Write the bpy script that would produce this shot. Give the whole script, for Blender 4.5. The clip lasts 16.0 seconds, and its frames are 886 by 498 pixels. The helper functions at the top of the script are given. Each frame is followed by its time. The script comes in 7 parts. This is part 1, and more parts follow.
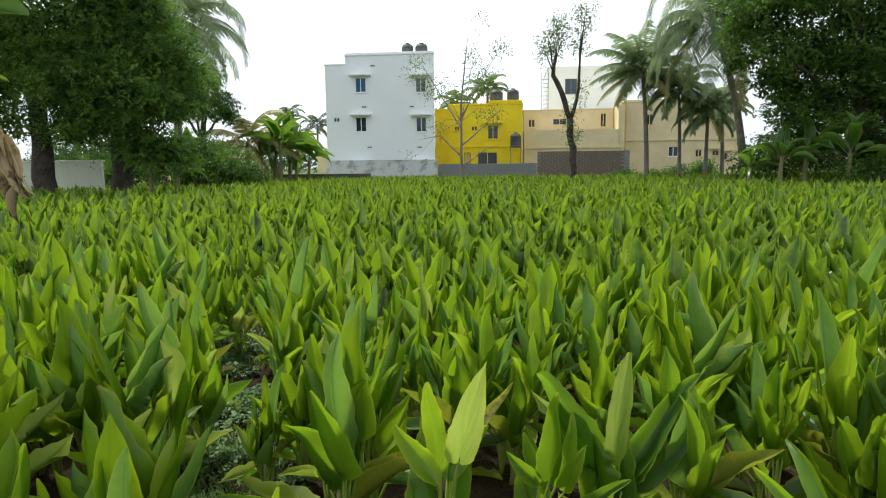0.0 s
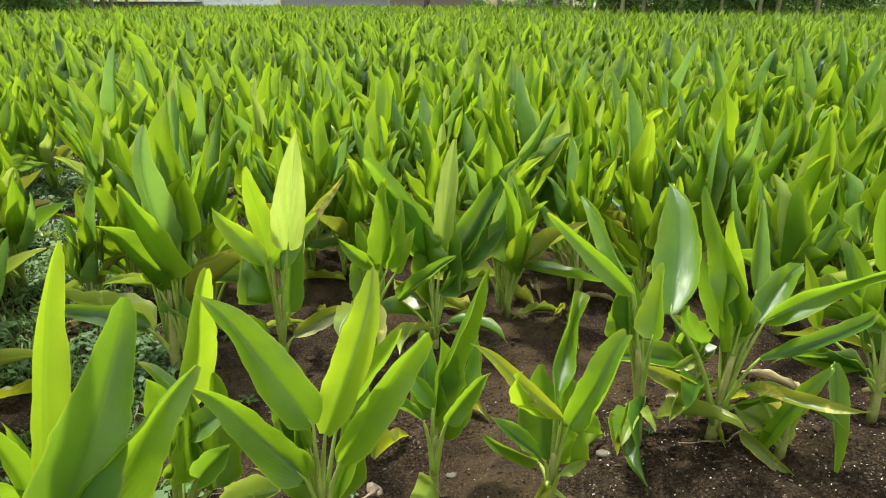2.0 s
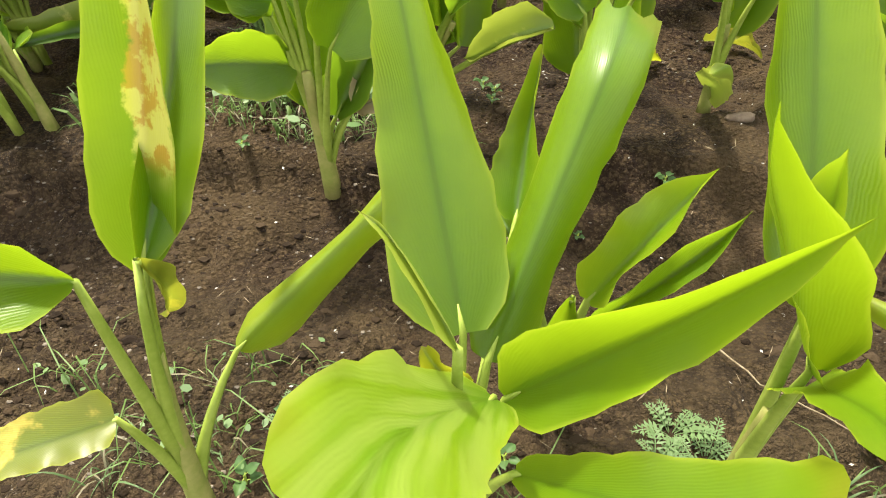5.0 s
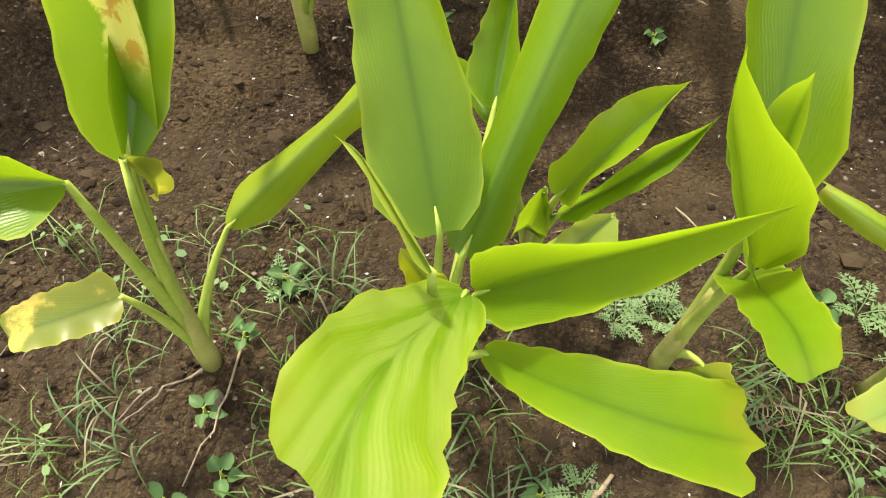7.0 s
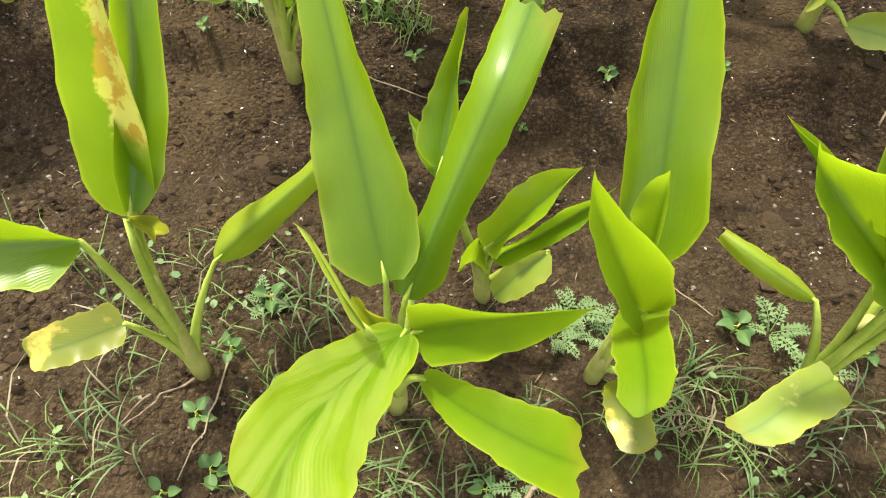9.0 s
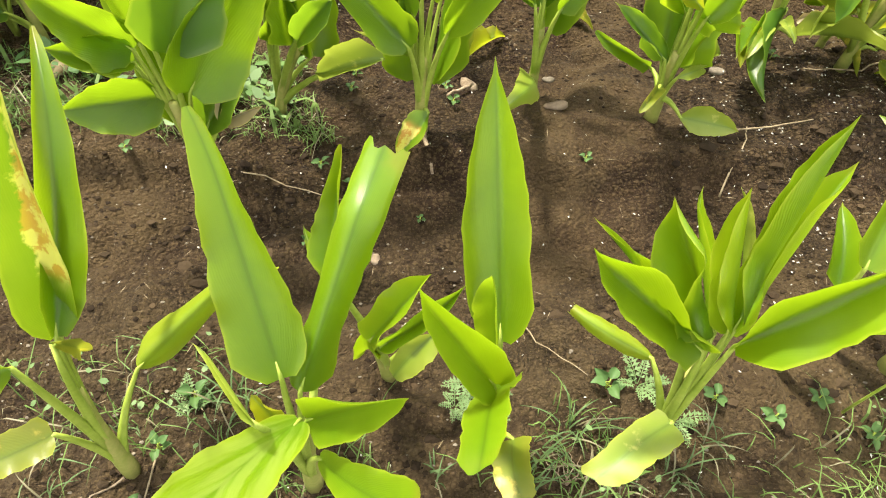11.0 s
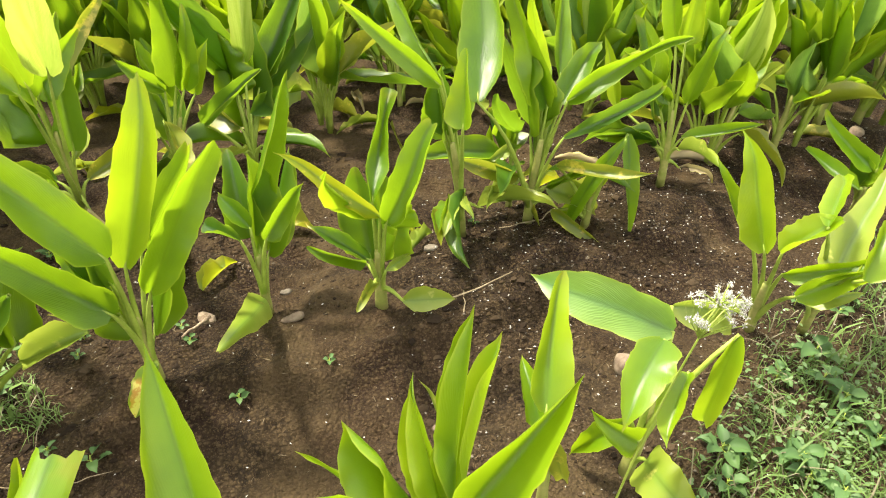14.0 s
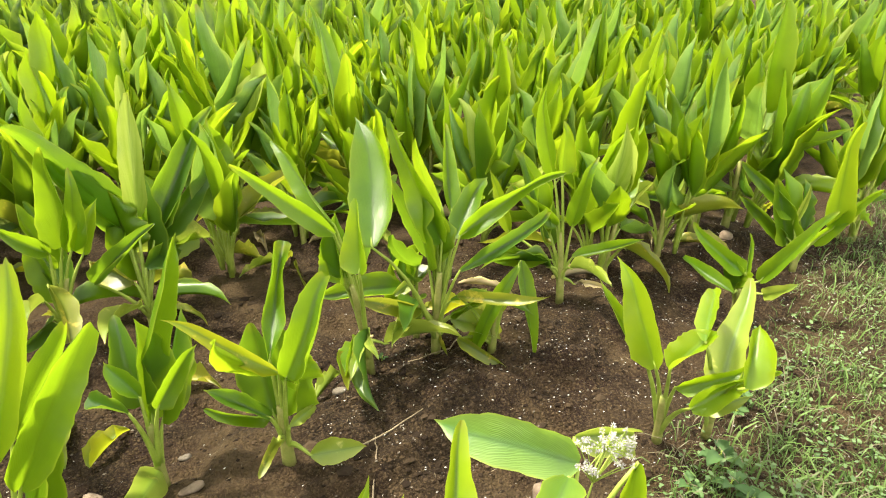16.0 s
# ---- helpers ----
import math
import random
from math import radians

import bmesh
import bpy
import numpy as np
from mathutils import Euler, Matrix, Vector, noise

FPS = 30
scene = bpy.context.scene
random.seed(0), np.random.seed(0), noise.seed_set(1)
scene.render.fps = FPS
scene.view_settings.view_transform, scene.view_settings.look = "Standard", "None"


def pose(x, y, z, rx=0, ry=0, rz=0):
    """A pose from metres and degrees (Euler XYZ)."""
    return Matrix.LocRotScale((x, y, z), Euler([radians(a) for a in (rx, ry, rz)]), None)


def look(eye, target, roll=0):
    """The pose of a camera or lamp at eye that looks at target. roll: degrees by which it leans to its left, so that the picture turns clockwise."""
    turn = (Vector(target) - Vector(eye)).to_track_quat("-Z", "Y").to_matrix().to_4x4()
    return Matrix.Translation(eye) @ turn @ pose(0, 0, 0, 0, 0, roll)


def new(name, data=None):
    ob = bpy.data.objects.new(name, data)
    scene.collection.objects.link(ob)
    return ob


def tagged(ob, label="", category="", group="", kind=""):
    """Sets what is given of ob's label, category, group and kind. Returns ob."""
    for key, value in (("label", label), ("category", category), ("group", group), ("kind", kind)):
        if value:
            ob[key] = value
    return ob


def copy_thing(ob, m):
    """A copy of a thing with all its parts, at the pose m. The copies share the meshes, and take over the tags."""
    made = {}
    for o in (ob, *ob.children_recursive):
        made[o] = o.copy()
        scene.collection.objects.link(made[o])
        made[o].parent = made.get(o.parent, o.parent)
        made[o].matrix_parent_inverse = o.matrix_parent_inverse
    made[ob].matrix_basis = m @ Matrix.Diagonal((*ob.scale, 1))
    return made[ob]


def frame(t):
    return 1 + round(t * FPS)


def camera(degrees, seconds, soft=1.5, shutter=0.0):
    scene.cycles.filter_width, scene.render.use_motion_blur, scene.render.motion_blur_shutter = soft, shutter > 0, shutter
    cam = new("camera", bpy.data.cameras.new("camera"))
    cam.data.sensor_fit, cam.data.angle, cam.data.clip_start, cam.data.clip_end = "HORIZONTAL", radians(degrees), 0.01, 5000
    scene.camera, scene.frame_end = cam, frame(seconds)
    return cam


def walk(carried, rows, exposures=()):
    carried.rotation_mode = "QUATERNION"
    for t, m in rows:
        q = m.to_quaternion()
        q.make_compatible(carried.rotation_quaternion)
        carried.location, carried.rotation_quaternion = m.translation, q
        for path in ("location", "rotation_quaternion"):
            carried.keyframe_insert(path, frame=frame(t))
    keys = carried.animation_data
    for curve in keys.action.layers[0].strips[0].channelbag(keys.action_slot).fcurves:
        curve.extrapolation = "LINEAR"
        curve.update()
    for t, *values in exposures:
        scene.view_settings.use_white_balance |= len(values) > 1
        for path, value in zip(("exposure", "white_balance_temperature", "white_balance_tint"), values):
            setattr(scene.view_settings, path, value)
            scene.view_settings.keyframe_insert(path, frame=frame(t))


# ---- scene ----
cam = camera(71.8, 16.0, soft=1.1)
PATH = [
    (0, (0.261, 0.227, 1.522), (0.036, 2.195, 1.25), -0.6),
    (0.5, (0.271, 0.229, 1.5), (0.091, 2.192, 1.163), 0.4),
    (1, (0.305, 0.195, 1.472), (0.25, 2.137, 0.997), 0.5),
    (1.5, (0.339, 0.213, 1.388), (0.44, 2.119, 0.79), 0.0),
    (2, (0.376, 0.188, 1.331), (0.596, 2.024, 0.568), 0.2),
    (2.5, (0.339, 0.199, 1.202), (0.568, 1.983, 0.327), 1.4),
    (3, (0.306, 0.199, 1.093), (0.472, 1.971, 0.179), 1.8),
    (3.5, (0.245, 0.239, 0.971), (0.346, 1.941, -0.074), 2.2),
    (4, (0.192, 0.214, 0.834), (0.178, 1.878, -0.275), -1.0),
    (4.5, (0.109, 0.2, 0.769), (-0.106, 1.782, -0.436), -3.1),
    (6.8, (0.091, 0.237, 0.821), (-0.077, 1.272, -0.881), -2.5),
    (7, (0.105, 0.234, 0.834), (-0.038, 1.271, -0.871), -1.9),
    (7.5, (0.13, 0.235, 0.865), (0.014, 1.257, -0.85), -1.7),
    (8, (0.14, 0.234, 0.891), (0.018, 1.236, -0.836), -1.5),
    (8.2, (0.149, 0.236, 0.9), (0.031, 1.224, -0.835), -1.3),
    (10.3, (0.187, 0.189, 1.097), (0.025, 1.295, -0.561), -0.6),
    (10.5, (0.209, 0.175, 1.104), (0.072, 1.314, -0.534), -0.0),
    (11, (0.263, 0.197, 1.124), (0.283, 1.373, -0.493), 1.4),
    (11.5, (0.337, 0.197, 1.14), (0.557, 1.429, -0.42), 2.8),
    (12, (0.421, 0.184, 1.173), (0.858, 1.461, -0.303), 3.8),
    (12.5, (0.487, 0.166, 1.2), (1.11, 1.437, -0.213), 4.0),
    (13, (0.499, 0.162, 1.222), (1.162, 1.488, -0.12), 2.7),
    (13.5, (0.484, 0.17, 1.234), (1.105, 1.559, -0.064), 1.2),
    (14, (0.473, 0.177, 1.251), (1.089, 1.623, 0.014), 1.3),
    (14.5, (0.473, 0.175, 1.269), (1.097, 1.673, 0.1), 1.2),
    (15, (0.474, 0.192, 1.27), (1.118, 1.731, 0.167), 1.0),
    (15.5, (0.492, 0.187, 1.299), (1.226, 1.739, 0.273), 1.1),
    (16, (0.536, 0.176, 1.328), (1.461, 1.686, 0.398), 0.7),
]
walk(cam, [(t, look(eye, target, roll)) for t, eye, target, roll in PATH], [(0.0, -0.26, 5950, 10), (1.0, -0.02, 5950, 10), (1.5, 0.34, 6000, 9), (2.5, 0.73, 6300, 10), (4.0, 0.97, 6600, 12), (7.0, 0.85, 6700, 14), (9.0, 0.95, 6700, 13), (10.5, 1.16, 6900, 11), (16.0, 1.14, 6900, 12)])

# ---- world and sun ----
world = bpy.data.worlds.new("sky")
scene.world = world
world.use_nodes = True
wn = world.node_tree
sky = wn.nodes.new("ShaderNodeTexSky")
sky.sky_type = "NISHITA"
sky.sun_disc = False
sky.sun_elevation = radians(64)
sky.sun_rotation = radians(-36)
sky.dust_density = 2.0
sky.air_density = 1.0
pale = wn.nodes.new("ShaderNodeHueSaturation")
pale.inputs["Saturation"].default_value = 0.06
wn.links.new(sky.outputs["Color"], pale.inputs["Color"])
even = wn.nodes.new("ShaderNodeGamma")
even.inputs["Gamma"].default_value = 0.55
wn.links.new(pale.outputs["Color"], even.inputs["Color"])
wn.links.new(even.outputs["Color"], wn.nodes["Background"].inputs["Color"])
wn.nodes["Background"].inputs["Strength"].default_value = 0.6

sun_data = bpy.data.lights.new("sun", "SUN")
sun_data.energy = 5.6
sun_data.angle = radians(6)
sun_data.color = (1.0, 0.94, 0.80)
sun = new("sun", sun_data)
sun.matrix_world = look((0, 0, 30), (0.6 * 14.6, -0.8 * 14.6, 0))

# ---- materials ----


def nodes_of(name):
    m = bpy.data.materials.new(name)
    m.use_nodes = True
    return m, m.node_tree, m.node_tree.nodes["Principled BSDF"]


def mix_col(nt, fac, a, b):
    n = nt.nodes.new("ShaderNodeMix")
    n.data_type = "RGBA"
    for sock, val in ((n.inputs["Factor"], fac), (n.inputs["A"], a), (n.inputs["B"], b)):
        if isinstance(val, bpy.types.NodeSocket):
            nt.links.new(val, sock)
        else:
            sock.default_value = val if isinstance(val, float) else (*val, 1)
    return n.outputs["Result"]


def noise_tex(nt, vec, scale, detail=4.0, rough=0.6):
    n = nt.nodes.new("ShaderNodeTexNoise")
    n.inputs["Scale"].default_value = scale
    n.inputs["Detail"].default_value = detail
    n.inputs["Roughness"].default_value = rough
    nt.links.new(vec, n.inputs["Vector"])
    return n.outputs["Fac"]


def ramp(nt, fac, lo, hi):
    n = nt.nodes.new("ShaderNodeMapRange")
    n.inputs["From Min"].default_value = lo
    n.inputs["From Max"].default_value = hi
    n.interpolation_type = "SMOOTHSTEP"
    nt.links.new(fac, n.inputs["Value"])
    return n.outputs["Result"]


def math_node(nt, op, a, b=0.0):
    n = nt.nodes.new("ShaderNodeMath")
    n.operation = op
    for sock, val in zip(n.inputs, (a, b)):
        if isinstance(val, bpy.types.NodeSocket):
            nt.links.new(val, sock)
        else:
            sock.default_value = val
    return n.outputs[0]


def bump(nt, bsdf, height, strength, dist):
    n = nt.nodes.new("ShaderNodeBump")
    n.inputs["Strength"].default_value = strength
    n.inputs["Distance"].default_value = dist
    nt.links.new(height, n.inputs["Height"])
    nt.links.new(n.outputs["Normal"], bsdf.inputs["Normal"])
    return n.outputs["Normal"]


def leaf_material(name, col, col2, glow, through_share=0.38, island=False, blotch=None, rough=0.38, base=None, spec=0.58, relief=0.11, vein=0.08, streak=0.0, skin=(0.46, 0.54, 0.26), glow_share=0.6):
    """A blade: two greens by chance, ribs that run from the midrib to the edge, light that comes through."""
    m, nt, b = nodes_of(name)
    uv = nt.nodes.new("ShaderNodeUVMap").outputs["UV"]
    sep = nt.nodes.new("ShaderNodeSeparateXYZ")
    nt.links.new(uv, sep.inputs[0])
    u, v = sep.outputs["X"], sep.outputs["Y"]
    off = math_node(nt, "ABSOLUTE", math_node(nt, "SUBTRACT", u, 0.5))
    if island:
        chance = nt.nodes.new("ShaderNodeNewGeometry").outputs["Random Per Island"]
    else:
        chance = nt.nodes.new("ShaderNodeObjectInfo").outputs["Random"]
    chance = math_node(nt, "POWER", chance, 1.35 if island else 1.7)
    place = nt.nodes.new("ShaderNodeTexCoord").outputs["Object"]
    big = noise_tex(nt, place, 9.0, 3.0)
    fac = math_node(nt, "ADD", math_node(nt, "MULTIPLY", chance, 0.8), math_node(nt, "MULTIPLY", ramp(nt, big, 0.35, 0.7), 0.55))
    colour = mix_col(nt, fac, col, col2)
    if base:
        low = math_node(nt, "MULTIPLY", ramp(nt, math_node(nt, "ADD", v, math_node(nt, "MULTIPLY", big, 0.5)), 0.95, 0.2), 0.75)
        colour = mix_col(nt, low, colour, base)
    stray = math_node(nt, "MULTIPLY", noise_tex(nt, place, 11.0, 4.0), 34.0)
    line = math_node(nt, "SUBTRACT", math_node(nt, "ADD", math_node(nt, "MULTIPLY", v, 130.0), stray), math_node(nt, "MULTIPLY", math_node(nt, "POWER", off, 0.85), 190.0))
    ribs = math_node(nt, "ADD", math_node(nt, "MULTIPLY", math_node(nt, "SINE", line), 0.6), math_node(nt, "MULTIPLY", math_node(nt, "SINE", math_node(nt, "MULTIPLY", line, 0.37)), 0.5))
    light = tuple(min(1.0, c * 1.35 + 0.012) for c in col2)
    some = ramp(nt, noise_tex(nt, place, 8.0, 3.0), 0.42, 0.66)
    colour = mix_col(nt, math_node(nt, "MULTIPLY", ramp(nt, ribs, 0.2, 1.0), math_node(nt, "ADD", math_node(nt, "MULTIPLY", some, vein), 0.0)), colour, light)
    margin = math_node(nt, "MULTIPLY", ramp(nt, math_node(nt, "ADD", off, math_node(nt, "MULTIPLY", big, 0.3)), 0.3, 0.64), 0.5)
    colour = mix_col(nt, margin, colour, tuple(min(1.0, c * k + a) for c, k, a in zip(col2, (1.2, 1.08, 1.3), (0.04, 0.03, 0.004))))
    centre = math_node(nt, "MULTIPLY", ramp(nt, math_node(nt, "ADD", off, math_node(nt, "MULTIPLY", big, 0.12)), 0.2, 0.05), 0.55)
    colour = mix_col(nt, centre, colour, tuple(c * k for c, k in zip(col, (0.62, 0.84, 1.8))))
    midrib = math_node(nt, "SUBTRACT", 1.0, ramp(nt, off, 0.012, 0.035))
    colour = mix_col(nt, math_node(nt, "MULTIPLY", midrib, 0.55), colour, tuple(c * 0.62 for c in col))
    edge = ramp(nt, off, 0.44, 0.5)
    colour = mix_col(nt, math_node(nt, "MULTIPLY", edge, 0.5), colour, (0.72, 0.72, 0.12))
    tip = math_node(nt, "MULTIPLY", ramp(nt, v, 0.86, 1.0), ramp(nt, big, 0.42, 0.6))
    colour = mix_col(nt, tip, colour, (0.40, 0.38, 0.05))
    # whitish sheen painted as streaks that follow the ribs
    if streak:
        along_rib = nt.nodes.new("ShaderNodeCombineXYZ")
        nt.links.new(math_node(nt, "MULTIPLY", line, 0.03), along_rib.inputs["X"])
        nt.links.new(math_node(nt, "MULTIPLY", off, 3.0), along_rib.inputs["Y"])
        nt.links.new(big, along_rib.inputs["Z"])
        washed = math_node(nt, "MULTIPLY", ramp(nt, noise_tex(nt, along_rib.outputs[0], 1.2, 1.0), 0.36, 0.72), streak)
        colour = mix_col(nt, washed, colour, (0.80, 0.84, 0.42))
    face = nt.nodes.new("ShaderNodeMix")
    face.data_type = "RGBA"
    face.blend_type = "MULTIPLY"
    face.inputs["Factor"].default_value = 1.0
    nt.links.new(colour, face.inputs["A"])
    face.inputs["B"].default_value = (*skin, 1)
    front = face.outputs["Result"]
    if blotch:
        spots = ramp(nt, noise_tex(nt, place, 15.0, 5.0, 0.65), blotch[0] - 0.03, blotch[0] + 0.08)
        if len(blotch) > 3:
            across = math_node(nt, "ADD", u, math_node(nt, "MULTIPLY", noise_tex(nt, place, 24.0, 5.0, 0.65), 0.6))
            across = math_node(nt, "MULTIPLY", ramp(nt, across, 0.68, 0.76), ramp(nt, across, 1.3, 1.2))
            spots = math_node(nt, "MULTIPLY", across, ramp(nt, math_node(nt, "ADD", v, math_node(nt, "MULTIPLY", big, 0.4)), 0.4, 0.55))
        brown = ramp(nt, noise_tex(nt, place, 23.0, 5.0, 0.65), blotch[0] + 0.03, blotch[0] + 0.1)
        stain = mix_col(nt, brown, blotch[1], blotch[2])
        colour, front = mix_col(nt, spots, colour, stain), mix_col(nt, spots, front, stain)
    nt.links.new(front, b.inputs["Base Color"])
    b.inputs["Roughness"].default_value = rough
    b.inputs["Specular IOR Level"].default_value = spec
    fine = noise_tex(nt, place, 260.0, 2.0)
    height = math_node(nt, "ADD", math_node(nt, "MULTIPLY", ribs, 0.5), math_node(nt, "MULTIPLY", fine, 0.5))
    normal = bump(nt, b, math_node(nt, "MULTIPLY", height, math_node(nt, "ADD", some, 0.1)), relief, 0.003)
    tr = nt.nodes.new("ShaderNodeBsdfTranslucent")
    tint = mix_col(nt, glow_share, colour, glow)
    thin = nt.nodes.new("ShaderNodeMix")
    thin.data_type = "RGBA"
    thin.blend_type = "MULTIPLY"
    thin.inputs["Factor"].default_value = 1.0
    nt.links.new(tint, thin.inputs["A"])
    thin.inputs["B"].default_value = (0.74, 0.81, 0.5, 1)
    nt.links.new(thin.outputs["Result"], tr.inputs["Color"])
    nt.links.new(normal, tr.inputs["Normal"])
    mx = nt.nodes.new("ShaderNodeMixShader")
    mx.inputs["Fac"].default_value = through_share
    nt.links.new(b.outputs["BSDF"], mx.inputs[1])
    nt.links.new(tr.outputs["BSDF"], mx.inputs[2])
    nt.links.new(mx.outputs["Shader"], nt.nodes["Material Output"].inputs["Surface"])
    return m


def plain_material(name, col, col2, scale=8.0, rough=0.7, rel=0.3, dist=0.004, fine=60.0, metal=0.0, contrast=(0.35, 0.65)):
    """A surface in two shades with fine grain and relief."""
    m, nt, b = nodes_of(name)
    place = nt.nodes.new("ShaderNodeTexCoord").outputs["Object"]
    big = noise_tex(nt, place, scale, 5.0)
    small = noise_tex(nt, place, fine, 4.0)
    fac = math_node(nt, "ADD", math_node(nt, "MULTIPLY", ramp(nt, big, *contrast), 0.7), math_node(nt, "MULTIPLY", ramp(nt, small, 0.3, 0.7), 0.3))
    nt.links.new(mix_col(nt, fac, col, col2), b.inputs["Base Color"])
    b.inputs["Roughness"].default_value = rough
    b.inputs["Metallic"].default_value = metal
    b.inputs["Specular IOR Level"].default_value = 0.3
    bump(nt, b, math_node(nt, "ADD", small, math_node(nt, "MULTIPLY", big, 0.6)), rel, dist)
    return m


def grain_material(name, dark, light, rel=0.6):
    """Loose crumbs, each with a shade of its own."""
    m, nt, b = nodes_of(name)
    chance = nt.nodes.new("ShaderNodeNewGeometry").outputs["Random Per Island"]
    place = nt.nodes.new("ShaderNodeTexCoord").outputs["Object"]
    fine = noise_tex(nt, place, 260.0, 4.0, 0.7)
    fac = math_node(nt, "MULTIPLY", math_node(nt, "POWER", chance, 2.2), math_node(nt, "ADD", fine, 0.4))
    nt.links.new(mix_col(nt, fac, dark, light), b.inputs["Base Color"])
    b.inputs["Roughness"].default_value = 0.95
    b.inputs["Specular IOR Level"].default_value = 0.15
    bump(nt, b, fine, rel, 0.003)
    return m


def foliage_material(name, col, col2, share=0.3, rough=0.5):
    """Small leaves: two greens by chance for each leaf, some light through them."""
    m, nt, b = nodes_of(name)
    chance = nt.nodes.new("ShaderNodeNewGeometry").outputs["Random Per Island"]
    place = nt.nodes.new("ShaderNodeTexCoord").outputs["Object"]
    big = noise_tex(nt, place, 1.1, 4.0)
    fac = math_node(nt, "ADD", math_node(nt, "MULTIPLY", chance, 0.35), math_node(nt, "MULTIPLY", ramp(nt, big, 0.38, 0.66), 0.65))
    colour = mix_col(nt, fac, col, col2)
    nt.links.new(colour, b.inputs["Base Color"])
    b.inputs["Roughness"].default_value = rough
    b.inputs["Specular IOR Level"].default_value = 0.25
    tr = nt.nodes.new("ShaderNodeBsdfTranslucent")
    nt.links.new(colour, tr.inputs["Color"])
    mx = nt.nodes.new("ShaderNodeMixShader")
    mx.inputs["Fac"].default_value = share
    nt.links.new(b.outputs["BSDF"], mx.inputs[1])
    nt.links.new(tr.outputs["BSDF"], mx.inputs[2])
    nt.links.new(mx.outputs["Shader"], nt.nodes["Material Output"].inputs["Surface"])
    return m


GLOW = (0.42, 0.62, 0.03)
# the dark tone also paints shade on leaves, the lime one light through them
TONES = {
    "green": leaf_material("leaf_green", (0.085, 0.205, 0.010), (0.20, 0.365, 0.015), (0.50, 0.68, 0.03), 0.5, relief=0.22, vein=0.15),
    "fresh": leaf_material("leaf_fresh", (0.152, 0.293, 0.009), (0.268, 0.428, 0.015), (0.535, 0.68, 0.02), 0.48, base=(0.14, 0.28, 0.01), relief=0.12, vein=0.07),
    "dark": leaf_material("leaf_shade_dark_green", (0.05, 0.145, 0.02), (0.115, 0.25, 0.03), GLOW, 0.46, skin=(0.48, 0.55, 0.36)),
    "lime": leaf_material("leaf_backlit_lime", (0.29, 0.46, 0.014), (0.42, 0.55, 0.02), (0.55, 0.68, 0.04), 0.5, base=(0.18, 0.34, 0.012), relief=0.13, vein=0.08),
    "lemon": leaf_material("leaf_lemon", (0.34, 0.48, 0.08), (0.48, 0.57, 0.15), (0.6, 0.68, 0.14), 0.4, relief=0.25, vein=0.45, streak=0.3, base=(0.24, 0.42, 0.04)),
    "yellow": leaf_material("leaf_yellowing", (0.30, 0.40, 0.015), (0.54, 0.50, 0.03), (0.7, 0.65, 0.05), 0.5, blotch=(0.6, (0.6, 0.5, 0.06), (0.4, 0.2, 0.04)), base=(0.22, 0.36, 0.015)),
    "pale": leaf_material("leaf_pale", (0.30, 0.40, 0.06), (0.43, 0.48, 0.13), (0.55, 0.62, 0.1), 0.35, blotch=(0.64, (0.5, 0.47, 0.12), (0.4, 0.25, 0.08))),
    # pale blade with streaks of sheen painted in
    "washed": leaf_material("leaf_sheen_streak", (0.22, 0.42, 0.02), (0.42, 0.58, 0.04), (0.56, 0.70, 0.05), 0.42, streak=0.36, vein=0.03, relief=0.09, rough=0.33, base=(0.16, 0.36, 0.03)),
    "faded": leaf_material("leaf_faded", (0.34, 0.46, 0.03), (0.48, 0.54, 0.07), (0.58, 0.66, 0.06), 0.4),
    "olive": leaf_material("leaf_olive", (0.24, 0.29, 0.04), (0.36, 0.36, 0.06), (0.5, 0.5, 0.05), 0.4, blotch=(0.58, (0.52, 0.42, 0.07), (0.35, 0.18, 0.05))),
    "burnt": leaf_material("leaf_scorched", (0.18, 0.33, 0.02), (0.27, 0.40, 0.03), GLOW, 0.4, blotch=(0.46, (0.72, 0.64, 0.16), (0.55, 0.27, 0.05), "one side")),
    # paler, bluer green: the sky's gloss on the blade is put into its colour
    "silver": leaf_material("leaf_sheen", (0.16, 0.31, 0.07), (0.30, 0.48, 0.12), (0.45, 0.64, 0.08), 0.42, rough=0.36, spec=0.7, skin=(0.56, 0.64, 0.45), glow_share=0.45, relief=0.3, vein=0.25),
    "dry": leaf_material("leaf_dry", (0.26, 0.21, 0.10), (0.46, 0.39, 0.21), (0.4, 0.3, 0.15), 0.25, rough=0.8, blotch=(0.6, (0.24, 0.16, 0.08), (0.16, 0.1, 0.05)), skin=(0.85, 0.85, 0.85)),
}
TONE_WORDS = {"silver": "sheen-tinted green", "fresh": "bright green", "dark": "deep green", "green": "fresh green", "lime": "lime green", "lemon": "pale yellow", "yellow": "yellowing", "pale": "pale green", "olive": "fading olive", "washed": "sheen-streaked pale", "faded": "faded yellow green", "burnt": "scorched", "dry": "dry tan"}
# greyish end painted as sky gloss, lime end as light shining through
FIELD_LEAF = leaf_material("leaf_field", (0.045, 0.125, 0.05), (0.36, 0.55, 0.03), (0.56, 0.70, 0.03), 0.45, island=True, spec=0.75, rough=0.36, skin=(0.46, 0.54, 0.34), glow_share=0.3)
STEM = plain_material("turmeric_stem", (0.188, 0.270, 0.030), (0.300, 0.375, 0.068), 14.0, 0.5, 0.3, 0.002, 120.0)
STEM_LOW = plain_material("stem_sheath", (0.195, 0.232, 0.045), (0.315, 0.300, 0.098), 20.0, 0.6, 0.4, 0.002, 120.0)

# ---- geometry helpers ----


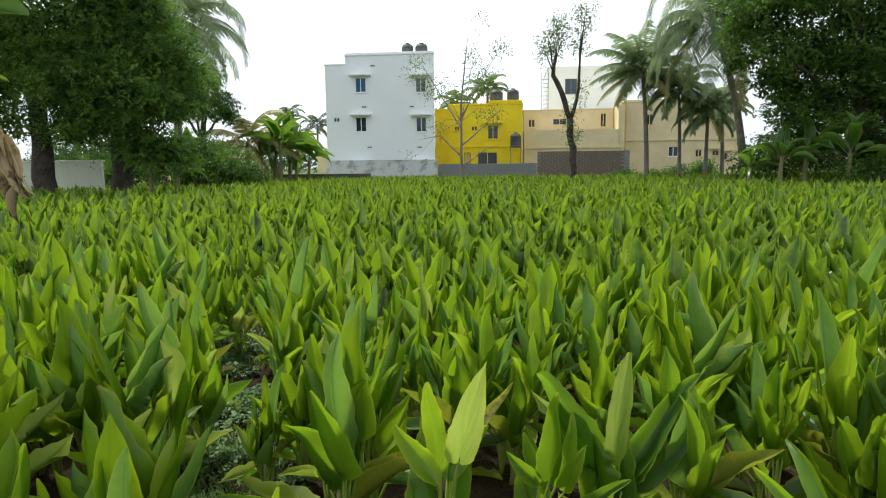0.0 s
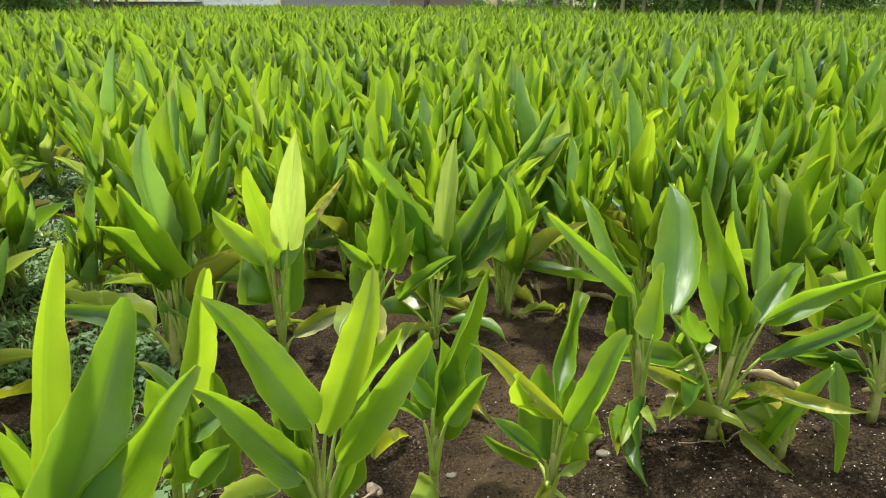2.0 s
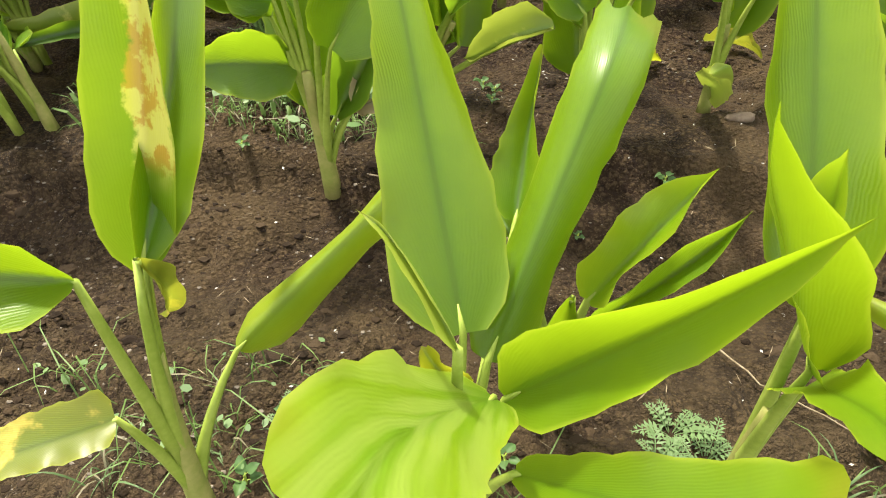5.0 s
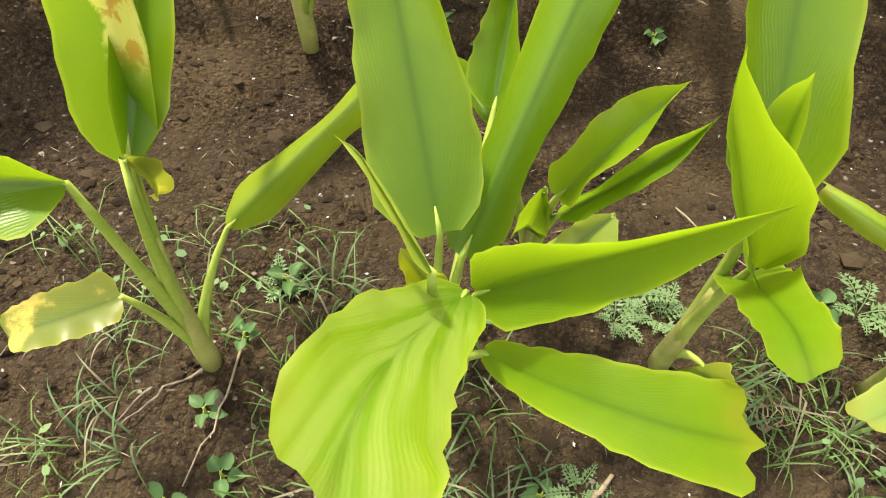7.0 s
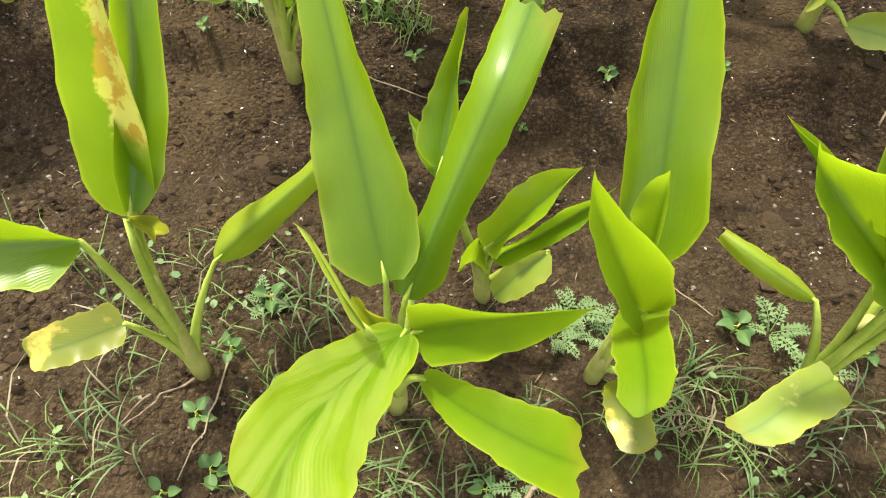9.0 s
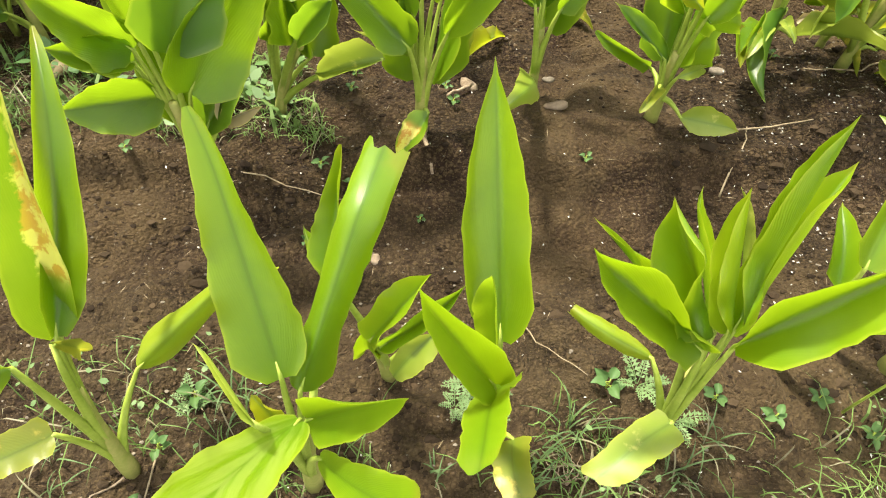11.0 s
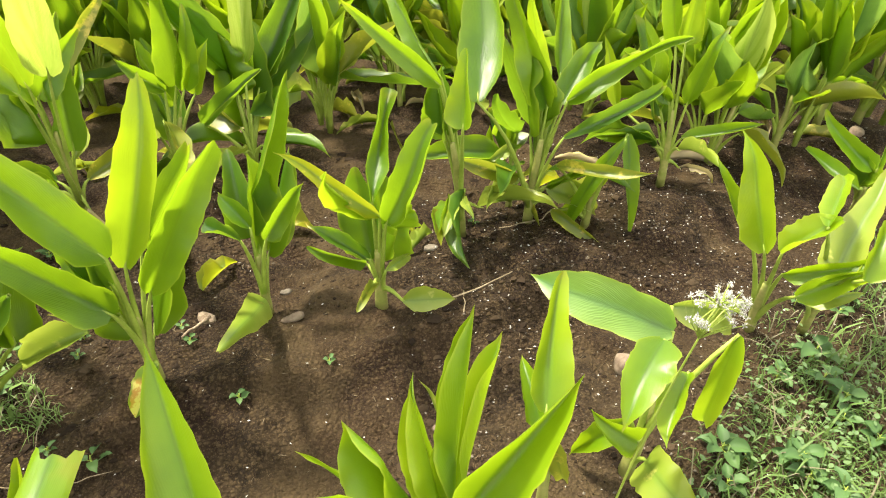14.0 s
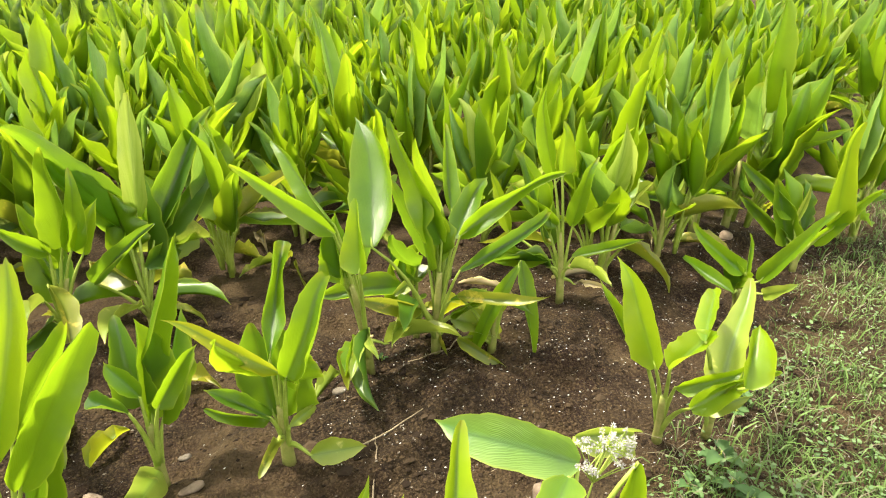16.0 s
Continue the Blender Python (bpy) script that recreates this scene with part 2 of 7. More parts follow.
def link(name, verts, faces, mats, parent=None, uvs=None, mat_ids=None, smooth=True):
    me = bpy.data.meshes.new(name)
    me.from_pydata(verts if isinstance(verts, list) else verts.tolist(), [], faces if isinstance(faces, list) else faces.tolist())
    for m in mats:
        me.materials.append(m)
    if mat_ids is not None:
        me.polygons.foreach_set("material_index", mat_ids)
    if smooth:
        me.polygons.foreach_set("use_smooth", [True] * len(me.polygons))
    if uvs is not None:
        layer = me.uv_layers.new(name="UVMap")
        idx = np.empty(len(me.loops), dtype=np.int32)
        me.loops.foreach_get("vertex_index", idx)
        layer.data.foreach_set("uv", np.asarray(uvs, dtype=np.float32)[idx].ravel())
    me.update()
    ob = new(name, me)
    ob.parent = parent
    return ob


def part(name, bm, material, parent, label=""):
    """Links a bmesh as one mesh object under a thing."""
    me = bpy.data.meshes.new(name)
    bm.to_mesh(me)
    bm.free()
    me.materials.append(material)
    ob = new(name, me)
    ob.parent = parent
    if label:
        ob["label"] = label
    return ob


def thing(name, at, label, category, group="", kind=""):
    ob = new(name)
    ob.matrix_basis = Matrix.Translation(at)
    ob.empty_display_size = 0.1
    return tagged(ob, label, category, group, kind)


def box(bm, x0, y0, z0, x1, y1, z1, bevel=0.0):
    m = Matrix.LocRotScale(((x0 + x1) / 2, (y0 + y1) / 2, (z0 + z1) / 2), None, (abs(x1 - x0), abs(y1 - y0), abs(z1 - z0)))
    made = bmesh.ops.create_cube(bm, size=1, matrix=m)["verts"]
    if bevel:
        edges = list({e for v in made for e in v.link_edges})
        bmesh.ops.bevel(bm, geom=edges, offset=bevel, segments=2, affect="EDGES", profile=0.5)
    return bm


def tube(points, radii, sides=7):
    """A tapered round limb along points: vertices and quads."""
    pts = np.asarray(points, float)
    n = len(pts)
    tan = np.gradient(pts, axis=0)
    tan /= np.linalg.norm(tan, axis=1)[:, None] + 1e-9
    ref = np.array([1.0, 0.13, 0.07]) if abs(tan[:, 0]).mean() < 0.8 else np.array([0.0, 0.1, 1.0])
    a = np.cross(tan, ref)
    a /= np.linalg.norm(a, axis=1)[:, None] + 1e-9
    b = np.cross(tan, a)
    ang = np.linspace(0, 2 * np.pi, sides, endpoint=False)
    ring = np.cos(ang)[None, :, None] * a[:, None, :] + np.sin(ang)[None, :, None] * b[:, None, :]
    v = pts[:, None, :] + ring * np.asarray(radii, float)[:, None, None]
    v = v.reshape(-1, 3)
    f = []
    for i in range(n - 1):
        for j in range(sides):
            k = (j + 1) % sides
            f.append((i * sides + j, i * sides + k, (i + 1) * sides + k, (i + 1) * sides + j))
    f.append(tuple(range(sides - 1, -1, -1)))
    f.append(tuple((n - 1) * sides + j for j in range(sides)))
    return v, f


def bezier(p0, p1, p2, n=7):
    t = np.linspace(0, 1, n)[:, None]
    p0, p1, p2 = (np.asarray(p, float) for p in (p0, p1, p2))
    return (1 - t) ** 2 * p0 + 2 * t * (1 - t) * p1 + t * t * p2


def blade(base, tip, width, fold, az, bend, rng, nu=14, nv=8, cut=0.0, wave=0.5, style="", own=None):
    """An oblong leaf blade from its base to its tip, its two uneven halves folded up along the midrib."""
    b, t = np.asarray(base, float), np.asarray(tip, float)
    axis = t - b
    ln = np.linalg.norm(axis)
    a = axis / ln
    n = np.array([math.cos(az), math.sin(az), 0.55]) if np.ndim(az) == 0 else np.asarray(az, float)
    n = n - a * (n @ a)
    n /= np.linalg.norm(n) + 1e-9
    s = np.cross(a, n)
    u = np.linspace(0, 1, nu + 1)
    q = np.linspace(-1, 1, nv + 1)
    side, aq = np.sign(q), np.abs(q)
    if cut == 0.0 and nu > 15 and not style and rng.random() < 0.22:
        cut = rng.uniform(0.04, 0.16)
    own = own or {}
    uu = u * (1 - cut)
    peak, power = (rng.uniform(0.28, 0.5), rng.uniform(1.5, 2.4)) if nu > 15 else (rng.uniform(0.28, 0.45), rng.uniform(1.7, 2.5))
    peak, power = own.get("peak", peak), own.get("power", power)
    shape = np.minimum(1.0, uu / rng.uniform(0.1, 0.2) + 0.12) ** 0.6 * (0.93 + 0.07 * np.minimum(1, uu / peak))
    shape = shape * (1 - np.clip((uu - peak) / (1 - peak), 0, 1) ** power) + 0.01
    # a drawn-out point
    shape = shape * (1 - 0.45 * np.clip((uu - 0.84) / 0.1, 0, 1) ** 2)
    if style == "taper":
        shape = np.minimum(1.0, u / 0.13 + 0.2) ** 0.6 * (1 - 0.8 * np.clip((u - 0.22) / 0.78, 0, 1) ** 1.35) * np.clip((1.015 - u) / 0.06, 0, 1) ** 0.5
    elif style == "roll":
        shape = np.minimum(1.0, u / 0.1 + 0.35) ** 0.6 * (1 - 0.12 * u)
    elif style == "torn":
        shape = np.minimum(1.0, u / 0.1 + 0.4) ** 0.6 * (1.0 - 0.22 * u ** 3)
    elif style == "fan":
        shape = np.minimum(1.0, u / 0.12 + 0.3) ** 0.6 * (0.5 + 0.5 * np.minimum(1, u / 0.8))
    # angle of each half against the blade's face: a hinge at the midrib, an arc across, a curl at the edge
    f = radians(min(fold, 150)) + rng.uniform(0.05, 0.25)
    lop = own.get("lop", rng.uniform(0.15, 0.6) * rng.choice([-1, 1]))
    half_fold = f * (1 + lop * side)
    along = np.interp(u, [0, 0.3, 0.7, 1], rng.uniform(0.65, 1.35, 4))[:, None]
    edge_curl = rng.uniform(-0.5, 1.1) * (side == rng.choice([-1, 1])) * np.clip((aq - 0.55) / 0.45, 0, 1)
    if "curl" in own:
        edge_curl = own["curl"] * (side == own.get("curl_side", 1)) * np.clip((aq - 0.4) / 0.6, 0, 1)
    if style == "roll":
        half_fold, edge_curl = np.full(nv + 1, -max(f, 1.15)), 0.0
    if style in ("torn", "fan"):
        half_fold, edge_curl = half_fold * 0.3, 0.0
    theta = along * (half_fold * ((0.3 + 0.8 * aq) if style == "roll" else (0.72 + 0.35 * aq)) + edge_curl)[None, :]
    dq = 2.0 / nv
    lat, rise = np.zeros((nu + 1, nv + 1)), np.zeros((nu + 1, nv + 1))
    c = nv // 2
    for j in range(c + 1, nv + 1):
        m = 0.5 * (theta[:, j] + theta[:, j - 1])
        lat[:, j], rise[:, j] = lat[:, j - 1] + np.cos(m) * dq, rise[:, j - 1] + np.sin(m) * dq
    for j in range(c - 1, -1, -1):
        m = 0.5 * (theta[:, j] + theta[:, j + 1])
        lat[:, j], rise[:, j] = lat[:, j + 1] - np.cos(m) * dq, rise[:, j + 1] + np.sin(m) * dq
    mid = nu // 2
    hw = width / 2 * min(1.9, 2.0 / max(0.4, lat[mid].max() - lat[mid].min()))
    knots = np.linspace(0, 1, 9)
    wav = np.stack([np.interp(u, knots, rng.normal(size=9)) for _ in range(2)])
    ripple = wave * 0.2 * np.where(side[None, :] < 0, wav[0][:, None], wav[1][:, None]) * aq[None, :] ** 2
    ph = rng.uniform(0, 6.28)
    ripple += wave * 0.1 * np.sin(rng.uniform(20, 32) * u[:, None] + ph + side[None, :]) * aq[None, :] ** 4
    # slow swells that run out from the midrib
    swell = rng.uniform(5, 9) * u[:, None] - 2.2 * aq[None, :] + np.where(side < 0, ph, 2.1 * ph)[None, :]
    ripple += 0.075 * np.sin(swell) * aq[None, :] * (nu > 6)
    jag = 1 + rng.uniform(-0.09, 0.03, (nu + 1, nv + 1)) * (aq > 0.95)[None, :] * (nu > 6)
    wide = 1 + rng.uniform(-0.14, 0.14) * side
    # a cut or torn end is uneven across
    end = (np.interp(q, np.linspace(-1, 1, 5), rng.uniform(-0.035, 0.035, 5)) - 0.03 * aq ** 2) if cut > 0 else np.zeros(nv + 1)
    if style in ("torn", "fan"):
        end = -0.02 * (1 - aq ** 2) - 0.07 * np.clip(aq - 0.7, 0, 1) / 0.3 + np.interp(q, np.linspace(-1, 1, 7), rng.uniform(-0.03, 0.03, 7)) + 0.04 * q
    elif style == "roll":
        end = rng.uniform(-0.02, 0.02, nv + 1)
    u2 = u[:, None] * (1 + end[None, :] * u[:, None] ** 4)
    late = np.clip((u2 - 0.72) / 0.28, 0, 1) ** 2
    off_n = bend * ln * u2 * (1 - u2) + rng.uniform(-0.1, 0.07) * ln * late
    off_s = rng.uniform(-0.06, 0.06) * ln * late + rng.uniform(-0.03, 0.03) * ln * np.sin(3.14 * u2)
    if "hook" in own:
        off_n = bend * ln * u2 * (1 - u2) + own["hook"] * ln * late
        off_s = own.get("sway", 0.0) * ln * np.sin(3.14 * u2)
    tw = own.get("twist", rng.uniform(-0.8, 0.8) * (0.3 if style else 1.0))
    ang = tw * (u - 0.4)
    su = s[None, :] * np.cos(ang)[:, None] + n[None, :] * np.sin(ang)[:, None]
    nn = n[None, :] * np.cos(ang)[:, None] - s[None, :] * np.sin(ang)[:, None]
    half = (hw * shape)[:, None]
    v = b + axis * u2[:, :, None] + n * off_n[:, :, None] + s * off_s[:, :, None]
    v = v + su[:, None, :] * (half * lat * jag * wide[None, :])[:, :, None] + nn[:, None, :] * (half * (rise + ripple))[:, :, None]
    uv = np.stack(np.broadcast_arrays((q[None, :] * np.ones_like(half) + 1) / 2, u[:, None]), axis=-1)
    i, j = np.meshgrid(np.arange(nu), np.arange(nv), indexing="ij")
    o = i * (nv + 1) + j
    fc = np.stack([o, o + 1, o + nv + 2, o + nv + 1], axis=-1).reshape(-1, 4)
    return v.reshape(-1, 3), fc, uv.reshape(-1, 2)


def leaf_with_stalk(start, lift, base, tip, width, fold, az, bend, rng, nu=14, nv=8, cut=0.0, rad=0.0075, sides=6, style="", own=None):
    """One leaf: its blade and the stalk that carries it. Returns vertices, faces, uv and material slots."""
    v, f, uv = blade(base, tip, width, fold, az, bend, rng, nu, nv, cut, 0.5, style, own)
    base, tip = np.asarray(base, float), np.asarray(tip, float)
    into = base + 0.07 * (tip - base)
    line = np.vstack([bezier(start, lift, base, 6), into[None, :]])
    r = np.array([1.5, 1.25, 1.0, 0.82, 0.66, 0.48, 0.1]) * rad
    tv, tf = tube(line, r, sides)
    faces = [tuple(x) for x in f.tolist()] + [tuple(c + len(v) for c in x) for x in tf]
    ids = [0] * len(f) + [1] * len(tf)
    return np.vstack([v, tv]), faces, np.vstack([uv, np.full((len(tv), 2), 0.25)]), ids


def turmeric(at, leaves):
    """A plant by its foot and its leaves: blade base, blade tip, width, fold, azimuth and rise of the face in degrees, tone, share cut off the tip, way of bending."""
    rng = np.random.default_rng(int(abs(at[0]) * 977 + abs(at[1]) * 7919) + len(leaves))
    foot = np.array([at[0], at[1], ground_z(at[0], at[1]) - 0.01])
    bases = np.array([l[:3] for l in leaves])
    high = bases[bases[:, 2] > 0.6 * bases[:, 2].max()]
    crown = foot + 0.72 * (high.mean(axis=0) - foot)
    words = {"dark": 0, "green": 0}
    for l in leaves:
        words[l[10]] = words.get(l[10], 0) + 1
    main = max(words, key=lambda k: words[k])
    label = f"{TONE_WORDS[main]} turmeric plant with broad lance leaves in dark soil"
    plant = thing("turmeric_plant", foot, label, "plant", "turmeric plants of the front rows")
    n = 7
    line = bezier(foot, foot + np.array([0, 0, 0.55]) * (crown[2] - foot[2]) + 0.3 * np.array([crown[0] - foot[0], crown[1] - foot[1], 0]), crown, n)
    rad = np.linspace(0.017, 0.008, n) * (0.7 + 0.05 * len(leaves))
    tv, tf = tube(line - foot, rad, 9)
    link("stem", tv, tf, [STEM_LOW], plant)
    leaves = list(leaves)
    top = max(l[5] for l in leaves)
    if at[1] > 1.6 and top > 0.42:
        for i in range(4):
            az = rng.uniform(0, 6.28)
            bz = foot[2] + rng.uniform(0.12, 0.26)
            ln = rng.uniform(0.18, 0.3)
            bx, by = at[0] + 0.05 * math.cos(az), at[1] + 0.05 * math.sin(az)
            leaves.append((bx, by, bz, bx + ln * math.cos(az), by + ln * math.sin(az), max(foot[2] + 0.02, bz + ln * rng.uniform(-0.6, 0.4)), rng.uniform(0.05, 0.085), rng.uniform(30, 80), rng.uniform(0, 360), 35, ("green", "dark", "pale", "olive")[i]))
    if at[1] > 1.15 and top > 0.42:
        # shaded lower leaves between and behind the others, and a withered one at the foot
        for i in range(3):
            az = radians(rng.uniform(40, 140))
            bz = crown[2] + rng.uniform(-0.12, 0.05)
            ln = rng.uniform(0.4, 0.65) * (top - bz)
            lean = rng.uniform(0.15, 0.6)
            bx, by = crown[0] + 0.04 * math.cos(az), crown[1] + 0.05 * math.sin(az)
            leaves.append((bx, by, bz, bx + ln * math.sin(lean) * math.cos(az), by + ln * math.sin(lean) * math.sin(az), bz + ln * math.cos(lean), rng.uniform(0.07, 0.11), rng.uniform(30, 70), rng.uniform(200, 340), 20, ("green", "dark", "green", "olive")[i]))
    if at[1] > 1.6 and top > 0.42:
        az = rng.uniform(0, 6.28)
        x0, y0 = at[0] + 0.05 * math.cos(az), at[1] + 0.05 * math.sin(az)
        x1, y1 = at[0] + 0.2 * math.cos(az), at[1] + 0.2 * math.sin(az)
        leaves.append((x0, y0, foot[2] + 0.09, x1, y1, float(ground_z(x1, y1)) + 0.02, 0.03, 110, rng.uniform(0, 360), 30, "dry" if rng.random() < 0.6 else "olive"))
    for bx, by, bz, tx, ty, tz, w, fold, faz, fel, tone, *cut in leaves:
        b, t = np.array([bx, by, bz]), np.array([tx, ty, tz])
        k = 0.12 if bz > 0.2 else 0.08
        k = min(0.9, k + rng.uniform(0, 0.22))
        start = line[int(round(k * (n - 1)))]
        out = b - start
        lift = start + np.array([0.35 * out[0], 0.35 * out[1], 0.62 * out[2] + (0.03 if bz < 0.2 else 0.0)])
        own = cut[2] if len(cut) > 2 else None
        az, el = radians(faz) + rng.uniform(-0.3, 0.3) * (own is None), radians(fel)
        face = np.array([math.cos(az) * math.cos(el), math.sin(az) * math.cos(el), math.sin(el)])
        up = tz - bz
        if own is None and face[:2] @ (t - b)[:2] > 0.03 and up > 0.1:
            face = -face
        bend = own.get("bend", 0.0) if own else rng.uniform(-0.25, 0.15) if up > 0.1 else 0.35
        style = cut[1] if len(cut) > 1 else ("taper" if up > 0.12 and not cut and rng.random() < 0.5 else "")
        if style == "taper" and len(cut) < 2:
            w = w * 1.18
        v, f, uv, ids = leaf_with_stalk(start - foot, lift - foot, b - foot, t - foot, w, fold, face, bend, rng, 18, 10, cut[0] if cut else 0.0, 0.0075, 6, style, own)
        leaf = link("leaf", v, f, [TONES[tone], STEM], plant, uv, ids)
        if tone not in ("green", main):
            leaf["label"] = f"{TONE_WORDS[tone]} leaf"
    return plant


# ---- ground ----
def lattice(seed, size=64):
    return np.random.default_rng(seed).random((size, size))


LAT = [lattice(s) for s in (3, 5, 7, 11)]


def value_noise(x, y, scale, k):
    g = LAT[k]
    x, y = np.asarray(x, float) / scale, np.asarray(y, float) / scale
    xi, yi = np.floor(x).astype(int), np.floor(y).astype(int)
    fx, fy = x - xi, y - yi
    fx, fy = fx * fx * (3 - 2 * fx), fy * fy * (3 - 2 * fy)
    m = g.shape[0]
    a, b = g[xi % m, yi % m], g[(xi + 1) % m, yi % m]
    c, d = g[xi % m, (yi + 1) % m], g[(xi + 1) % m, (yi + 1) % m]
    return (a * (1 - fx) + b * fx) * (1 - fy) + (c * (1 - fx) + d * fx) * fy - 0.5


def row_line(x):
    """The planted ridge of the second row."""
    return 1.38 + 0.03 * x + 0.09 * np.maximum(0, np.asarray(x) - 0.8)


def ground_z(x, y):
    x, y = np.asarray(x, float), np.asarray(y, float)
    near = np.clip((14 - np.hypot(x - 1, y - 1)) / 8, 0, 1)
    front = row_line(x) - 0.17 + 0.07 * value_noise(x, y, 0.2, 3)
    ridge = 0.068 * np.clip((y - front) / 0.045 + 0.5, 0, 1) * np.exp(-((np.maximum(0, y - row_line(x)) / 0.22) ** 2)) * np.clip((2.4 - x) / 0.6, 0.3, 1)
    ridge += 0.03 * np.exp(-(((y - 2.3 - 0.04 * x) / 0.22) ** 2))
    furrow = -0.045 * np.exp(-(((y - row_line(x) + 0.38) / 0.13) ** 2)) * np.clip((2.2 - x) / 0.6, 0, 1)
    rough = 0.045 * value_noise(x, y, 0.31, 0) + 0.036 * value_noise(x, y, 0.11, 1) + 0.034 * value_noise(x, y, 0.046, 2)
    return near * (ridge + furrow + rough) + 0.02 * value_noise(x, y, 4.0, 3)


def spread(lo, hi, step, far, grow=1.22):
    mid = list(np.arange(lo, hi + step / 2, step))
    a, s = [lo], step
    while a[-1] > -far:
        s *= grow
        a.append(a[-1] - s)
    b, s = [hi], step
    while b[-1] < far:
        s *= grow
        b.append(b[-1] + s)
    return np.array(a[:0:-1] + mid + b[1:])


SOIL, snt, sb = nodes_of("dark_soil")
place = snt.nodes.new("ShaderNodeNewGeometry").outputs["Position"]
s_big = noise_tex(snt, place, 2.2, 4.0)
s_mid = noise_tex(snt, place, 14.0, 6.0, 0.7)
s_fine = noise_tex(snt, place, 130.0, 6.0, 0.75)
s_grain = noise_tex(snt, place, 420.0, 4.0, 0.7)
warp = snt.nodes.new("ShaderNodeVectorMath")
warp.operation = "MULTIPLY_ADD"
warp.inputs[1].default_value = (0.012, 0.012, 0.012)
tint = snt.nodes.new("ShaderNodeTexNoise")
tint.inputs["Scale"].default_value = 60.0
snt.links.new(place, tint.inputs["Vector"])
snt.links.new(tint.outputs["Color"], warp.inputs[0])
snt.links.new(place, warp.inputs[2])
crumbs = []
for size in (95.0, 240.0):
    cell = snt.nodes.new("ShaderNodeTexVoronoi")
    cell.inputs["Scale"].default_value = size
    snt.links.new(warp.outputs[0], cell.inputs["Vector"])
    crumbs.append((ramp(snt, cell.outputs["Distance"], 0.75, 0.1), cell.outputs["Color"]))
soil_col = mix_col(snt, ramp(snt, s_mid, 0.3, 0.72), (0.015, 0.0088, 0.0038), (0.054, 0.033, 0.015))
soil_col = mix_col(snt, math_node(snt, "MULTIPLY", ramp(snt, s_big, 0.46, 0.6), 0.8), soil_col, (0.155, 0.112, 0.062))
soil_col = mix_col(snt, math_node(snt, "MULTIPLY", ramp(snt, noise_tex(snt, place, 3.1, 3.0), 0.56, 0.42), 0.55), soil_col, (0.030, 0.011, 0.006))
# pits darkened and crumb tops paled: small-scale shade and light painted into the soil
soil_col = mix_col(snt, math_node(snt, "MULTIPLY", ramp(snt, s_fine, 0.48, 0.3), 0.7), soil_col, (0.009, 0.005, 0.0025))
for (lift, hue), share in zip(crumbs, (0.7, 0.75)):
    grey = snt.nodes.new("ShaderNodeRGBToBW")
    snt.links.new(hue, grey.inputs[0])
    pick = ramp(snt, grey.outputs[0], 0.42, 0.68)
    soil_col = mix_col(snt, math_node(snt, "MULTIPLY", math_node(snt, "MULTIPLY", lift, pick), share), soil_col, (0.20, 0.145, 0.085))
soil_col = mix_col(snt, math_node(snt, "MULTIPLY", ramp(snt, s_grain, 0.56, 0.74), 0.35), soil_col, (0.2, 0.145, 0.085))
sxyz = snt.nodes.new("ShaderNodeSeparateXYZ")
snt.links.new(place, sxyz.inputs[0])
dry = ramp(snt, math_node(snt, "ADD", sxyz.outputs["Y"], math_node(snt, "MULTIPLY", s_big, 1.3)), 2.0, 1.25)
dry = math_node(snt, "MULTIPLY", dry, math_node(snt, "ADD", math_node(snt, "MULTIPLY", ramp(snt, s_mid, 0.35, 0.65), 0.4), 0.12))
soil_col = mix_col(snt, dry, soil_col, (0.195, 0.15, 0.09))
far_green = ramp(snt, sxyz.outputs["Y"], 43.5, 45.0)
soil_col = mix_col(snt, far_green, soil_col, mix_col(snt, ramp(snt, s_big, 0.35, 0.65), (0.09, 0.15, 0.03), (0.2, 0.24, 0.07)))
damp = snt.nodes.new("ShaderNodeMix")
damp.data_type = "RGBA"
damp.blend_type = "MULTIPLY"
damp.inputs["Factor"].default_value = 1.0
snt.links.new(soil_col, damp.inputs["A"])
damp.inputs["B"].default_value = (0.655, 0.61, 0.50, 1)
snt.links.new(damp.outputs["Result"], sb.inputs["Base Color"])
sb.inputs["Roughness"].default_value = 0.92
sb.inputs["Specular IOR Level"].default_value = 0.2
bump(snt, sb, math_node(snt, "ADD", math_node(snt, "ADD", s_mid, math_node(snt, "MULTIPLY", s_fine, 0.7)), math_node(snt, "ADD", math_node(snt, "MULTIPLY", crumbs[0][0], 0.42), math_node(snt, "MULTIPLY", crumbs[1][0], 0.2))), 1.0, 0.03)

gx, gy = spread(-1.2, 3.0, 0.017, 420, 1.12), spread(0.0, 2.4, 0.017, 420, 1.12)
GX, GY = np.meshgrid(gx, gy, indexing="ij")
gv = np.stack([GX, GY, ground_z(GX, GY)], axis=-1).reshape(-1, 3)
gi, gj = np.meshgrid(np.arange(len(gx) - 1), np.arange(len(gy) - 1), indexing="ij")
go = gi * len(gy) + gj
gf = np.stack([go, go + len(gy), go + len(gy) + 1, go + 1], axis=-1).reshape(-1, 4)
tagged(link("ground", gv, gf, [SOIL]), "dark brown loose field soil with ridges and furrows", "ground", kind="structure")

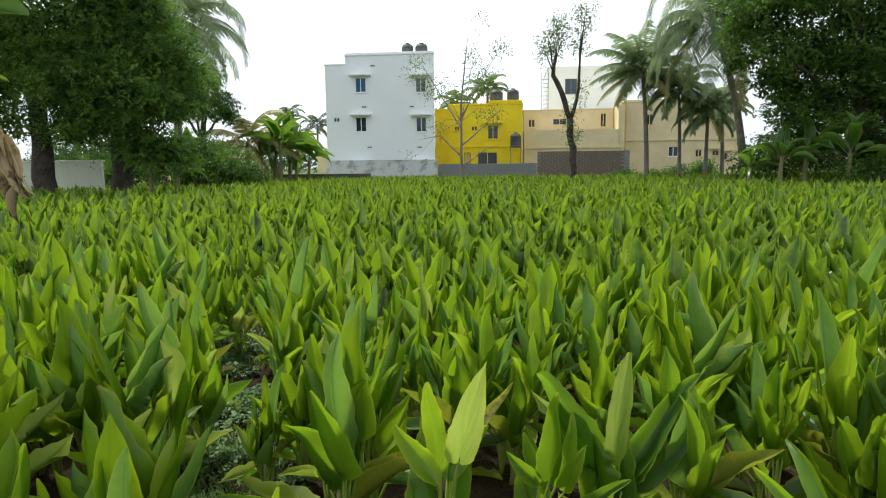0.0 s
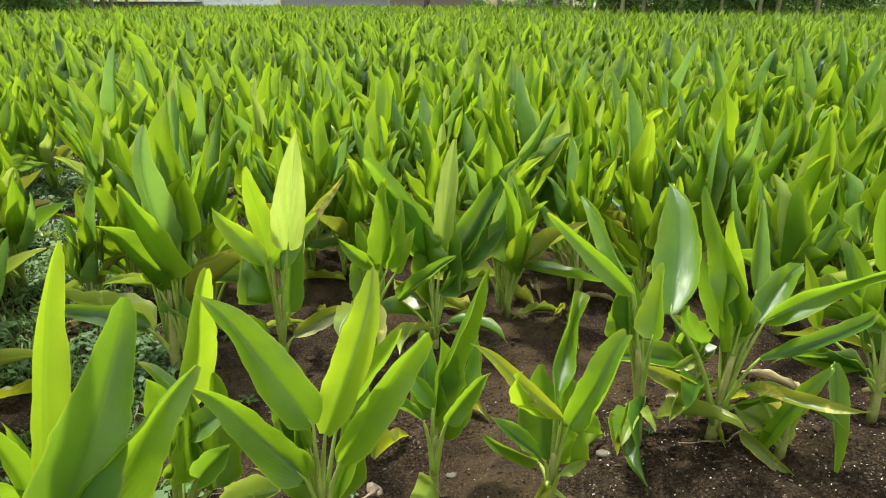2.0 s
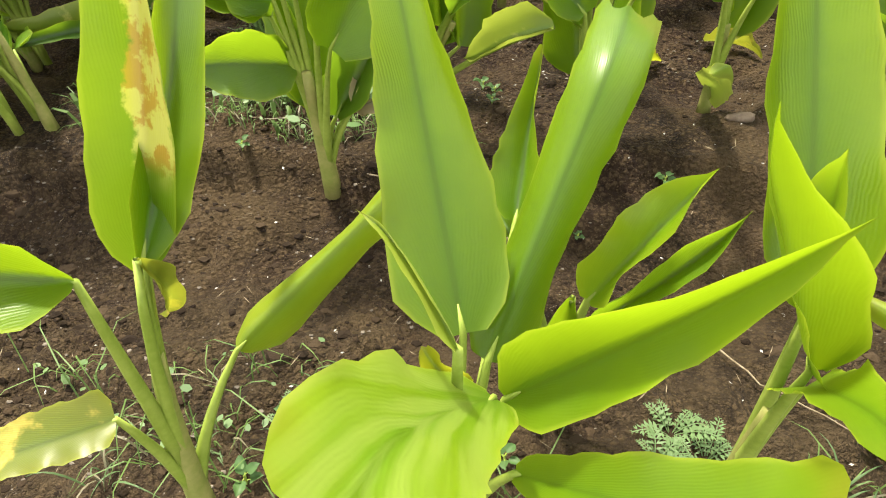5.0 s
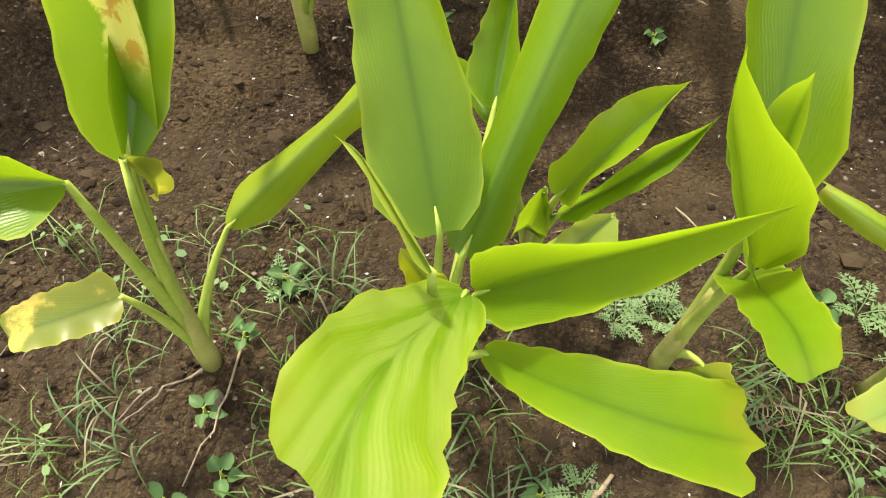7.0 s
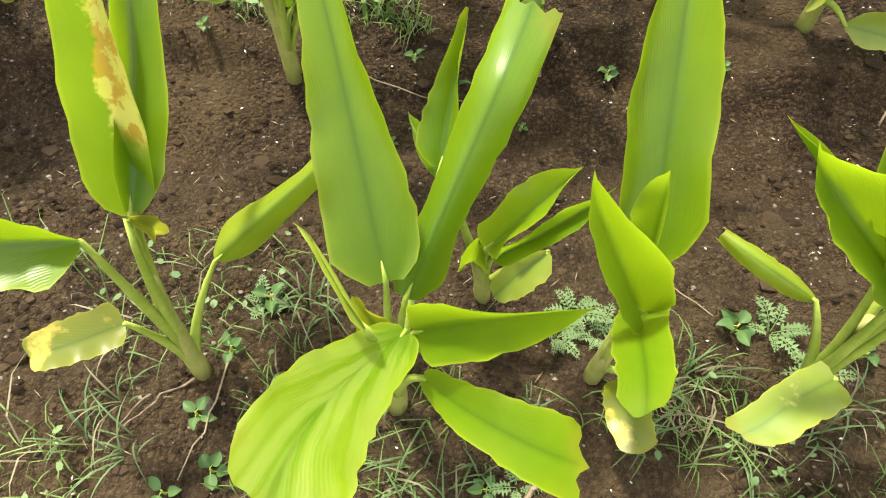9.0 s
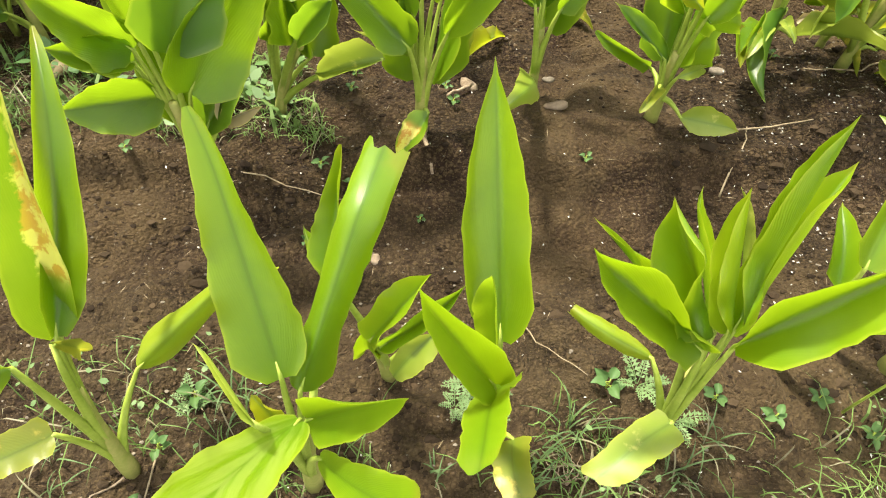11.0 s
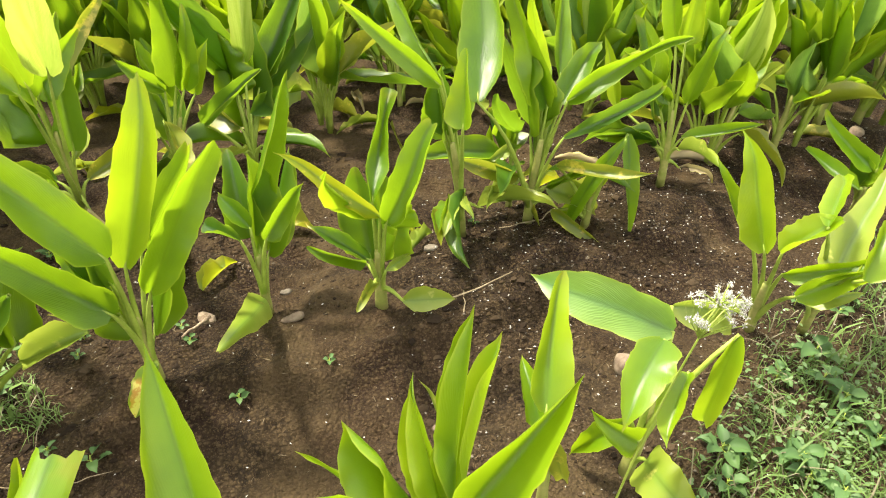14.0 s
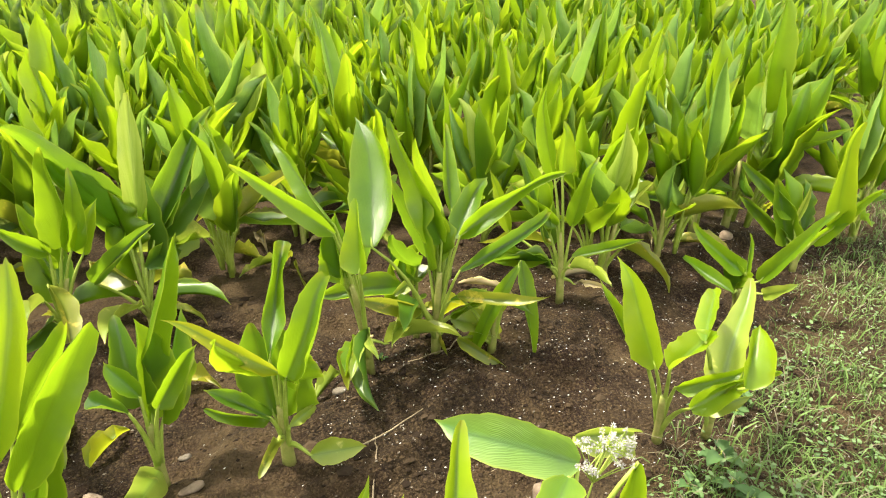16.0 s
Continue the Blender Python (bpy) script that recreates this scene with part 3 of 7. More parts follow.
# ---- turmeric plants of the front rows ----
turmeric((0.05, 0.50), [
    (0.062, 0.529, 0.376, -0.02, 0.745, 0.648, 0.092, 14, -68, 51, "fresh", 0.0, "taper", {"lop": 0.3, "twist": 0.2}),
    (0.083, 0.522, 0.351, 0.19, 0.70, 0.605, 0.058, 40, -79, 56, "fresh", 0.0, "roll", {"hook": -0.3, "twist": 0.1}),
    (0.09, 0.48, 0.36, 0.048, 0.280, 0.605, 0.092, 22, -65, 70, "washed", 0.0, "fan", {"bend": 0.0, "twist": 0.15}),
    (0.10, 0.48, 0.36, 0.245, 0.41, 0.61, 0.058, 38, -97, 62, "fresh", 0.0, "", {"lop": -0.5, "twist": -0.5, "hook": 0.02, "bend": -0.15, "peak": 0.3, "power": 1.5}),
    (0.11, 0.45, 0.30, 0.265, 0.325, 0.50, 0.062, 35, -108, 71, "fresh", 0.0, "fan", {"bend": 0.15, "twist": 0.1}),
    (0.06, 0.48, 0.35, 0.03, 0.50, 0.39, 0.029, 40, -70, 62, "yellow"),
    (0.10, 0.72, 0.34, 0.122, 0.861, 0.473, 0.034, 60, -81, 48, "fresh"),
    (0.07, 0.43, 0.48, 0.00, 0.51, 0.52, 0.011, 60, -66, 57, "pale"),
])
turmeric((0.17, 0.71), [
    (0.17, 0.60, 0.35, 0.26, 0.63, 0.48, 0.045, 70, -101, 51, "lime", 0.0, "", {"lop": 0.5, "twist": 0.5, "hook": 0.05}),
    (0.18, 0.62, 0.29, 0.31, 0.65, 0.42, 0.033, 60, -105, 52, "green"),
    (0.10, 0.72, 0.31, 0.04, 0.82, 0.32, 0.025, 55, -77, 52, "fresh"),
    (0.26, 0.69, 0.20, 0.19, 0.66, 0.10, 0.055, 25, -101, 59, "pale"),
    (0.16, 0.63, 0.32, 0.15, 0.71, 0.13, 0.041, 40, -77, 62, "fresh"),
])
turmeric((0.36, 0.58), [
    (0.352, 0.590, 0.37, 0.332, 0.825, 0.66, 0.088, 22, -104, 47, "fresh", 0.0, "", {"lop": 0.5, "twist": 0.1, "hook": 0.0, "peak": 0.42, "power": 1.6, "curl": 0.7, "curl_side": -1}),
    (0.345, 0.575, 0.38, 0.333, 0.61, 0.52, 0.032, 60, -119, 46, "lime", 0.0, "", {"twist": 0.2, "hook": 0.1}),
    (0.341, 0.532, 0.355, 0.234, 0.545, 0.585, 0.060, 50, -40, 25, "fresh", 0.0, "", {"lop": 0.3, "twist": 0.3, "hook": 0.06, "peak": 0.35, "power": 1.7}),
    (0.375, 0.575, 0.27, 0.315, 0.385, 0.48, 0.062, 50, -128, 59, "fresh", 0.0, "torn", {"bend": 0.25, "twist": 0.3}),
    (0.40, 0.56, 0.06, 0.40, 0.44, 0.11, 0.069, 25, -134, 65, "olive", 0.0, "torn"),
])
turmeric((-0.28, 0.52), [
    (-0.242, 0.58, 0.39, -0.255, 0.89, 0.66, 0.052, 40, -46, 39, "fresh"),
    (-0.26, 0.60, 0.36, -0.20, 0.74, 0.74, 0.060, 46, -49, 40, "burnt", 0.0, "", {"lop": 0.25, "twist": 0.3, "hook": 0.0, "peak": 0.45, "power": 2.2}),
    (-0.26, 0.52, 0.42, -0.45, 0.45, 0.45, 0.082, 40, -27, 39, "fresh"),
    (-0.29, 0.50, 0.24, -0.40, 0.44, 0.24, 0.061, 30, -26, 50, "olive", 0.0, "torn"),
    (-0.215, 0.618, 0.21, -0.01, 0.665, 0.425, 0.09, 95, -56, 51, "faded", 0.0, "roll", {"twist": 0.2, "hook": 0.0}),
    (-0.23, 0.56, 0.41, -0.29, 0.62, 0.26, 0.025, 40, -42, 46, "olive"),
])
turmeric((0.66, 0.57), [
    (0.68, 0.64, 0.29, 0.73, 0.93, 0.30, 0.049, 70, -126, 49, "lime"),
    (0.68, 0.61, 0.37, 0.783, 0.774, 0.62, 0.056, 60, -132, 42, "fresh", 0.0, "", {"lop": 0.5, "twist": 0.3, "hook": 0.03}),
    (0.674, 0.585, 0.37, 0.867, 0.603, 0.614, 0.078, 52, -131, 52, "fresh", 0.0, "", {"lop": -0.4, "twist": -0.2, "hook": 0.02, "peak": 0.4, "power": 1.7}),
    (0.69, 0.62, 0.34, 0.85, 0.80, 0.51, 0.060, 60, -124, 49, "lime", 0.0, "", {"lop": 0.4, "twist": 0.3, "hook": 0.03}),
    (0.645, 0.60, 0.38, 0.549, 0.691, 0.568, 0.064, 62, -126, 51, "fresh", 0.0, "", {"lop": 0.5, "twist": -0.3, "hook": 0.05, "peak": 0.5, "power": 2.4}),
    (0.63, 0.63, 0.35, 0.484, 0.748, 0.451, 0.053, 84, -118, 50, "fresh", 0.0, "", {"lop": -0.3, "twist": 0.4, "hook": 0.08}),
    (0.635, 0.585, 0.355, 0.432, 0.631, 0.545, 0.060, 58, -105, 60, "fresh", 0.0, "", {"lop": 0.5, "twist": -0.3, "hook": 0.1, "peak": 0.45, "power": 2.4}),
    (0.665, 0.60, 0.38, 0.654, 0.711, 0.561, 0.052, 62, -126, 51, "lime", 0.0, "", {"lop": 0.5, "twist": 0.5, "hook": 0.06}),
    (0.612, 0.637, 0.226, 0.484, 0.701, 0.263, 0.036, 70, -122, 58, "faded", 0.0, "roll"),
    (0.63, 0.538, 0.203, 0.493, 0.439, 0.215, 0.064, 42, -138, 62, "pale", 0.0, "torn"),
    (0.72, 0.71, 0.37, 0.70, 0.78, 0.48, 0.031, 70, -117, 50, "pale"),
])
turmeric((0.96, 0.74), [
    (0.90, 0.71, 0.38, 1.00, 0.87, 0.54, 0.057, 40, -131, 41, "lime"),
    (0.91, 0.73, 0.30, 0.93, 0.86, 0.36, 0.041, 40, -129, 47, "fresh"),
    (0.95, 0.73, 0.25, 1.01, 0.74, 0.05, 0.041, 30, -135, 52, "olive"),
])
turmeric((1.18, 0.74), [
    (1.25, 0.80, 0.36, 1.02, 1.00, 0.41, 0.105, 15, -135, 38, "silver"),
    (1.16, 0.74, 0.43, 1.01, 0.63, 0.37, 0.080, 35, -143, 43, "fresh"),
    (1.19, 0.69, 0.38, 1.06, 0.59, 0.35, 0.053, 40, -147, 44, "lime"),
    (1.30, 0.70, 0.43, 1.35, 0.73, 0.08, 0.048, 40, -150, 41, "lime"),
    (1.15, 0.71, 0.16, 1.05, 0.77, 0.24, 0.059, 30, -141, 48, "fresh"),
    (1.18, 0.70, 0.09, 1.15, 0.55, 0.15, 0.102, 15, -150, 51, "pale", 0.0, "torn"),
    (1.27, 0.84, 0.39, 1.55, 0.89, 0.22, 0.060, 25, -146, 36, "pale"),
] + [
    (1.16, 0.76, 0.17, 1.08, 0.82, 0.01, 0.053, 40, -139, 49, "fresh"),
])
turmeric((1.77, 0.98), [
    (1.65, 0.95, 0.34, 1.61, 1.07, 0.62, 0.084, 30, -143, 28, "lime"),
    (1.70, 1.04, 0.32, 1.62, 1.15, 0.50, 0.044, 55, -141, 29, "fresh"),
    (1.62, 0.89, 0.39, 1.70, 0.85, 0.50, 0.058, 45, -149, 30, "lime"),
    (1.69, 0.91, 0.29, 1.82, 0.79, 0.38, 0.044, 50, -151, 32, "fresh"),
    (1.68, 0.85, 0.27, 1.84, 0.75, 0.40, 0.044, 40, -153, 32, "lime"),
])
turmeric((1.91, 0.92), [
    (1.74, 0.82, 0.31, 2.06, 0.98, 0.45, 0.079, 25, -152, 28, "pale"),
    (1.73, 0.76, 0.38, 1.85, 0.83, 0.47, 0.066, 30, -154, 29, "lime"),
    (1.67, 0.85, 0.48, 1.88, 0.98, 0.48, 0.049, 35, -149, 27, "lime"),
    (1.77, 0.87, 0.20, 1.89, 0.82, 0.24, 0.044, 40, -153, 34, "pale"),
])
turmeric((2.62, 1.33), [
    (2.49, 1.26, 0.22, 2.44, 1.48, 0.34, 0.058, 45, -148, 22, "green"),
    (2.39, 1.22, 0.19, 2.43, 1.48, 0.20, 0.044, 45, -148, 25, "green"),
    (2.47, 1.24, 0.24, 2.53, 1.29, 0.36, 0.018, 60, -151, 22, "green"),
    (2.65, 1.28, 0.13, 2.73, 1.14, 0.47, 0.058, 40, -154, 23, "green"),
    (2.61, 1.23, 0.11, 2.62, 1.12, 0.20, 0.044, 40, -154, 24, "pale"),
])
turmeric((3.08, 1.38), [
    (3.06, 1.43, 0.25, 2.95, 1.66, 0.44, 0.061, 40, -151, 19, "green"),
    (3.06, 1.43, 0.15, 2.96, 1.64, 0.30, 0.053, 45, -151, 21, "green"),
    (3.06, 1.42, 0.21, 3.07, 1.40, 0.42, 0.025, 50, -154, 20, "pale"),
    (3.12, 1.29, 0.24, 3.10, 1.33, 0.69, 0.083, 25, -156, 17, "lime"),
    (3.10, 1.34, 0.15, 3.17, 1.19, 0.45, 0.049, 40, -157, 20, "green"),
])
turmeric((-0.28, 1.19), [
    (-0.22, 1.12, 0.44, -0.08, 1.26, 0.82, 0.120, 25, -65, 23, "dark"),
    (-0.28, 1.19, 0.44, -0.18, 1.25, 0.94, 0.070, 40, -63, 19, "lime"),
    (-0.21, 1.12, 0.35, 0.02, 1.20, 0.69, 0.106, 25, -67, 29, "green"),
    (-0.30, 1.18, 0.44, -0.34, 1.15, 0.66, 0.041, 45, -57, 25, "green"),
    (-0.31, 1.17, 0.41, -0.41, 1.11, 0.57, 0.094, 30, -55, 27, "green"),
    (-0.32, 1.17, 0.38, -0.43, 1.10, 0.46, 0.074, 30, -54, 30, "green"),
    (-0.30, 1.18, 0.29, -0.46, 1.08, 0.33, 0.110, 20, -54, 34, "green"),
] + [
    (-0.21, 1.20, 0.20, -0.21, 1.35, 0.24, 0.025, 50, -69, 37, "dry"),
    (-0.22, 1.23, 0.18, -0.13, 1.26, 0.20, 0.025, 50, -70, 39, "dry"),
])
turmeric((-0.14, 1.39), [
    (-0.15, 1.63, 0.28, 0.00, 1.45, 0.80, 0.070, 35, -73, 25, "lime"),
    (0.06, 1.25, 0.47, -0.04, 1.32, 0.32, 0.057, 30, -77, 28, "dark"),
    (0.15, 1.26, 0.33, -0.01, 1.33, 0.23, 0.057, 45, -80, 37, "pale"),
    (-0.09, 1.40, 0.38, 0.05, 1.46, 0.43, 0.066, 35, -74, 32, "green"),
    (-0.11, 1.39, 0.42, -0.13, 1.39, 0.56, 0.066, 35, -69, 29, "green"),
])
turmeric((0.22, 1.33), [
    (0.23, 1.27, 0.49, 0.03, 1.32, 0.80, 0.082, 35, -84, 17, "green"),
    (0.20, 1.27, 0.35, -0.00, 1.31, 0.59, 0.082, 30, -74, 31, "green"),
    (0.25, 1.30, 0.44, 0.38, 1.37, 0.80, 0.083, 25, -81, 27, "lime"),
    (0.28, 1.29, 0.37, 0.47, 1.25, 0.72, 0.074, 35, -84, 31, "green", 0.15),
    (0.27, 1.41, 0.39, 0.44, 1.39, 0.64, 0.057, 40, -83, 30, "green"),
    (0.21, 1.32, 0.39, 0.13, 1.36, 0.56, 0.070, 30, -86, 24, "dark"),
    (0.24, 1.30, 0.15, 0.16, 1.24, 0.06, 0.049, 30, -89, 42, "burnt"),
] + [
    (0.20, 1.32, 0.31, 0.10, 1.26, 0.39, 0.029, 40, -88, 24, "burnt"),
])
turmeric((0.51, 1.50), [
    (0.53, 1.61, 0.31, 0.67, 1.63, 0.67, 0.061, 45, -94, 27, "green"),
    (0.51, 1.52, 0.32, 0.45, 1.60, 0.39, 0.049, 35, -89, 32, "green"),
    (0.54, 1.47, 0.31, 0.65, 1.48, 0.45, 0.049, 35, -94, 33, "green"),
    (0.48, 1.46, 0.33, 0.40, 1.57, 0.33, 0.037, 45, -88, 33, "dark"),
    (0.51, 1.51, 0.09, 0.41, 1.13, 0.34, 0.074, 20, -100, 39, "pale"),
])
turmeric((0.81, 1.40), [
    (0.79, 1.36, 0.43, 0.92, 1.61, 0.59, 0.045, 45, -105, 28, "green", 0.3),
    (0.81, 1.32, 0.39, 0.93, 1.35, 0.63, 0.070, 30, -107, 30, "green", 0.15),
    (0.80, 1.33, 0.41, 0.60, 1.42, 0.59, 0.041, 40, -99, 31, "yellow"),
    (0.81, 1.42, 0.34, 0.64, 1.24, 0.61, 0.049, 45, -101, 32, "lime"),
    (0.77, 1.35, 0.27, 0.64, 1.38, 0.39, 0.041, 40, -100, 36, "dark"),
    (0.79, 1.47, 0.16, 0.64, 1.48, 0.24, 0.033, 45, -99, 37, "green"),
    (0.81, 1.34, 0.23, 0.91, 1.43, 0.19, 0.025, 40, -106, 39, "pale"),
] + [
    (0.85, 1.33, 0.12, 1.00, 1.31, 0.10, 0.069, 20, -121, 38, "pale"),
    (0.78, 1.35, 0.19, 0.70, 1.22, 0.24, 0.025, 30, -102, 41, "olive"),
])
turmeric((1.18, 1.68), [
    (1.06, 1.60, 0.59, 0.83, 1.67, 0.81, 0.049, 40, -113, 18, "green"),
    (1.08, 1.64, 0.59, 1.00, 1.87, 0.80, 0.049, 40, -114, 17, "green"),
    (1.09, 1.51, 0.50, 1.11, 1.55, 0.70, 0.057, 35, -120, 21, "lime"),
    (1.18, 1.72, 0.28, 1.09, 1.76, 0.48, 0.041, 30, -117, 25, "pale"),
    (1.11, 1.57, 0.21, 1.03, 1.48, 0.18, 0.028, 20, -113, 35, "pale"),
    (1.13, 1.57, 0.23, 1.11, 1.45, 0.25, 0.025, 30, -121, 32, "pale"),
])
turmeric((1.42, 1.66), [
    (1.13, 1.51, 0.57, 1.25, 1.81, 0.86, 0.120, 15, -120, 16, "green"),
    (1.44, 1.66, 0.44, 1.31, 1.77, 0.83, 0.070, 35, -124, 17, "green"),
    (1.45, 1.70, 0.51, 1.34, 1.66, 0.79, 0.049, 35, -126, 17, "lime"),
    (1.52, 1.73, 0.49, 1.59, 1.89, 0.75, 0.049, 40, -127, 16, "green"),
    (1.49, 1.66, 0.44, 1.68, 1.78, 0.58, 0.070, 30, -129, 19, "green"),
    (1.47, 1.60, 0.48, 1.74, 1.47, 0.70, 0.049, 40, -134, 18, "green"),
    (1.44, 1.55, 0.39, 1.92, 1.69, 0.42, 0.045, 45, -133, 22, "dark"),
] + [
    (1.46, 1.72, 0.33, 1.30, 1.73, 0.65, 0.066, 35, -124, 21, "dark"),
])
turmeric((1.41, 1.78), [
    (1.39, 1.77, 0.26, 1.30, 1.75, 0.23, 0.041, 30, -123, 27, "pale"),
    (1.41, 1.77, 0.30, 1.25, 1.66, 0.50, 0.057, 35, -123, 24, "dark"),
])
turmeric((1.58, 1.55), [
    (1.64, 1.51, 0.37, 1.51, 1.56, 0.01, 0.049, 30, -128, 31, "green"),
    (1.68, 1.55, 0.36, 1.68, 1.44, 0.01, 0.049, 35, -131, 30, "green"),
    (1.64, 1.56, 0.25, 1.51, 1.64, 0.01, 0.049, 30, -127, 31, "lime"),
    (1.46, 1.59, 0.27, 1.64, 1.35, 0.32, 0.041, 50, -129, 29, "olive"),
    (1.47, 1.60, 0.09, 1.60, 1.41, 0.01, 0.041, 40, -128, 35, "olive"),
])
turmeric((2.01, 1.69), [
    (1.98, 1.72, 0.55, 1.98, 1.72, 0.74, 0.074, 25, -133, 18, "lime"),
    (1.96, 1.74, 0.54, 1.91, 1.79, 0.86, 0.057, 35, -131, 16, "green"),
    (2.02, 1.68, 0.35, 2.05, 1.65, 0.62, 0.057, 35, -135, 22, "green"),
    (1.85, 1.84, 0.30, 1.79, 1.90, 0.55, 0.049, 35, -127, 23, "lime"),
    (2.03, 1.67, 0.22, 2.21, 1.50, 0.33, 0.041, 45, -138, 26, "green"),
    (1.98, 1.72, 0.34, 1.85, 1.85, 0.51, 0.057, 35, -131, 23, "green"),
])
turmeric((0.02, 2.20), [
    (0.09, 2.10, 0.56, 0.20, 1.70, 1.05, 0.101, 15, -83, 13, "lemon", 0.0, "", {"peak": 0.35, "power": 1.5, "hook": 0.02, "lop": 0.3, "twist": 0.2}),
    (0.03, 2.10, 0.53, -0.01, 2.02, 0.86, 0.074, 30, -80, 15, "lime"),
    (0.05, 1.90, 0.59, -0.10, 1.94, 0.76, 0.070, 35, -78, 17, "lime"),
    (0.02, 2.20, 0.46, 0.18, 2.23, 0.64, 0.074, 30, -83, 18, "green"),
    (0.03, 2.36, 0.43, 0.27, 2.52, 0.68, 0.049, 40, -85, 16, "olive"),
])
turmeric((0.60, 2.30), [
    (0.64, 2.47, 0.39, 0.70, 2.50, 0.83, 0.084, 35, -93, 17, "lemon", 0.0, "", {"peak": 0.4, "power": 1.7, "hook": 0.02, "lop": 0.4, "twist": 0.3}),
    (0.61, 2.53, 0.31, 0.35, 2.30, 0.85, 0.120, 25, -89, 18, "dark"),
    (0.69, 2.48, 0.31, 0.95, 2.57, 0.74, 0.098, 30, -97, 19, "dark"),
    (0.71, 2.48, 0.29, 0.97, 2.46, 0.61, 0.082, 35, -98, 21, "dark"),
    (0.59, 2.49, 0.34, 0.39, 2.37, 0.69, 0.098, 30, -89, 20, "dark"),
    (0.46, 2.30, 0.25, 0.67, 2.30, 0.43, 0.057, 40, -91, 25, "dark"),
])
turmeric((0.33, 2.30), [
    (0.40, 2.31, 0.40, 0.41, 2.31, 0.74, 0.074, 30, -87, 20, "green"),
    (0.45, 2.31, 0.36, 0.52, 2.32, 0.54, 0.066, 30, -89, 22, "lime"),
    (0.36, 2.30, 0.39, 0.24, 2.29, 0.52, 0.057, 40, -84, 22, "green"),
    (0.42, 2.31, 0.38, 0.48, 2.31, 0.65, 0.066, 30, -88, 21, "green"),
])

# ---- the rest of the field ----
def random_plant(rng, count, near=False):
    """Leaves of a plant grown by chance round its foot at the origin: two or three shoots, each a fan of leaves in two ranks."""
    made = []
    shoots = 2
    per = count // shoots
    for shoot in range(shoots):
        tall = rng.uniform(0.66, 0.92)
        az0 = rng.uniform(0, 6.28)
        foot = np.array([math.cos(az0), math.sin(az0), 0]) * (0.07 if shoot else 0.03)
        tilt = np.array([foot[0], foot[1], 0]) * 1.6
        fan = rng.uniform(0, 6.28)
        for i in range(per):
            k = i / max(1, per - 1)
            az = fan + math.pi * (i % 2) + rng.uniform(-0.75, 0.75)
            d = np.array([math.cos(az), math.sin(az), 0])
            ln = rng.uniform(0.36, 0.54) * (0.72 + 0.3 * k) * (0.84 if near else 0.95)
            bz = (0.17 if near else 0.13) + (tall - 0.63) * (0.3 + 0.7 * k) + rng.uniform(-0.03, 0.05)
            lean = radians(rng.uniform(2, 16) + (1 - k) * rng.uniform(4, 40))
            if i == 0 and rng.random() < 0.55:
                lean = radians(rng.uniform(70, 125))
                ln *= 0.7
            b = foot + tilt * bz + d * (0.015 + 0.05 * (1 - k)) + np.array([0, 0, bz])
            t = b + ln * (d * math.sin(lean) + np.array([0, 0, math.cos(lean)]))
            t[2] = max(t[2], 0.02)
            w = (rng.uniform(0.078, 0.118) if near else rng.uniform(0.105, 0.15)) * (0.8 + 0.25 * k)
            made.append((foot + np.array([0, 0, 0.02 + 0.05 * k]), foot + d * 0.01 + np.array([0, 0, bz * 0.6]), b, t, w, rng.uniform(25, 95), az + math.pi + rng.uniform(-0.7, 0.7), rng.uniform(-0.4, 0.1)))
    for i in range(4 if near else 0):
        az = rng.uniform(0, 6.28)
        d = np.array([math.cos(az), math.sin(az), 0])
        ln = rng.uniform(0.2, 0.34)
        lean = radians(rng.uniform(50, 115))
        b = d * 0.06 + np.array([0, 0, rng.uniform(0.1, 0.24)])
        t = b + ln * (d * math.sin(lean) + np.array([0, 0, math.cos(lean)]))
        t[2] = max(t[2], 0.015)
        made.append((np.array([0, 0, 0.02]), d * 0.02 + np.array([0, 0, b[2] * 0.7]), b, t, rng.uniform(0.06, 0.1), rng.uniform(30, 90), az + math.pi + rng.uniform(-0.5, 0.5), rng.uniform(-0.1, 0.4)))
    return made


FIELD_TONES = ["green", "green", "silver", "silver", "fresh", "fresh", "lime", "lime", "lemon", "silver"]


def variant(seed):
    rng = np.random.default_rng(seed)
    plant = thing("turmeric_plant", (0, 0, 0), "upright fresh green turmeric plant among its field rows", "plant", "turmeric plants of the field")
    tv, tf = tube(bezier((0, 0, -0.03), (0, 0, 0.1), (0.01, 0, 0.26), 5), np.linspace(0.018, 0.007, 5), 7)
    link("stem", tv, tf, [STEM_LOW], plant)
    for k, l in enumerate(random_plant(rng, 14, True)):
        tone = FIELD_TONES[rng.integers(0, 7)] if k % 5 else FIELD_TONES[rng.integers(6, 10)]
        if k >= 14:
            tone = ("green", "dark", "olive", "pale")[k - 14]
        v, f, uv, ids = leaf_with_stalk(*l, rng, 12, 6, 0.0, 0.0075, 5, ("", "taper", "", "taper", "", "taper", "")[int(rng.integers(0, 7))])
        link("leaf", v, f, [TONES[tone], STEM], plant, uv, ids)
    return plant


FRONT = [(p.location.x, p.location.y) for p in scene.objects if p.name.startswith("turmeric_plant")]
U, V = np.array([0.914, 0.407]), np.array([-0.407, 0.914])


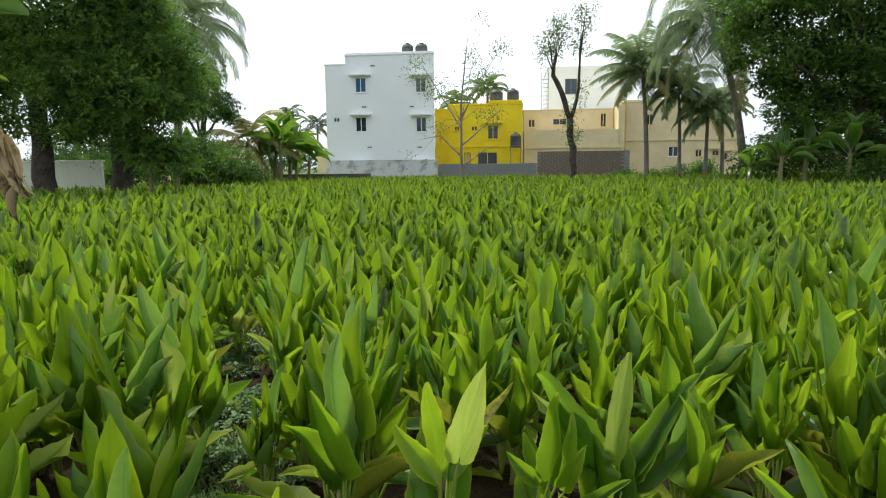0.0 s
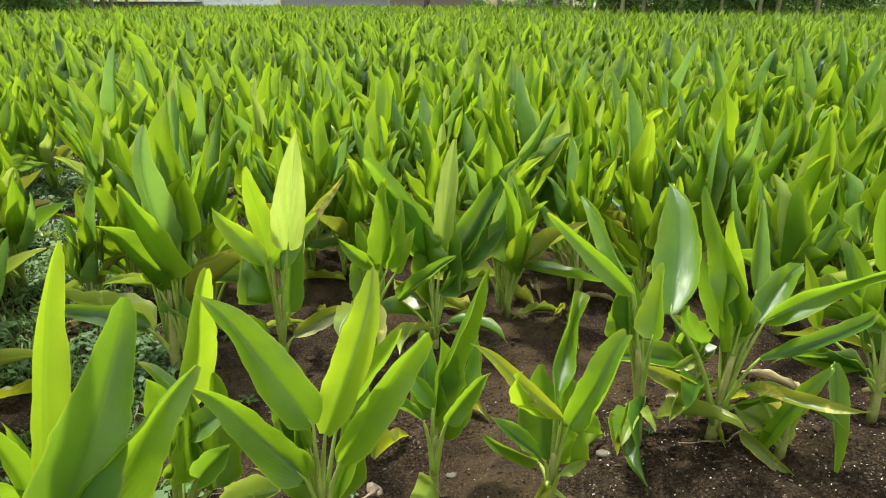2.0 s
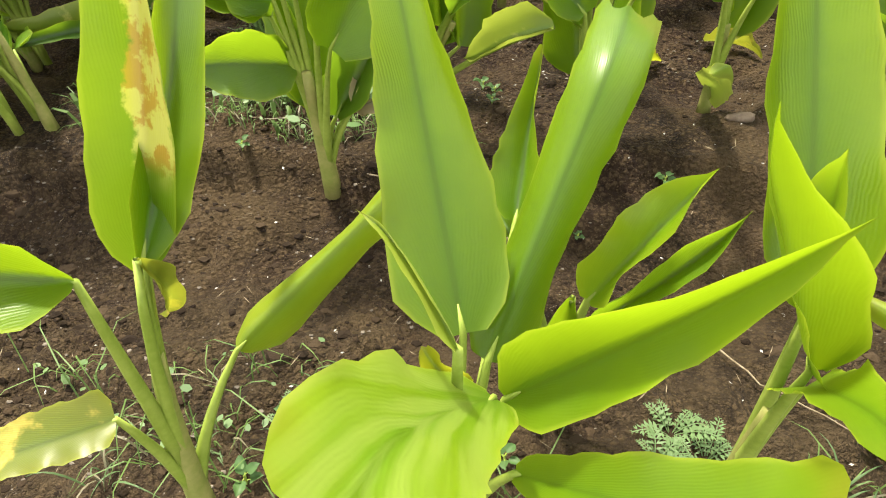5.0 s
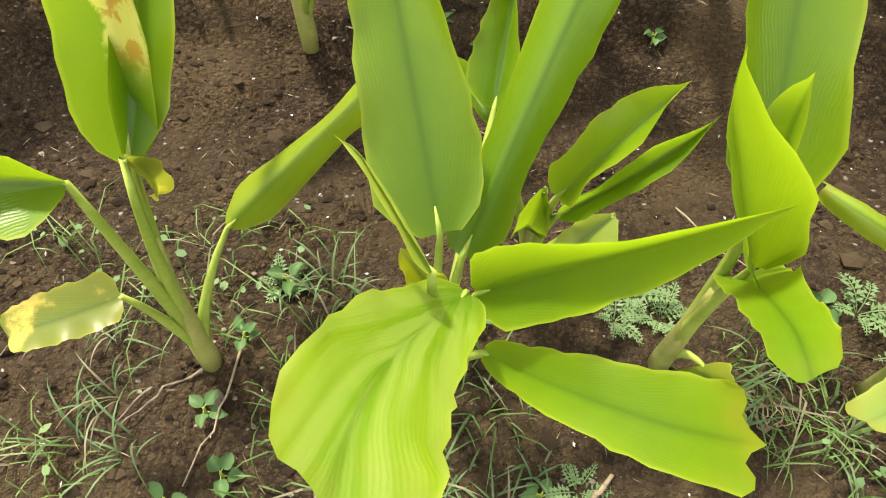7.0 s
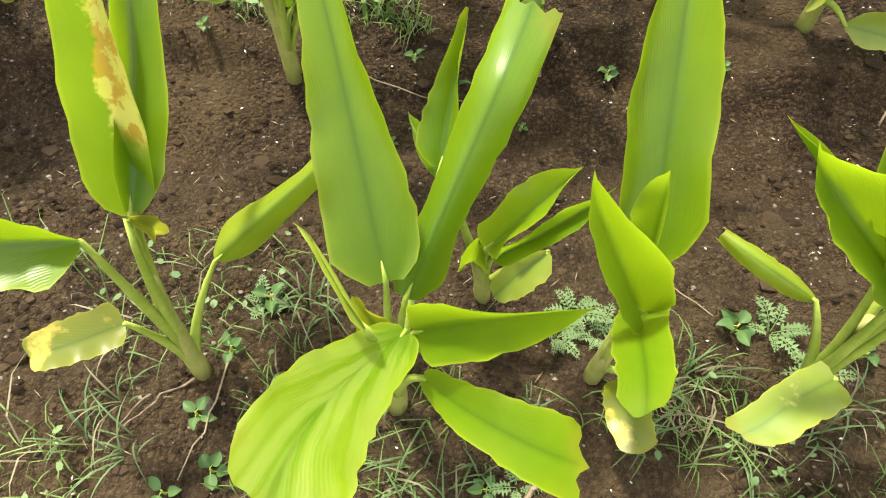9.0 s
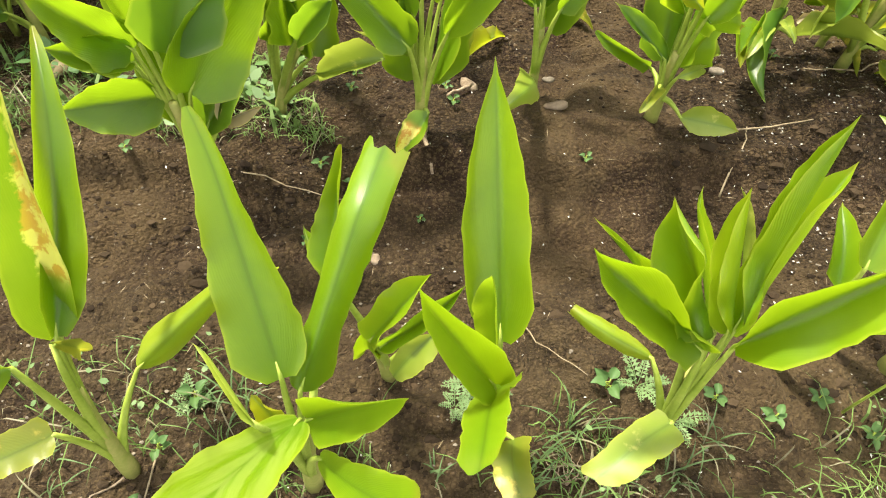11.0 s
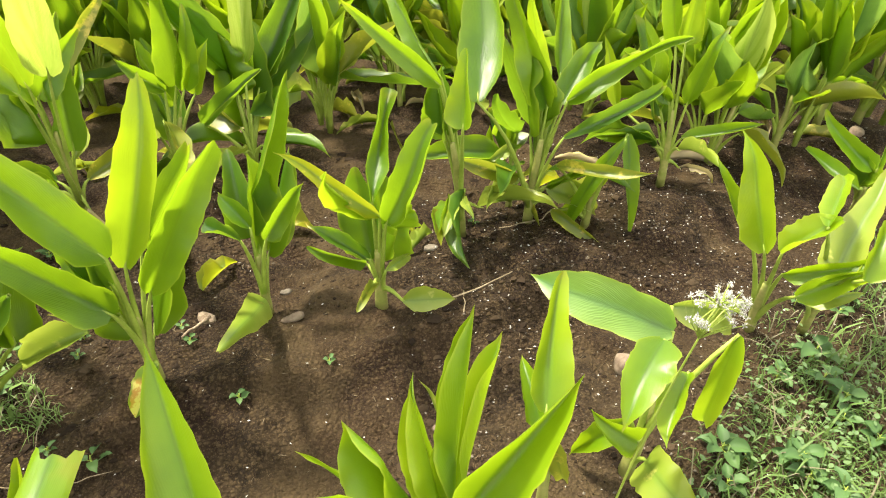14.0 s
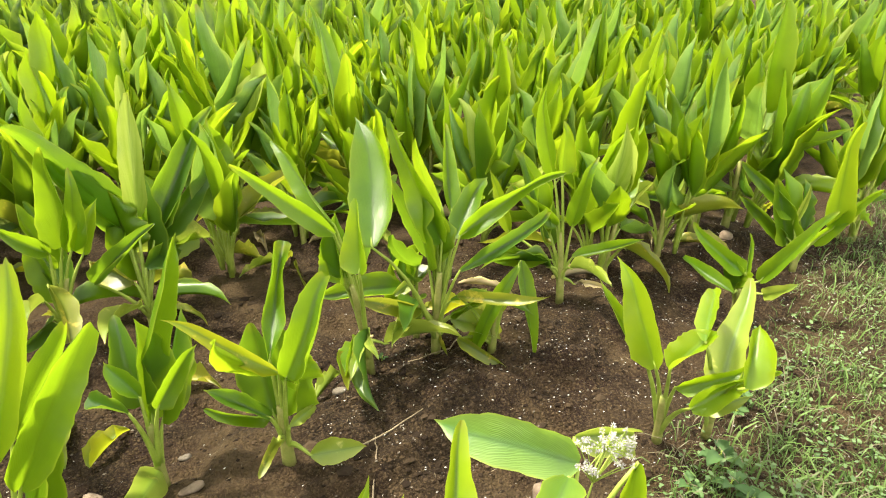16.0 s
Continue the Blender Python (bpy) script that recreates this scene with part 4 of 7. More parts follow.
def in_field(x, y):
    """Inside the planted field: off the trodden path, off the grassy bund, in front of the walls."""
    p = np.array([x, y])
    path = (p - np.array([-0.75, 2.0])) @ U
    along = (p - np.array([-0.75, 2.0])) @ V
    if abs(path - 0.03 - 0.12 * math.sin(along * 0.5)) < 0.18 * (1 - along / 6.5) + 0.04 * math.sin(along * 1.3) and along > -1.2:
        return False
    edge = (p - np.array([3.11, 1.75])) @ np.array([-0.327, 0.945])
    if x > 1.5 and not (edge > 0.0 or (x > 3.3 and -0.5 < edge < -0.32)):
        return False
    if y > 44.0 or x < -20 + 0.12 * (y - 20) or y < 1.15 or x > 45:
        return False
    return True


rng_f = np.random.default_rng(21)
near_spots, far_spots = [], []
y = 1.3
row = 0
while y < 44:
    gap = 0.345 if y < 5 else 0.34
    half = 3 + 0.95 * y
    reach_x = half if y > 9 else max(half, 3.5 + 2.2 * y)
    for i in range(int((half + reach_x) / gap)):
        x = -half - 0.12 * y + (i + 0.5 * (row % 2)) * gap + rng_f.uniform(-0.11, 0.11)
        yy = y + 0.05 * x + rng_f.uniform(-0.15, 0.15)
        if (x > half and math.hypot(x, yy) > 10.5) or not in_field(x, yy) or (yy < 2.1 and -0.55 < x < 1.7) or (yy < 1.95 and x < 2.2 and x > -0.7):
            continue
        if min(math.hypot(x - a, yy - b) for a, b in FRONT) < 0.3:
            continue
        (near_spots if yy < 5.2 and -3.4 < x < 6.2 else far_spots).append((x, yy))
    y += 0.43 if y < 20 else 0.5
    row += 1

variants = [variant(100 + k) for k in range(10)]
used = 0
for x, yy in near_spots:
    k = int(rng_f.integers(0, 10))
    m = Matrix.LocRotScale((x, yy, float(ground_z(x, yy))), Euler((rng_f.uniform(-0.08, 0.08), rng_f.uniform(-0.08, 0.08), rng_f.uniform(0, 6.28))), Vector((1, 1, 1)) * rng_f.uniform(0.92, 1.16))
    if used < 10:
        variants[used].matrix_basis = m
        used += 1
    else:
        copy_thing(variants[k], m)
copy_thing(variants[3], Matrix.LocRotScale((-0.86, 2.75, float(ground_z(-0.86, 2.75))), Euler((0, 0, 1.0)), Vector((0.66, 0.66, 0.66))))


def plant_patch(name, spots, nu, nv, count, label):
    """Many plants in one mesh: leaf sets of a few kinds, turned and scaled on each spot."""
    kinds = []
    for k in range(9):
        rng = np.random.default_rng(300 + k)
        vs, fs, us, o = [], [], [], 0
        for l in random_plant(rng, count):
            v, f, uv = blade(l[2], l[3], l[4] * 1.08, l[5], l[6], l[7], rng, nu, nv, 0.0, 0.8)
            vs.append(v)
            fs.append(f + o)
            us.append(uv)
            o += len(v)
        kinds.append((np.vstack(vs), np.vstack(fs), np.vstack(us)))
    av, af, au, o = [], [], [], 0
    for x, yy in spots:
        v, f, uv = kinds[int(rng_f.integers(0, 9))]
        c, s = math.cos(a := rng_f.uniform(0, 6.28)), math.sin(a)
        k = rng_f.uniform(0.85, 1.15)
        w = np.stack([(v[:, 0] * c - v[:, 1] * s) * k + x, (v[:, 0] * s + v[:, 1] * c) * k + yy, v[:, 2] * k + float(ground_z(x, yy))], axis=-1)
        av.append(w)
        af.append(f + o)
        au.append(uv)
        o += len(v)
    ob = link(name, np.vstack(av), np.vstack(af), [FIELD_LEAF], None, np.vstack(au))
    return tagged(ob, label, "crop", kind="stuff")


plant_patch("turmeric_crop", [p for p in far_spots if p[1] < 8], 7, 4, 8, "dense upright green turmeric crop filling the field")
plant_patch("turmeric_crop", [p for p in far_spots if 8 <= p[1] < 20], 4, 2, 8, "dense upright green turmeric crop filling the field")
plant_patch("turmeric_crop", [p for p in far_spots if p[1] >= 20], 3, 2, 5, "distant green turmeric crop reaching the walls")

# ---- materials of the surroundings ----
WHITE_PAINT = plain_material("white_paint", (0.84, 0.90, 0.89), (0.88, 0.92, 0.91), 0.5, 0.75, 0.15, 0.01, 9.0)
STAINED_WHITE = plain_material("stained_white_plaster", (0.34, 0.36, 0.35), (0.72, 0.75, 0.74), 1.1, 0.85, 0.3, 0.02, 9.0, contrast=(0.36, 0.5))
YELLOW_PAINT = plain_material("yellow_paint", (0.86, 0.62, 0.008), (0.95, 0.74, 0.015), 0.6, 0.65, 0.15, 0.01, 9.0)
CREAM_PAINT = plain_material("cream_paint", (0.648, 0.550, 0.324), (0.756, 0.656, 0.422), 0.6, 0.8, 0.2, 0.01, 9.0)
OCHRE_TRIM = plain_material("ochre_paint", (0.55, 0.38, 0.12), (0.66, 0.48, 0.18), 0.8, 0.8, 0.2, 0.01, 9.0)
GREEN_WALL = plain_material("greenish_plaster", (0.66, 0.70, 0.54), (0.78, 0.80, 0.66), 0.9, 0.85, 0.25, 0.01, 9.0)
GREY_BLOCK = plain_material("grey_concrete_block", (0.203, 0.210, 0.210), (0.315, 0.323, 0.323), 2.0, 0.9, 0.4, 0.01, 14.0)
BRICK = plain_material("weathered_brick", (0.165, 0.124, 0.098), (0.285, 0.232, 0.195), 2.0, 0.9, 0.5, 0.01, 14.0)
DARK_WALL = plain_material("dark_stone", (0.08, 0.085, 0.07), (0.16, 0.16, 0.13), 2.0, 0.9, 0.5, 0.02, 12.0)
TANK = plain_material("black_plastic", (0.05, 0.058, 0.055), (0.11, 0.12, 0.115), 1.0, 0.55, 0.1, 0.01, 10.0)
STEEL = plain_material("painted_steel", (0.12, 0.13, 0.14), (0.25, 0.26, 0.27), 3.0, 0.5, 0.1, 0.005, 20.0, 0.6)
BARK = plain_material("grey_bark", (0.035, 0.03, 0.025), (0.10, 0.088, 0.07), 3.0, 0.95, 0.9, 0.04, 18.0)
PALM_BARK = plain_material("palm_bark", (0.16, 0.14, 0.12), (0.30, 0.27, 0.23), 4.0, 0.95, 0.8, 0.03, 14.0)
BANANA_STEM = plain_material("banana_stem", (0.105, 0.120, 0.045), (0.210, 0.195, 0.090), 4.0, 0.7, 0.4, 0.01, 20.0)
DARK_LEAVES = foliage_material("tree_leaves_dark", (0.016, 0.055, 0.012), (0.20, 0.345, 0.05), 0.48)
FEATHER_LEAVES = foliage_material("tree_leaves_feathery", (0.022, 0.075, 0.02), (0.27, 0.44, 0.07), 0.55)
THIN_LEAVES = foliage_material("tree_leaves_light", (0.10, 0.17, 0.04), (0.22, 0.30, 0.08), 0.35)
PALM_LEAVES = foliage_material("palm_leaflets", (0.13, 0.205, 0.085), (0.33, 0.40, 0.19), 0.45)
DRY_PALM = foliage_material("dry_palm_leaflets", (0.26, 0.25, 0.08), (0.44, 0.41, 0.16), 0.35)
# distance haze is mixed into this paler, greyer green
FAR_LEAVES = foliage_material("far_leaves", (0.10, 0.15, 0.09), (0.18, 0.23, 0.14), 0.2)
BANANA_LEAF = leaf_material("banana_leaf", (0.06, 0.16, 0.03), (0.14, 0.28, 0.05), (0.34, 0.54, 0.07), 0.4, spec=0.5)
BANANA_DRY = leaf_material("banana_leaf_dry", (0.26, 0.19, 0.10), (0.58, 0.46, 0.27), (0.3, 0.2, 0.1), 0.2, rough=0.85, blotch=(0.56, (0.14, 0.09, 0.05), (0.08, 0.05, 0.03)), skin=(0.9, 0.9, 0.9))
GLASS, _, gb = nodes_of("window_glass")
gb.inputs["Base Color"].default_value = (0.03, 0.045, 0.06, 1)
gb.inputs["Roughness"].default_value = 0.06
gb.inputs["Specular IOR Level"].default_value = 0.6
BLUE_GLASS, _, gb2 = nodes_of("blue_window_glass")
gb2.inputs["Base Color"].default_value = (0.04, 0.13, 0.26, 1)
gb2.inputs["Roughness"].default_value = 0.08
ROOM_SHADE = plain_material("room_shade", (0.02, 0.02, 0.02), (0.04, 0.04, 0.04), 2.0)


# ---- houses ----
def wall_with_openings(x0, x1, z0, z1, y, thick, openings):
    """A wall across x with openings cut right through; openings are x0, x1, z0, z1."""
    xs = sorted({x0, x1, *[o[0] for o in openings], *[o[1] for o in openings]})
    zs = sorted({z0, z1, *[o[2] for o in openings], *[o[3] for o in openings]})
    bm = bmesh.new()
    grid = {}

    def corner(i, j, k):
        if (i, j, k) not in grid:
            grid[i, j, k] = bm.verts.new((xs[i], y + k * thick, zs[j]))
        return grid[i, j, k]

    def solid(i, j):
        if not (0 <= i < len(xs) - 1 and 0 <= j < len(zs) - 1):
            return False
        cx, cz = (xs[i] + xs[i + 1]) / 2, (zs[j] + zs[j + 1]) / 2
        return not any(o[0] < cx < o[1] and o[2] < cz < o[3] for o in openings)

    for i in range(len(xs) - 1):
        for j in range(len(zs) - 1):
            if not solid(i, j):
                continue
            q = [(i, j), (i + 1, j), (i + 1, j + 1), (i, j + 1)]
            bm.faces.new([corner(*c, 0) for c in q])
            bm.faces.new([corner(*c, 1) for c in q[::-1]])
            for (di, dj), (p, r) in (((0, -1), (0, 1)), ((1, 0), (1, 2)), ((0, 1), (2, 3)), ((-1, 0), (3, 0))):
                if not solid(i + di, j + dj):
                    bm.faces.new([corner(*q[r], 0), corner(*q[p], 0), corner(*q[p], 1), corner(*q[r], 1)])
    return bm


def window(house, o, y, paint, glass, shade=0.0, bars=True):
    """A window in an opening: frame, two panes, sill, bars and a concrete sunshade over it."""
    x0, x1, z0, z1 = o
    w = thing("window", (0, 0, 0), "", "")
    w.name = "window"
    w.parent = house
    for key in ("label", "category"):
        if key in w:
            del w[key]
    bm = bmesh.new()
    t = 0.06
    for a in ((x0, z0, x1, z0 + t), (x0, z1 - t, x1, z1), (x0, z0 + t, x0 + t, z1 - t), (x1 - t, z0 + t, x1, z1 - t), ((x0 + x1) / 2 - t / 2, z0 + t, (x0 + x1) / 2 + t / 2, z1 - t)):
        box(bm, a[0], y + 0.08, a[1], a[2], y + 0.14, a[3])
    part("window_frame", bm, paint, w)
    for a, b in ((x0 + t, (x0 + x1) / 2 - t / 2), ((x0 + x1) / 2 + t / 2, x1 - t)):
        part("pane", box(bmesh.new(), a, y + 0.10, z0 + t, b, y + 0.115, z1 - t), glass, w)
    part("window_sill", box(bmesh.new(), x0 - 0.08, y - 0.08, z0 - 0.07, x1 + 0.08, y - 0.002, z0 - 0.003, 0.01), paint, w)
    if shade:
        part("sunshade", box(bmesh.new(), x0 - 0.42, y - shade, z1 + 0.12, x1 + 0.42, y - 0.002, z1 + 0.24, 0.015), paint, w)
    return w


def house_shell(name, label, x0, x1, y, depth, z1, paint, openings, parapet=0.0, slant=0.0):
    """Front wall with openings, side and back walls, a near-black sheet as the unlit inside and a roof slab."""
    h = thing(name, (0, 0, 0), label, "house")

    def turned(bm):
        for v in bm.verts:
            if v.co.x > x1 - 0.5:
                v.co.x -= slant * max(0.0, v.co.y - y - 0.23) / depth
        return bm

    part("wall", wall_with_openings(x0, x1, -0.3, z1, y, 0.23, openings), paint, h)
    part("wall", box(bmesh.new(), x0, y + 0.232, -0.3, x0 + 0.23, y + depth, z1), paint, h)
    part("wall", turned(box(bmesh.new(), x1 - 0.23, y + 0.232, -0.3, x1, y + depth, z1)), paint, h)
    part("wall", turned(box(bmesh.new(), x0 + 0.232, y + depth - 0.23, -0.3, x1 - 0.232, y + depth, z1)), paint, h)
    # added sheet behind the openings; its near-black colour stands in for indoor shade
    part("partition", turned(box(bmesh.new(), x0 + 0.24, y + 1.6, -0.3, x1 - 0.24, y + 1.7, z1 - 0.2)), ROOM_SHADE, h)
    part("roof", turned(box(bmesh.new(), x0 - 0.06, y - 0.06, z1 + 0.002, x1 + 0.06, y + depth + 0.06, z1 + 0.12, 0.02)), paint, h)
    if parapet:
        part("parapet", box(bmesh.new(), x0, y + 0.0, z1 + 0.122, x1, y + 0.12, z1 + 0.122 + parapet, 0.01), paint, h)
    return h


def water_tank(x, y, z, r, h, group):
    tank = thing("water_tank", (x, y, z), "black ribbed plastic water tank standing on a flat roof", "water tank", group)
    prof = [(0, 0), (r, 0)]
    for k in range(5):
        zz = 0.02 + k * (h - 0.25) / 5
        prof += [(r, zz), (r * 1.04, zz + 0.04), (r * 1.04, zz + 0.09), (r, zz + 0.13)]
    prof += [(r, h - 0.22), (r * 0.75, h - 0.06), (r * 0.4, h - 0.02)]
    bm = bmesh.new()
    rings = [[bm.verts.new((a * math.cos(t), a * math.sin(t), b)) for t in np.linspace(0, 2 * np.pi, 20, endpoint=False)] for a, b in prof[1:]]
    for p, q in zip(rings, rings[1:]):
        for i in range(20):
            bm.faces.new((p[i], p[(i + 1) % 20], q[(i + 1) % 20], q[i]))
    bm.faces.new(rings[0][::-1])
    bm.faces.new(rings[-1])
    part("body", bm, TANK, tank)
    bm = bmesh.new()
    bmesh.ops.create_cone(bm, cap_ends=True, segments=18, radius1=r * 0.42, radius2=r * 0.36, depth=0.1, matrix=Matrix.Translation((0, 0, h + 0.02)))
    part("lid", bm, TANK, tank)
    return tank


YW = 51.0
wins = [(-12.72, -11.80, 7.53, 8.73), (-7.68, -6.81, 7.42, 8.61), (-12.77, -11.84, 4.32, 5.53), (-7.68, -6.81, 4.24, 5.44), (-12.77, -11.84, 1.0, 1.75), (-7.68, -6.81, 1.0, 1.75)]
white = house_shell("white_house", "three storey white painted house with small windows and a flat roof", -13.5, -6.15, YW, 9, 10.45, WHITE_PAINT, wins, 0.12, 1.6)
for k, o in enumerate(wins):
    window(white, o, YW, WHITE_PAINT, BLUE_GLASS if k == 0 else GLASS, 0.55)
vents = bmesh.new()
for vx, vz in ((-11.2, 9.65), (-12.0, 6.35), (-8.0, 6.3), (-11.6, 3.05), (-7.4, 3.0)):
    box(vents, vx - 0.18, YW - 0.05, vz - 0.05, vx + 0.18, YW - 0.003, vz + 0.05)
part("vent", vents, STEEL, white, "row of dark ventilator slots")
wing_wins = [(-14.75, -14.2, 5.17, 5.57)]
part("wall", wall_with_openings(-15.35, -13.503, -0.3, 9.8, YW + 0.35, 0.23, wing_wins), WHITE_PAINT, white)
part("wall", box(bmesh.new(), -15.35, YW + 0.583, -0.3, -15.12, YW + 9, 9.8), WHITE_PAINT, white)
part("roof", box(bmesh.new(), -15.41, YW + 0.29, 9.802, -13.567, YW + 9, 9.92, 0.02), WHITE_PAINT, white)
window(white, wing_wins[0], YW + 0.35, WHITE_PAINT, GLASS)
water_tank(-8.5, YW + 1.4, 10.57, 0.47, 0.95, "roof tanks")
water_tank(-7.3, YW + 1.2, 10.57, 0.5, 0.9, "roof tanks")


def yard_wall(name, label, x0, x1, y, z1, paint, coping=0.05, thick=0.2):
    w = thing(name, (0, 0, 0), label, "wall")
    part("body", box(bmesh.new(), x0, y, -0.3, x1, y + thick, z1), paint, w)
    part("coping", box(bmesh.new(), x0, y - 0.03, z1 + 0.002, x1, y + thick + 0.03, z1 + coping, 0.01), paint, w)
    return w


yard_wall("compound_wall", "white plastered compound wall with dark rain stains", -14.9, -5.75, 49.3, 1.92, STAINED_WHITE)


def course_wall(name, label, piece, x0, x1, y, rows, bl, bh, paint, thick=0.2):
    """A wall of courses: the blocks are parts of their own, with recessed joints behind them."""
    w = thing(name, (0, 0, 0), label, "wall")
    top = rows * bh
    part("mortar", box(bmesh.new(), x0, y + 0.015, -0.3, x1, y + thick, top - 0.004), GREY_BLOCK, w)
    me = bpy.data.meshes.new(piece)
    bm = box(bmesh.new(), 0, 0, 0, bl - 0.02, 0.1, bh - 0.015, 0.008)
    bm.to_mesh(me)
    bm.free()
    me.materials.append(paint)
    count = int((x1 - x0) / bl)
    for r in range(rows):
        for c in range(count - (r % 2)):
            ob = new(piece, me)
            ob.parent = w
            ob.location = (x0 + (c + 0.5 * (r % 2)) * bl, y + random.uniform(-0.012, 0.008), r * bh)
    return w


# yellow house
YY = 56.0
ywins = [(-1.99, -1.03, 3.76, 5.02), (-4.98, -4.5, 4.55, 4.97), (-3.46, -2.9, 4.54, 4.94), (-2.9, -1.1, 1.2, 2.63), (-4.1, -3.5, 0.2, 2.6)]
yellow = house_shell("yellow_house", "bright yellow two storey house with a flat roof", -5.5, 1.1, YY, 8, 6.75, YELLOW_PAINT, ywins, 0.05)
for k, o in enumerate(ywins[:4]):
    window(yellow, o, YY, YELLOW_PAINT, GLASS, 0.5 if k in (0,) else 0.0)
part("door", box(bmesh.new(), -4.07, YY + 0.1, 0.2, -3.53, YY + 0.15, 2.57), OCHRE_TRIM, yellow)
part("stair_head", box(bmesh.new(), -1.9, YY - 0.07, 6.88, 1.05, YY + 3, 7.15, 0.02), YELLOW_PAINT, yellow)
part("string_course", box(bmesh.new(), -5.5, YY - 0.09, 3.05, 1.1, YY - 0.003, 3.2, 0.01), YELLOW_PAINT, yellow)
ywing = [(-6.45, -6.2, 3.45, 4.6)]
part("wall", wall_with_openings(-6.8, -5.503, -0.3, 6.45, YY + 0.6, 0.2, ywing), YELLOW_PAINT, yellow)
part("roof", box(bmesh.new(), -6.85, YY + 0.5, 6.452, -5.57, YY + 6, 6.55, 0.02), YELLOW_PAINT, yellow)
window(yellow, ywing[0], YY + 0.6, YELLOW_PAINT, GLASS)
water_tank(-1.25, YY + 1.2, 7.16, 0.58, 1.05, "roof tanks")
water_tank(0.25, YY + 1.2, 7.16, 0.52, 1.05, "roof tanks")
stand = thing("tank_stand", (0.5, YY - 1.1, 0), "steel stand beside the yellow house wall", "stand")
bm = bmesh.new()
for sx in (-0.45, 0.45):
    for sy in (-0.4, 0.4):
        box(bm, sx - 0.03, sy - 0.03, -0.2, sx + 0.03, sy + 0.03, 2.95)
box(bm, -0.5, -0.45, 2.952, 0.5, 0.45, 3.0)
part("frame", bm, STEEL, stand)
water_tank(0.5, YY - 1.1, 3.0, 0.46, 1.2, "roof tanks")

# cream houses
YC = 60.0
cw = [(1.71, 2.35, 4.98, 5.73), (4.0, 5.3, 5.15, 5.75), (8.4, 8.95, 4.9, 6.2)]
cream = house_shell("cream_house", "cream plastered house with a low front terrace", 1.25, 9.6, YC, 9, 6.5, CREAM_PAINT, cw)
for o in cw:
    window(cream, o, YC, CREAM_PAINT, GLASS)
part("terrace", box(bmesh.new(), 1.25, YC - 2.6, -0.3, 9.9, YC - 0.003, 4.55), CREAM_PAINT, cream, "cream lower storey with a plain parapet")
part("string_course", box(bmesh.new(), 1.2, YC - 2.72, 2.9, 9.95, YC - 2.603, 3.05, 0.01), CREAM_PAINT, cream)
bw = [(5.9, 7.2, 9.1, 10.7)]
back = house_shell("white_back_house", "white house with a grey framed window behind the terrace", 3.9, 12.6, 70.0, 8, 11.6, WHITE_PAINT, bw, 0.3)
window(back, bw[0], 70.0, STEEL, GLASS)
ladder = thing("roof_ladder", (3.2, 67.0, 6.61), "thin steel ladder standing on the cream house roof", "ladder")
bm = bmesh.new()
for sx in (0, 0.7):
    box(bm, sx, 0, 0, sx + 0.05, 0.05, 4.4)
for k in range(9):
    box(bm, 0.05, 0.0, 0.3 + k * 0.42, 0.7, 0.05, 0.34 + k * 0.42)
part("frame", bm, STEEL, ladder)
rw = [(14.67, 15.57, 2.08, 3.02), (17.1, 17.7, 2.0, 2.7), (18.6, 19.2, 2.1, 2.6), (19.4, 20.0, 1.7, 2.4), (12.6, 13.2, 5.0, 6.0)]
right = house_shell("long_cream_house", "long cream two storey house behind the palms", 10.7, 21.0, YC, 10, 7.1, CREAM_PAINT, rw, 0.1)
for k, o in enumerate(rw):
    window(right, o, YC, CREAM_PAINT if k else WHITE_PAINT, GLASS, 0.35 if k in (2, 3) else 0.0)
part("string_course", box(bmesh.new(), 10.65, YC - 0.12, 3.55, 21.05, YC - 0.003, 3.75, 0.01), CREAM_PAINT, right)
part("corner_pier", box(bmesh.new(), 10.2, YC - 0.5, -0.3, 10.68, YC + 0.3, 7.1), OCHRE_TRIM, right, "ochre painted corner pier")
part("corner_pier", box(bmesh.new(), 9.65, YC - 2.6, -0.3, 10.18, YC + 0.3, 6.7), CREAM_PAINT, right)

# walls on the left of the field
boundary = thing("garden_wall", (0, 0, 0), "pale green plastered garden wall behind the trees", "wall")
for a, b in ((-26.0, -22.4), (-22.36, -18.9), (-18.86, -16.65)):
    part("panel", box(bmesh.new(), a, 24.0, -0.3, b, 24.18, 1.8, 0.02), GREEN_WALL, boundary)
part("coping", box(bmesh.new(), -26, 23.95, 1.802, -16.6, 24.23, 1.87, 0.01), GREEN_WALL, boundary)
yard_wall("low_field_wall", "low dark stone wall at the field edge", -19.0, -9.3, 41.0, 0.95, DARK_WALL)
small = house_shell("small_cream_house", "small cream house among banana plants", -23.0, -18.6, 72, 5, 3.4, CREAM_PAINT, [(-21.5, -20.5, 1.2, 2.2)])
house_shell("low_house", "low cream house behind the trees", -38.0, -28.5, 60, 6, 4.0, CREAM_PAINT, [(-34, -33, 1.2, 2.4)])


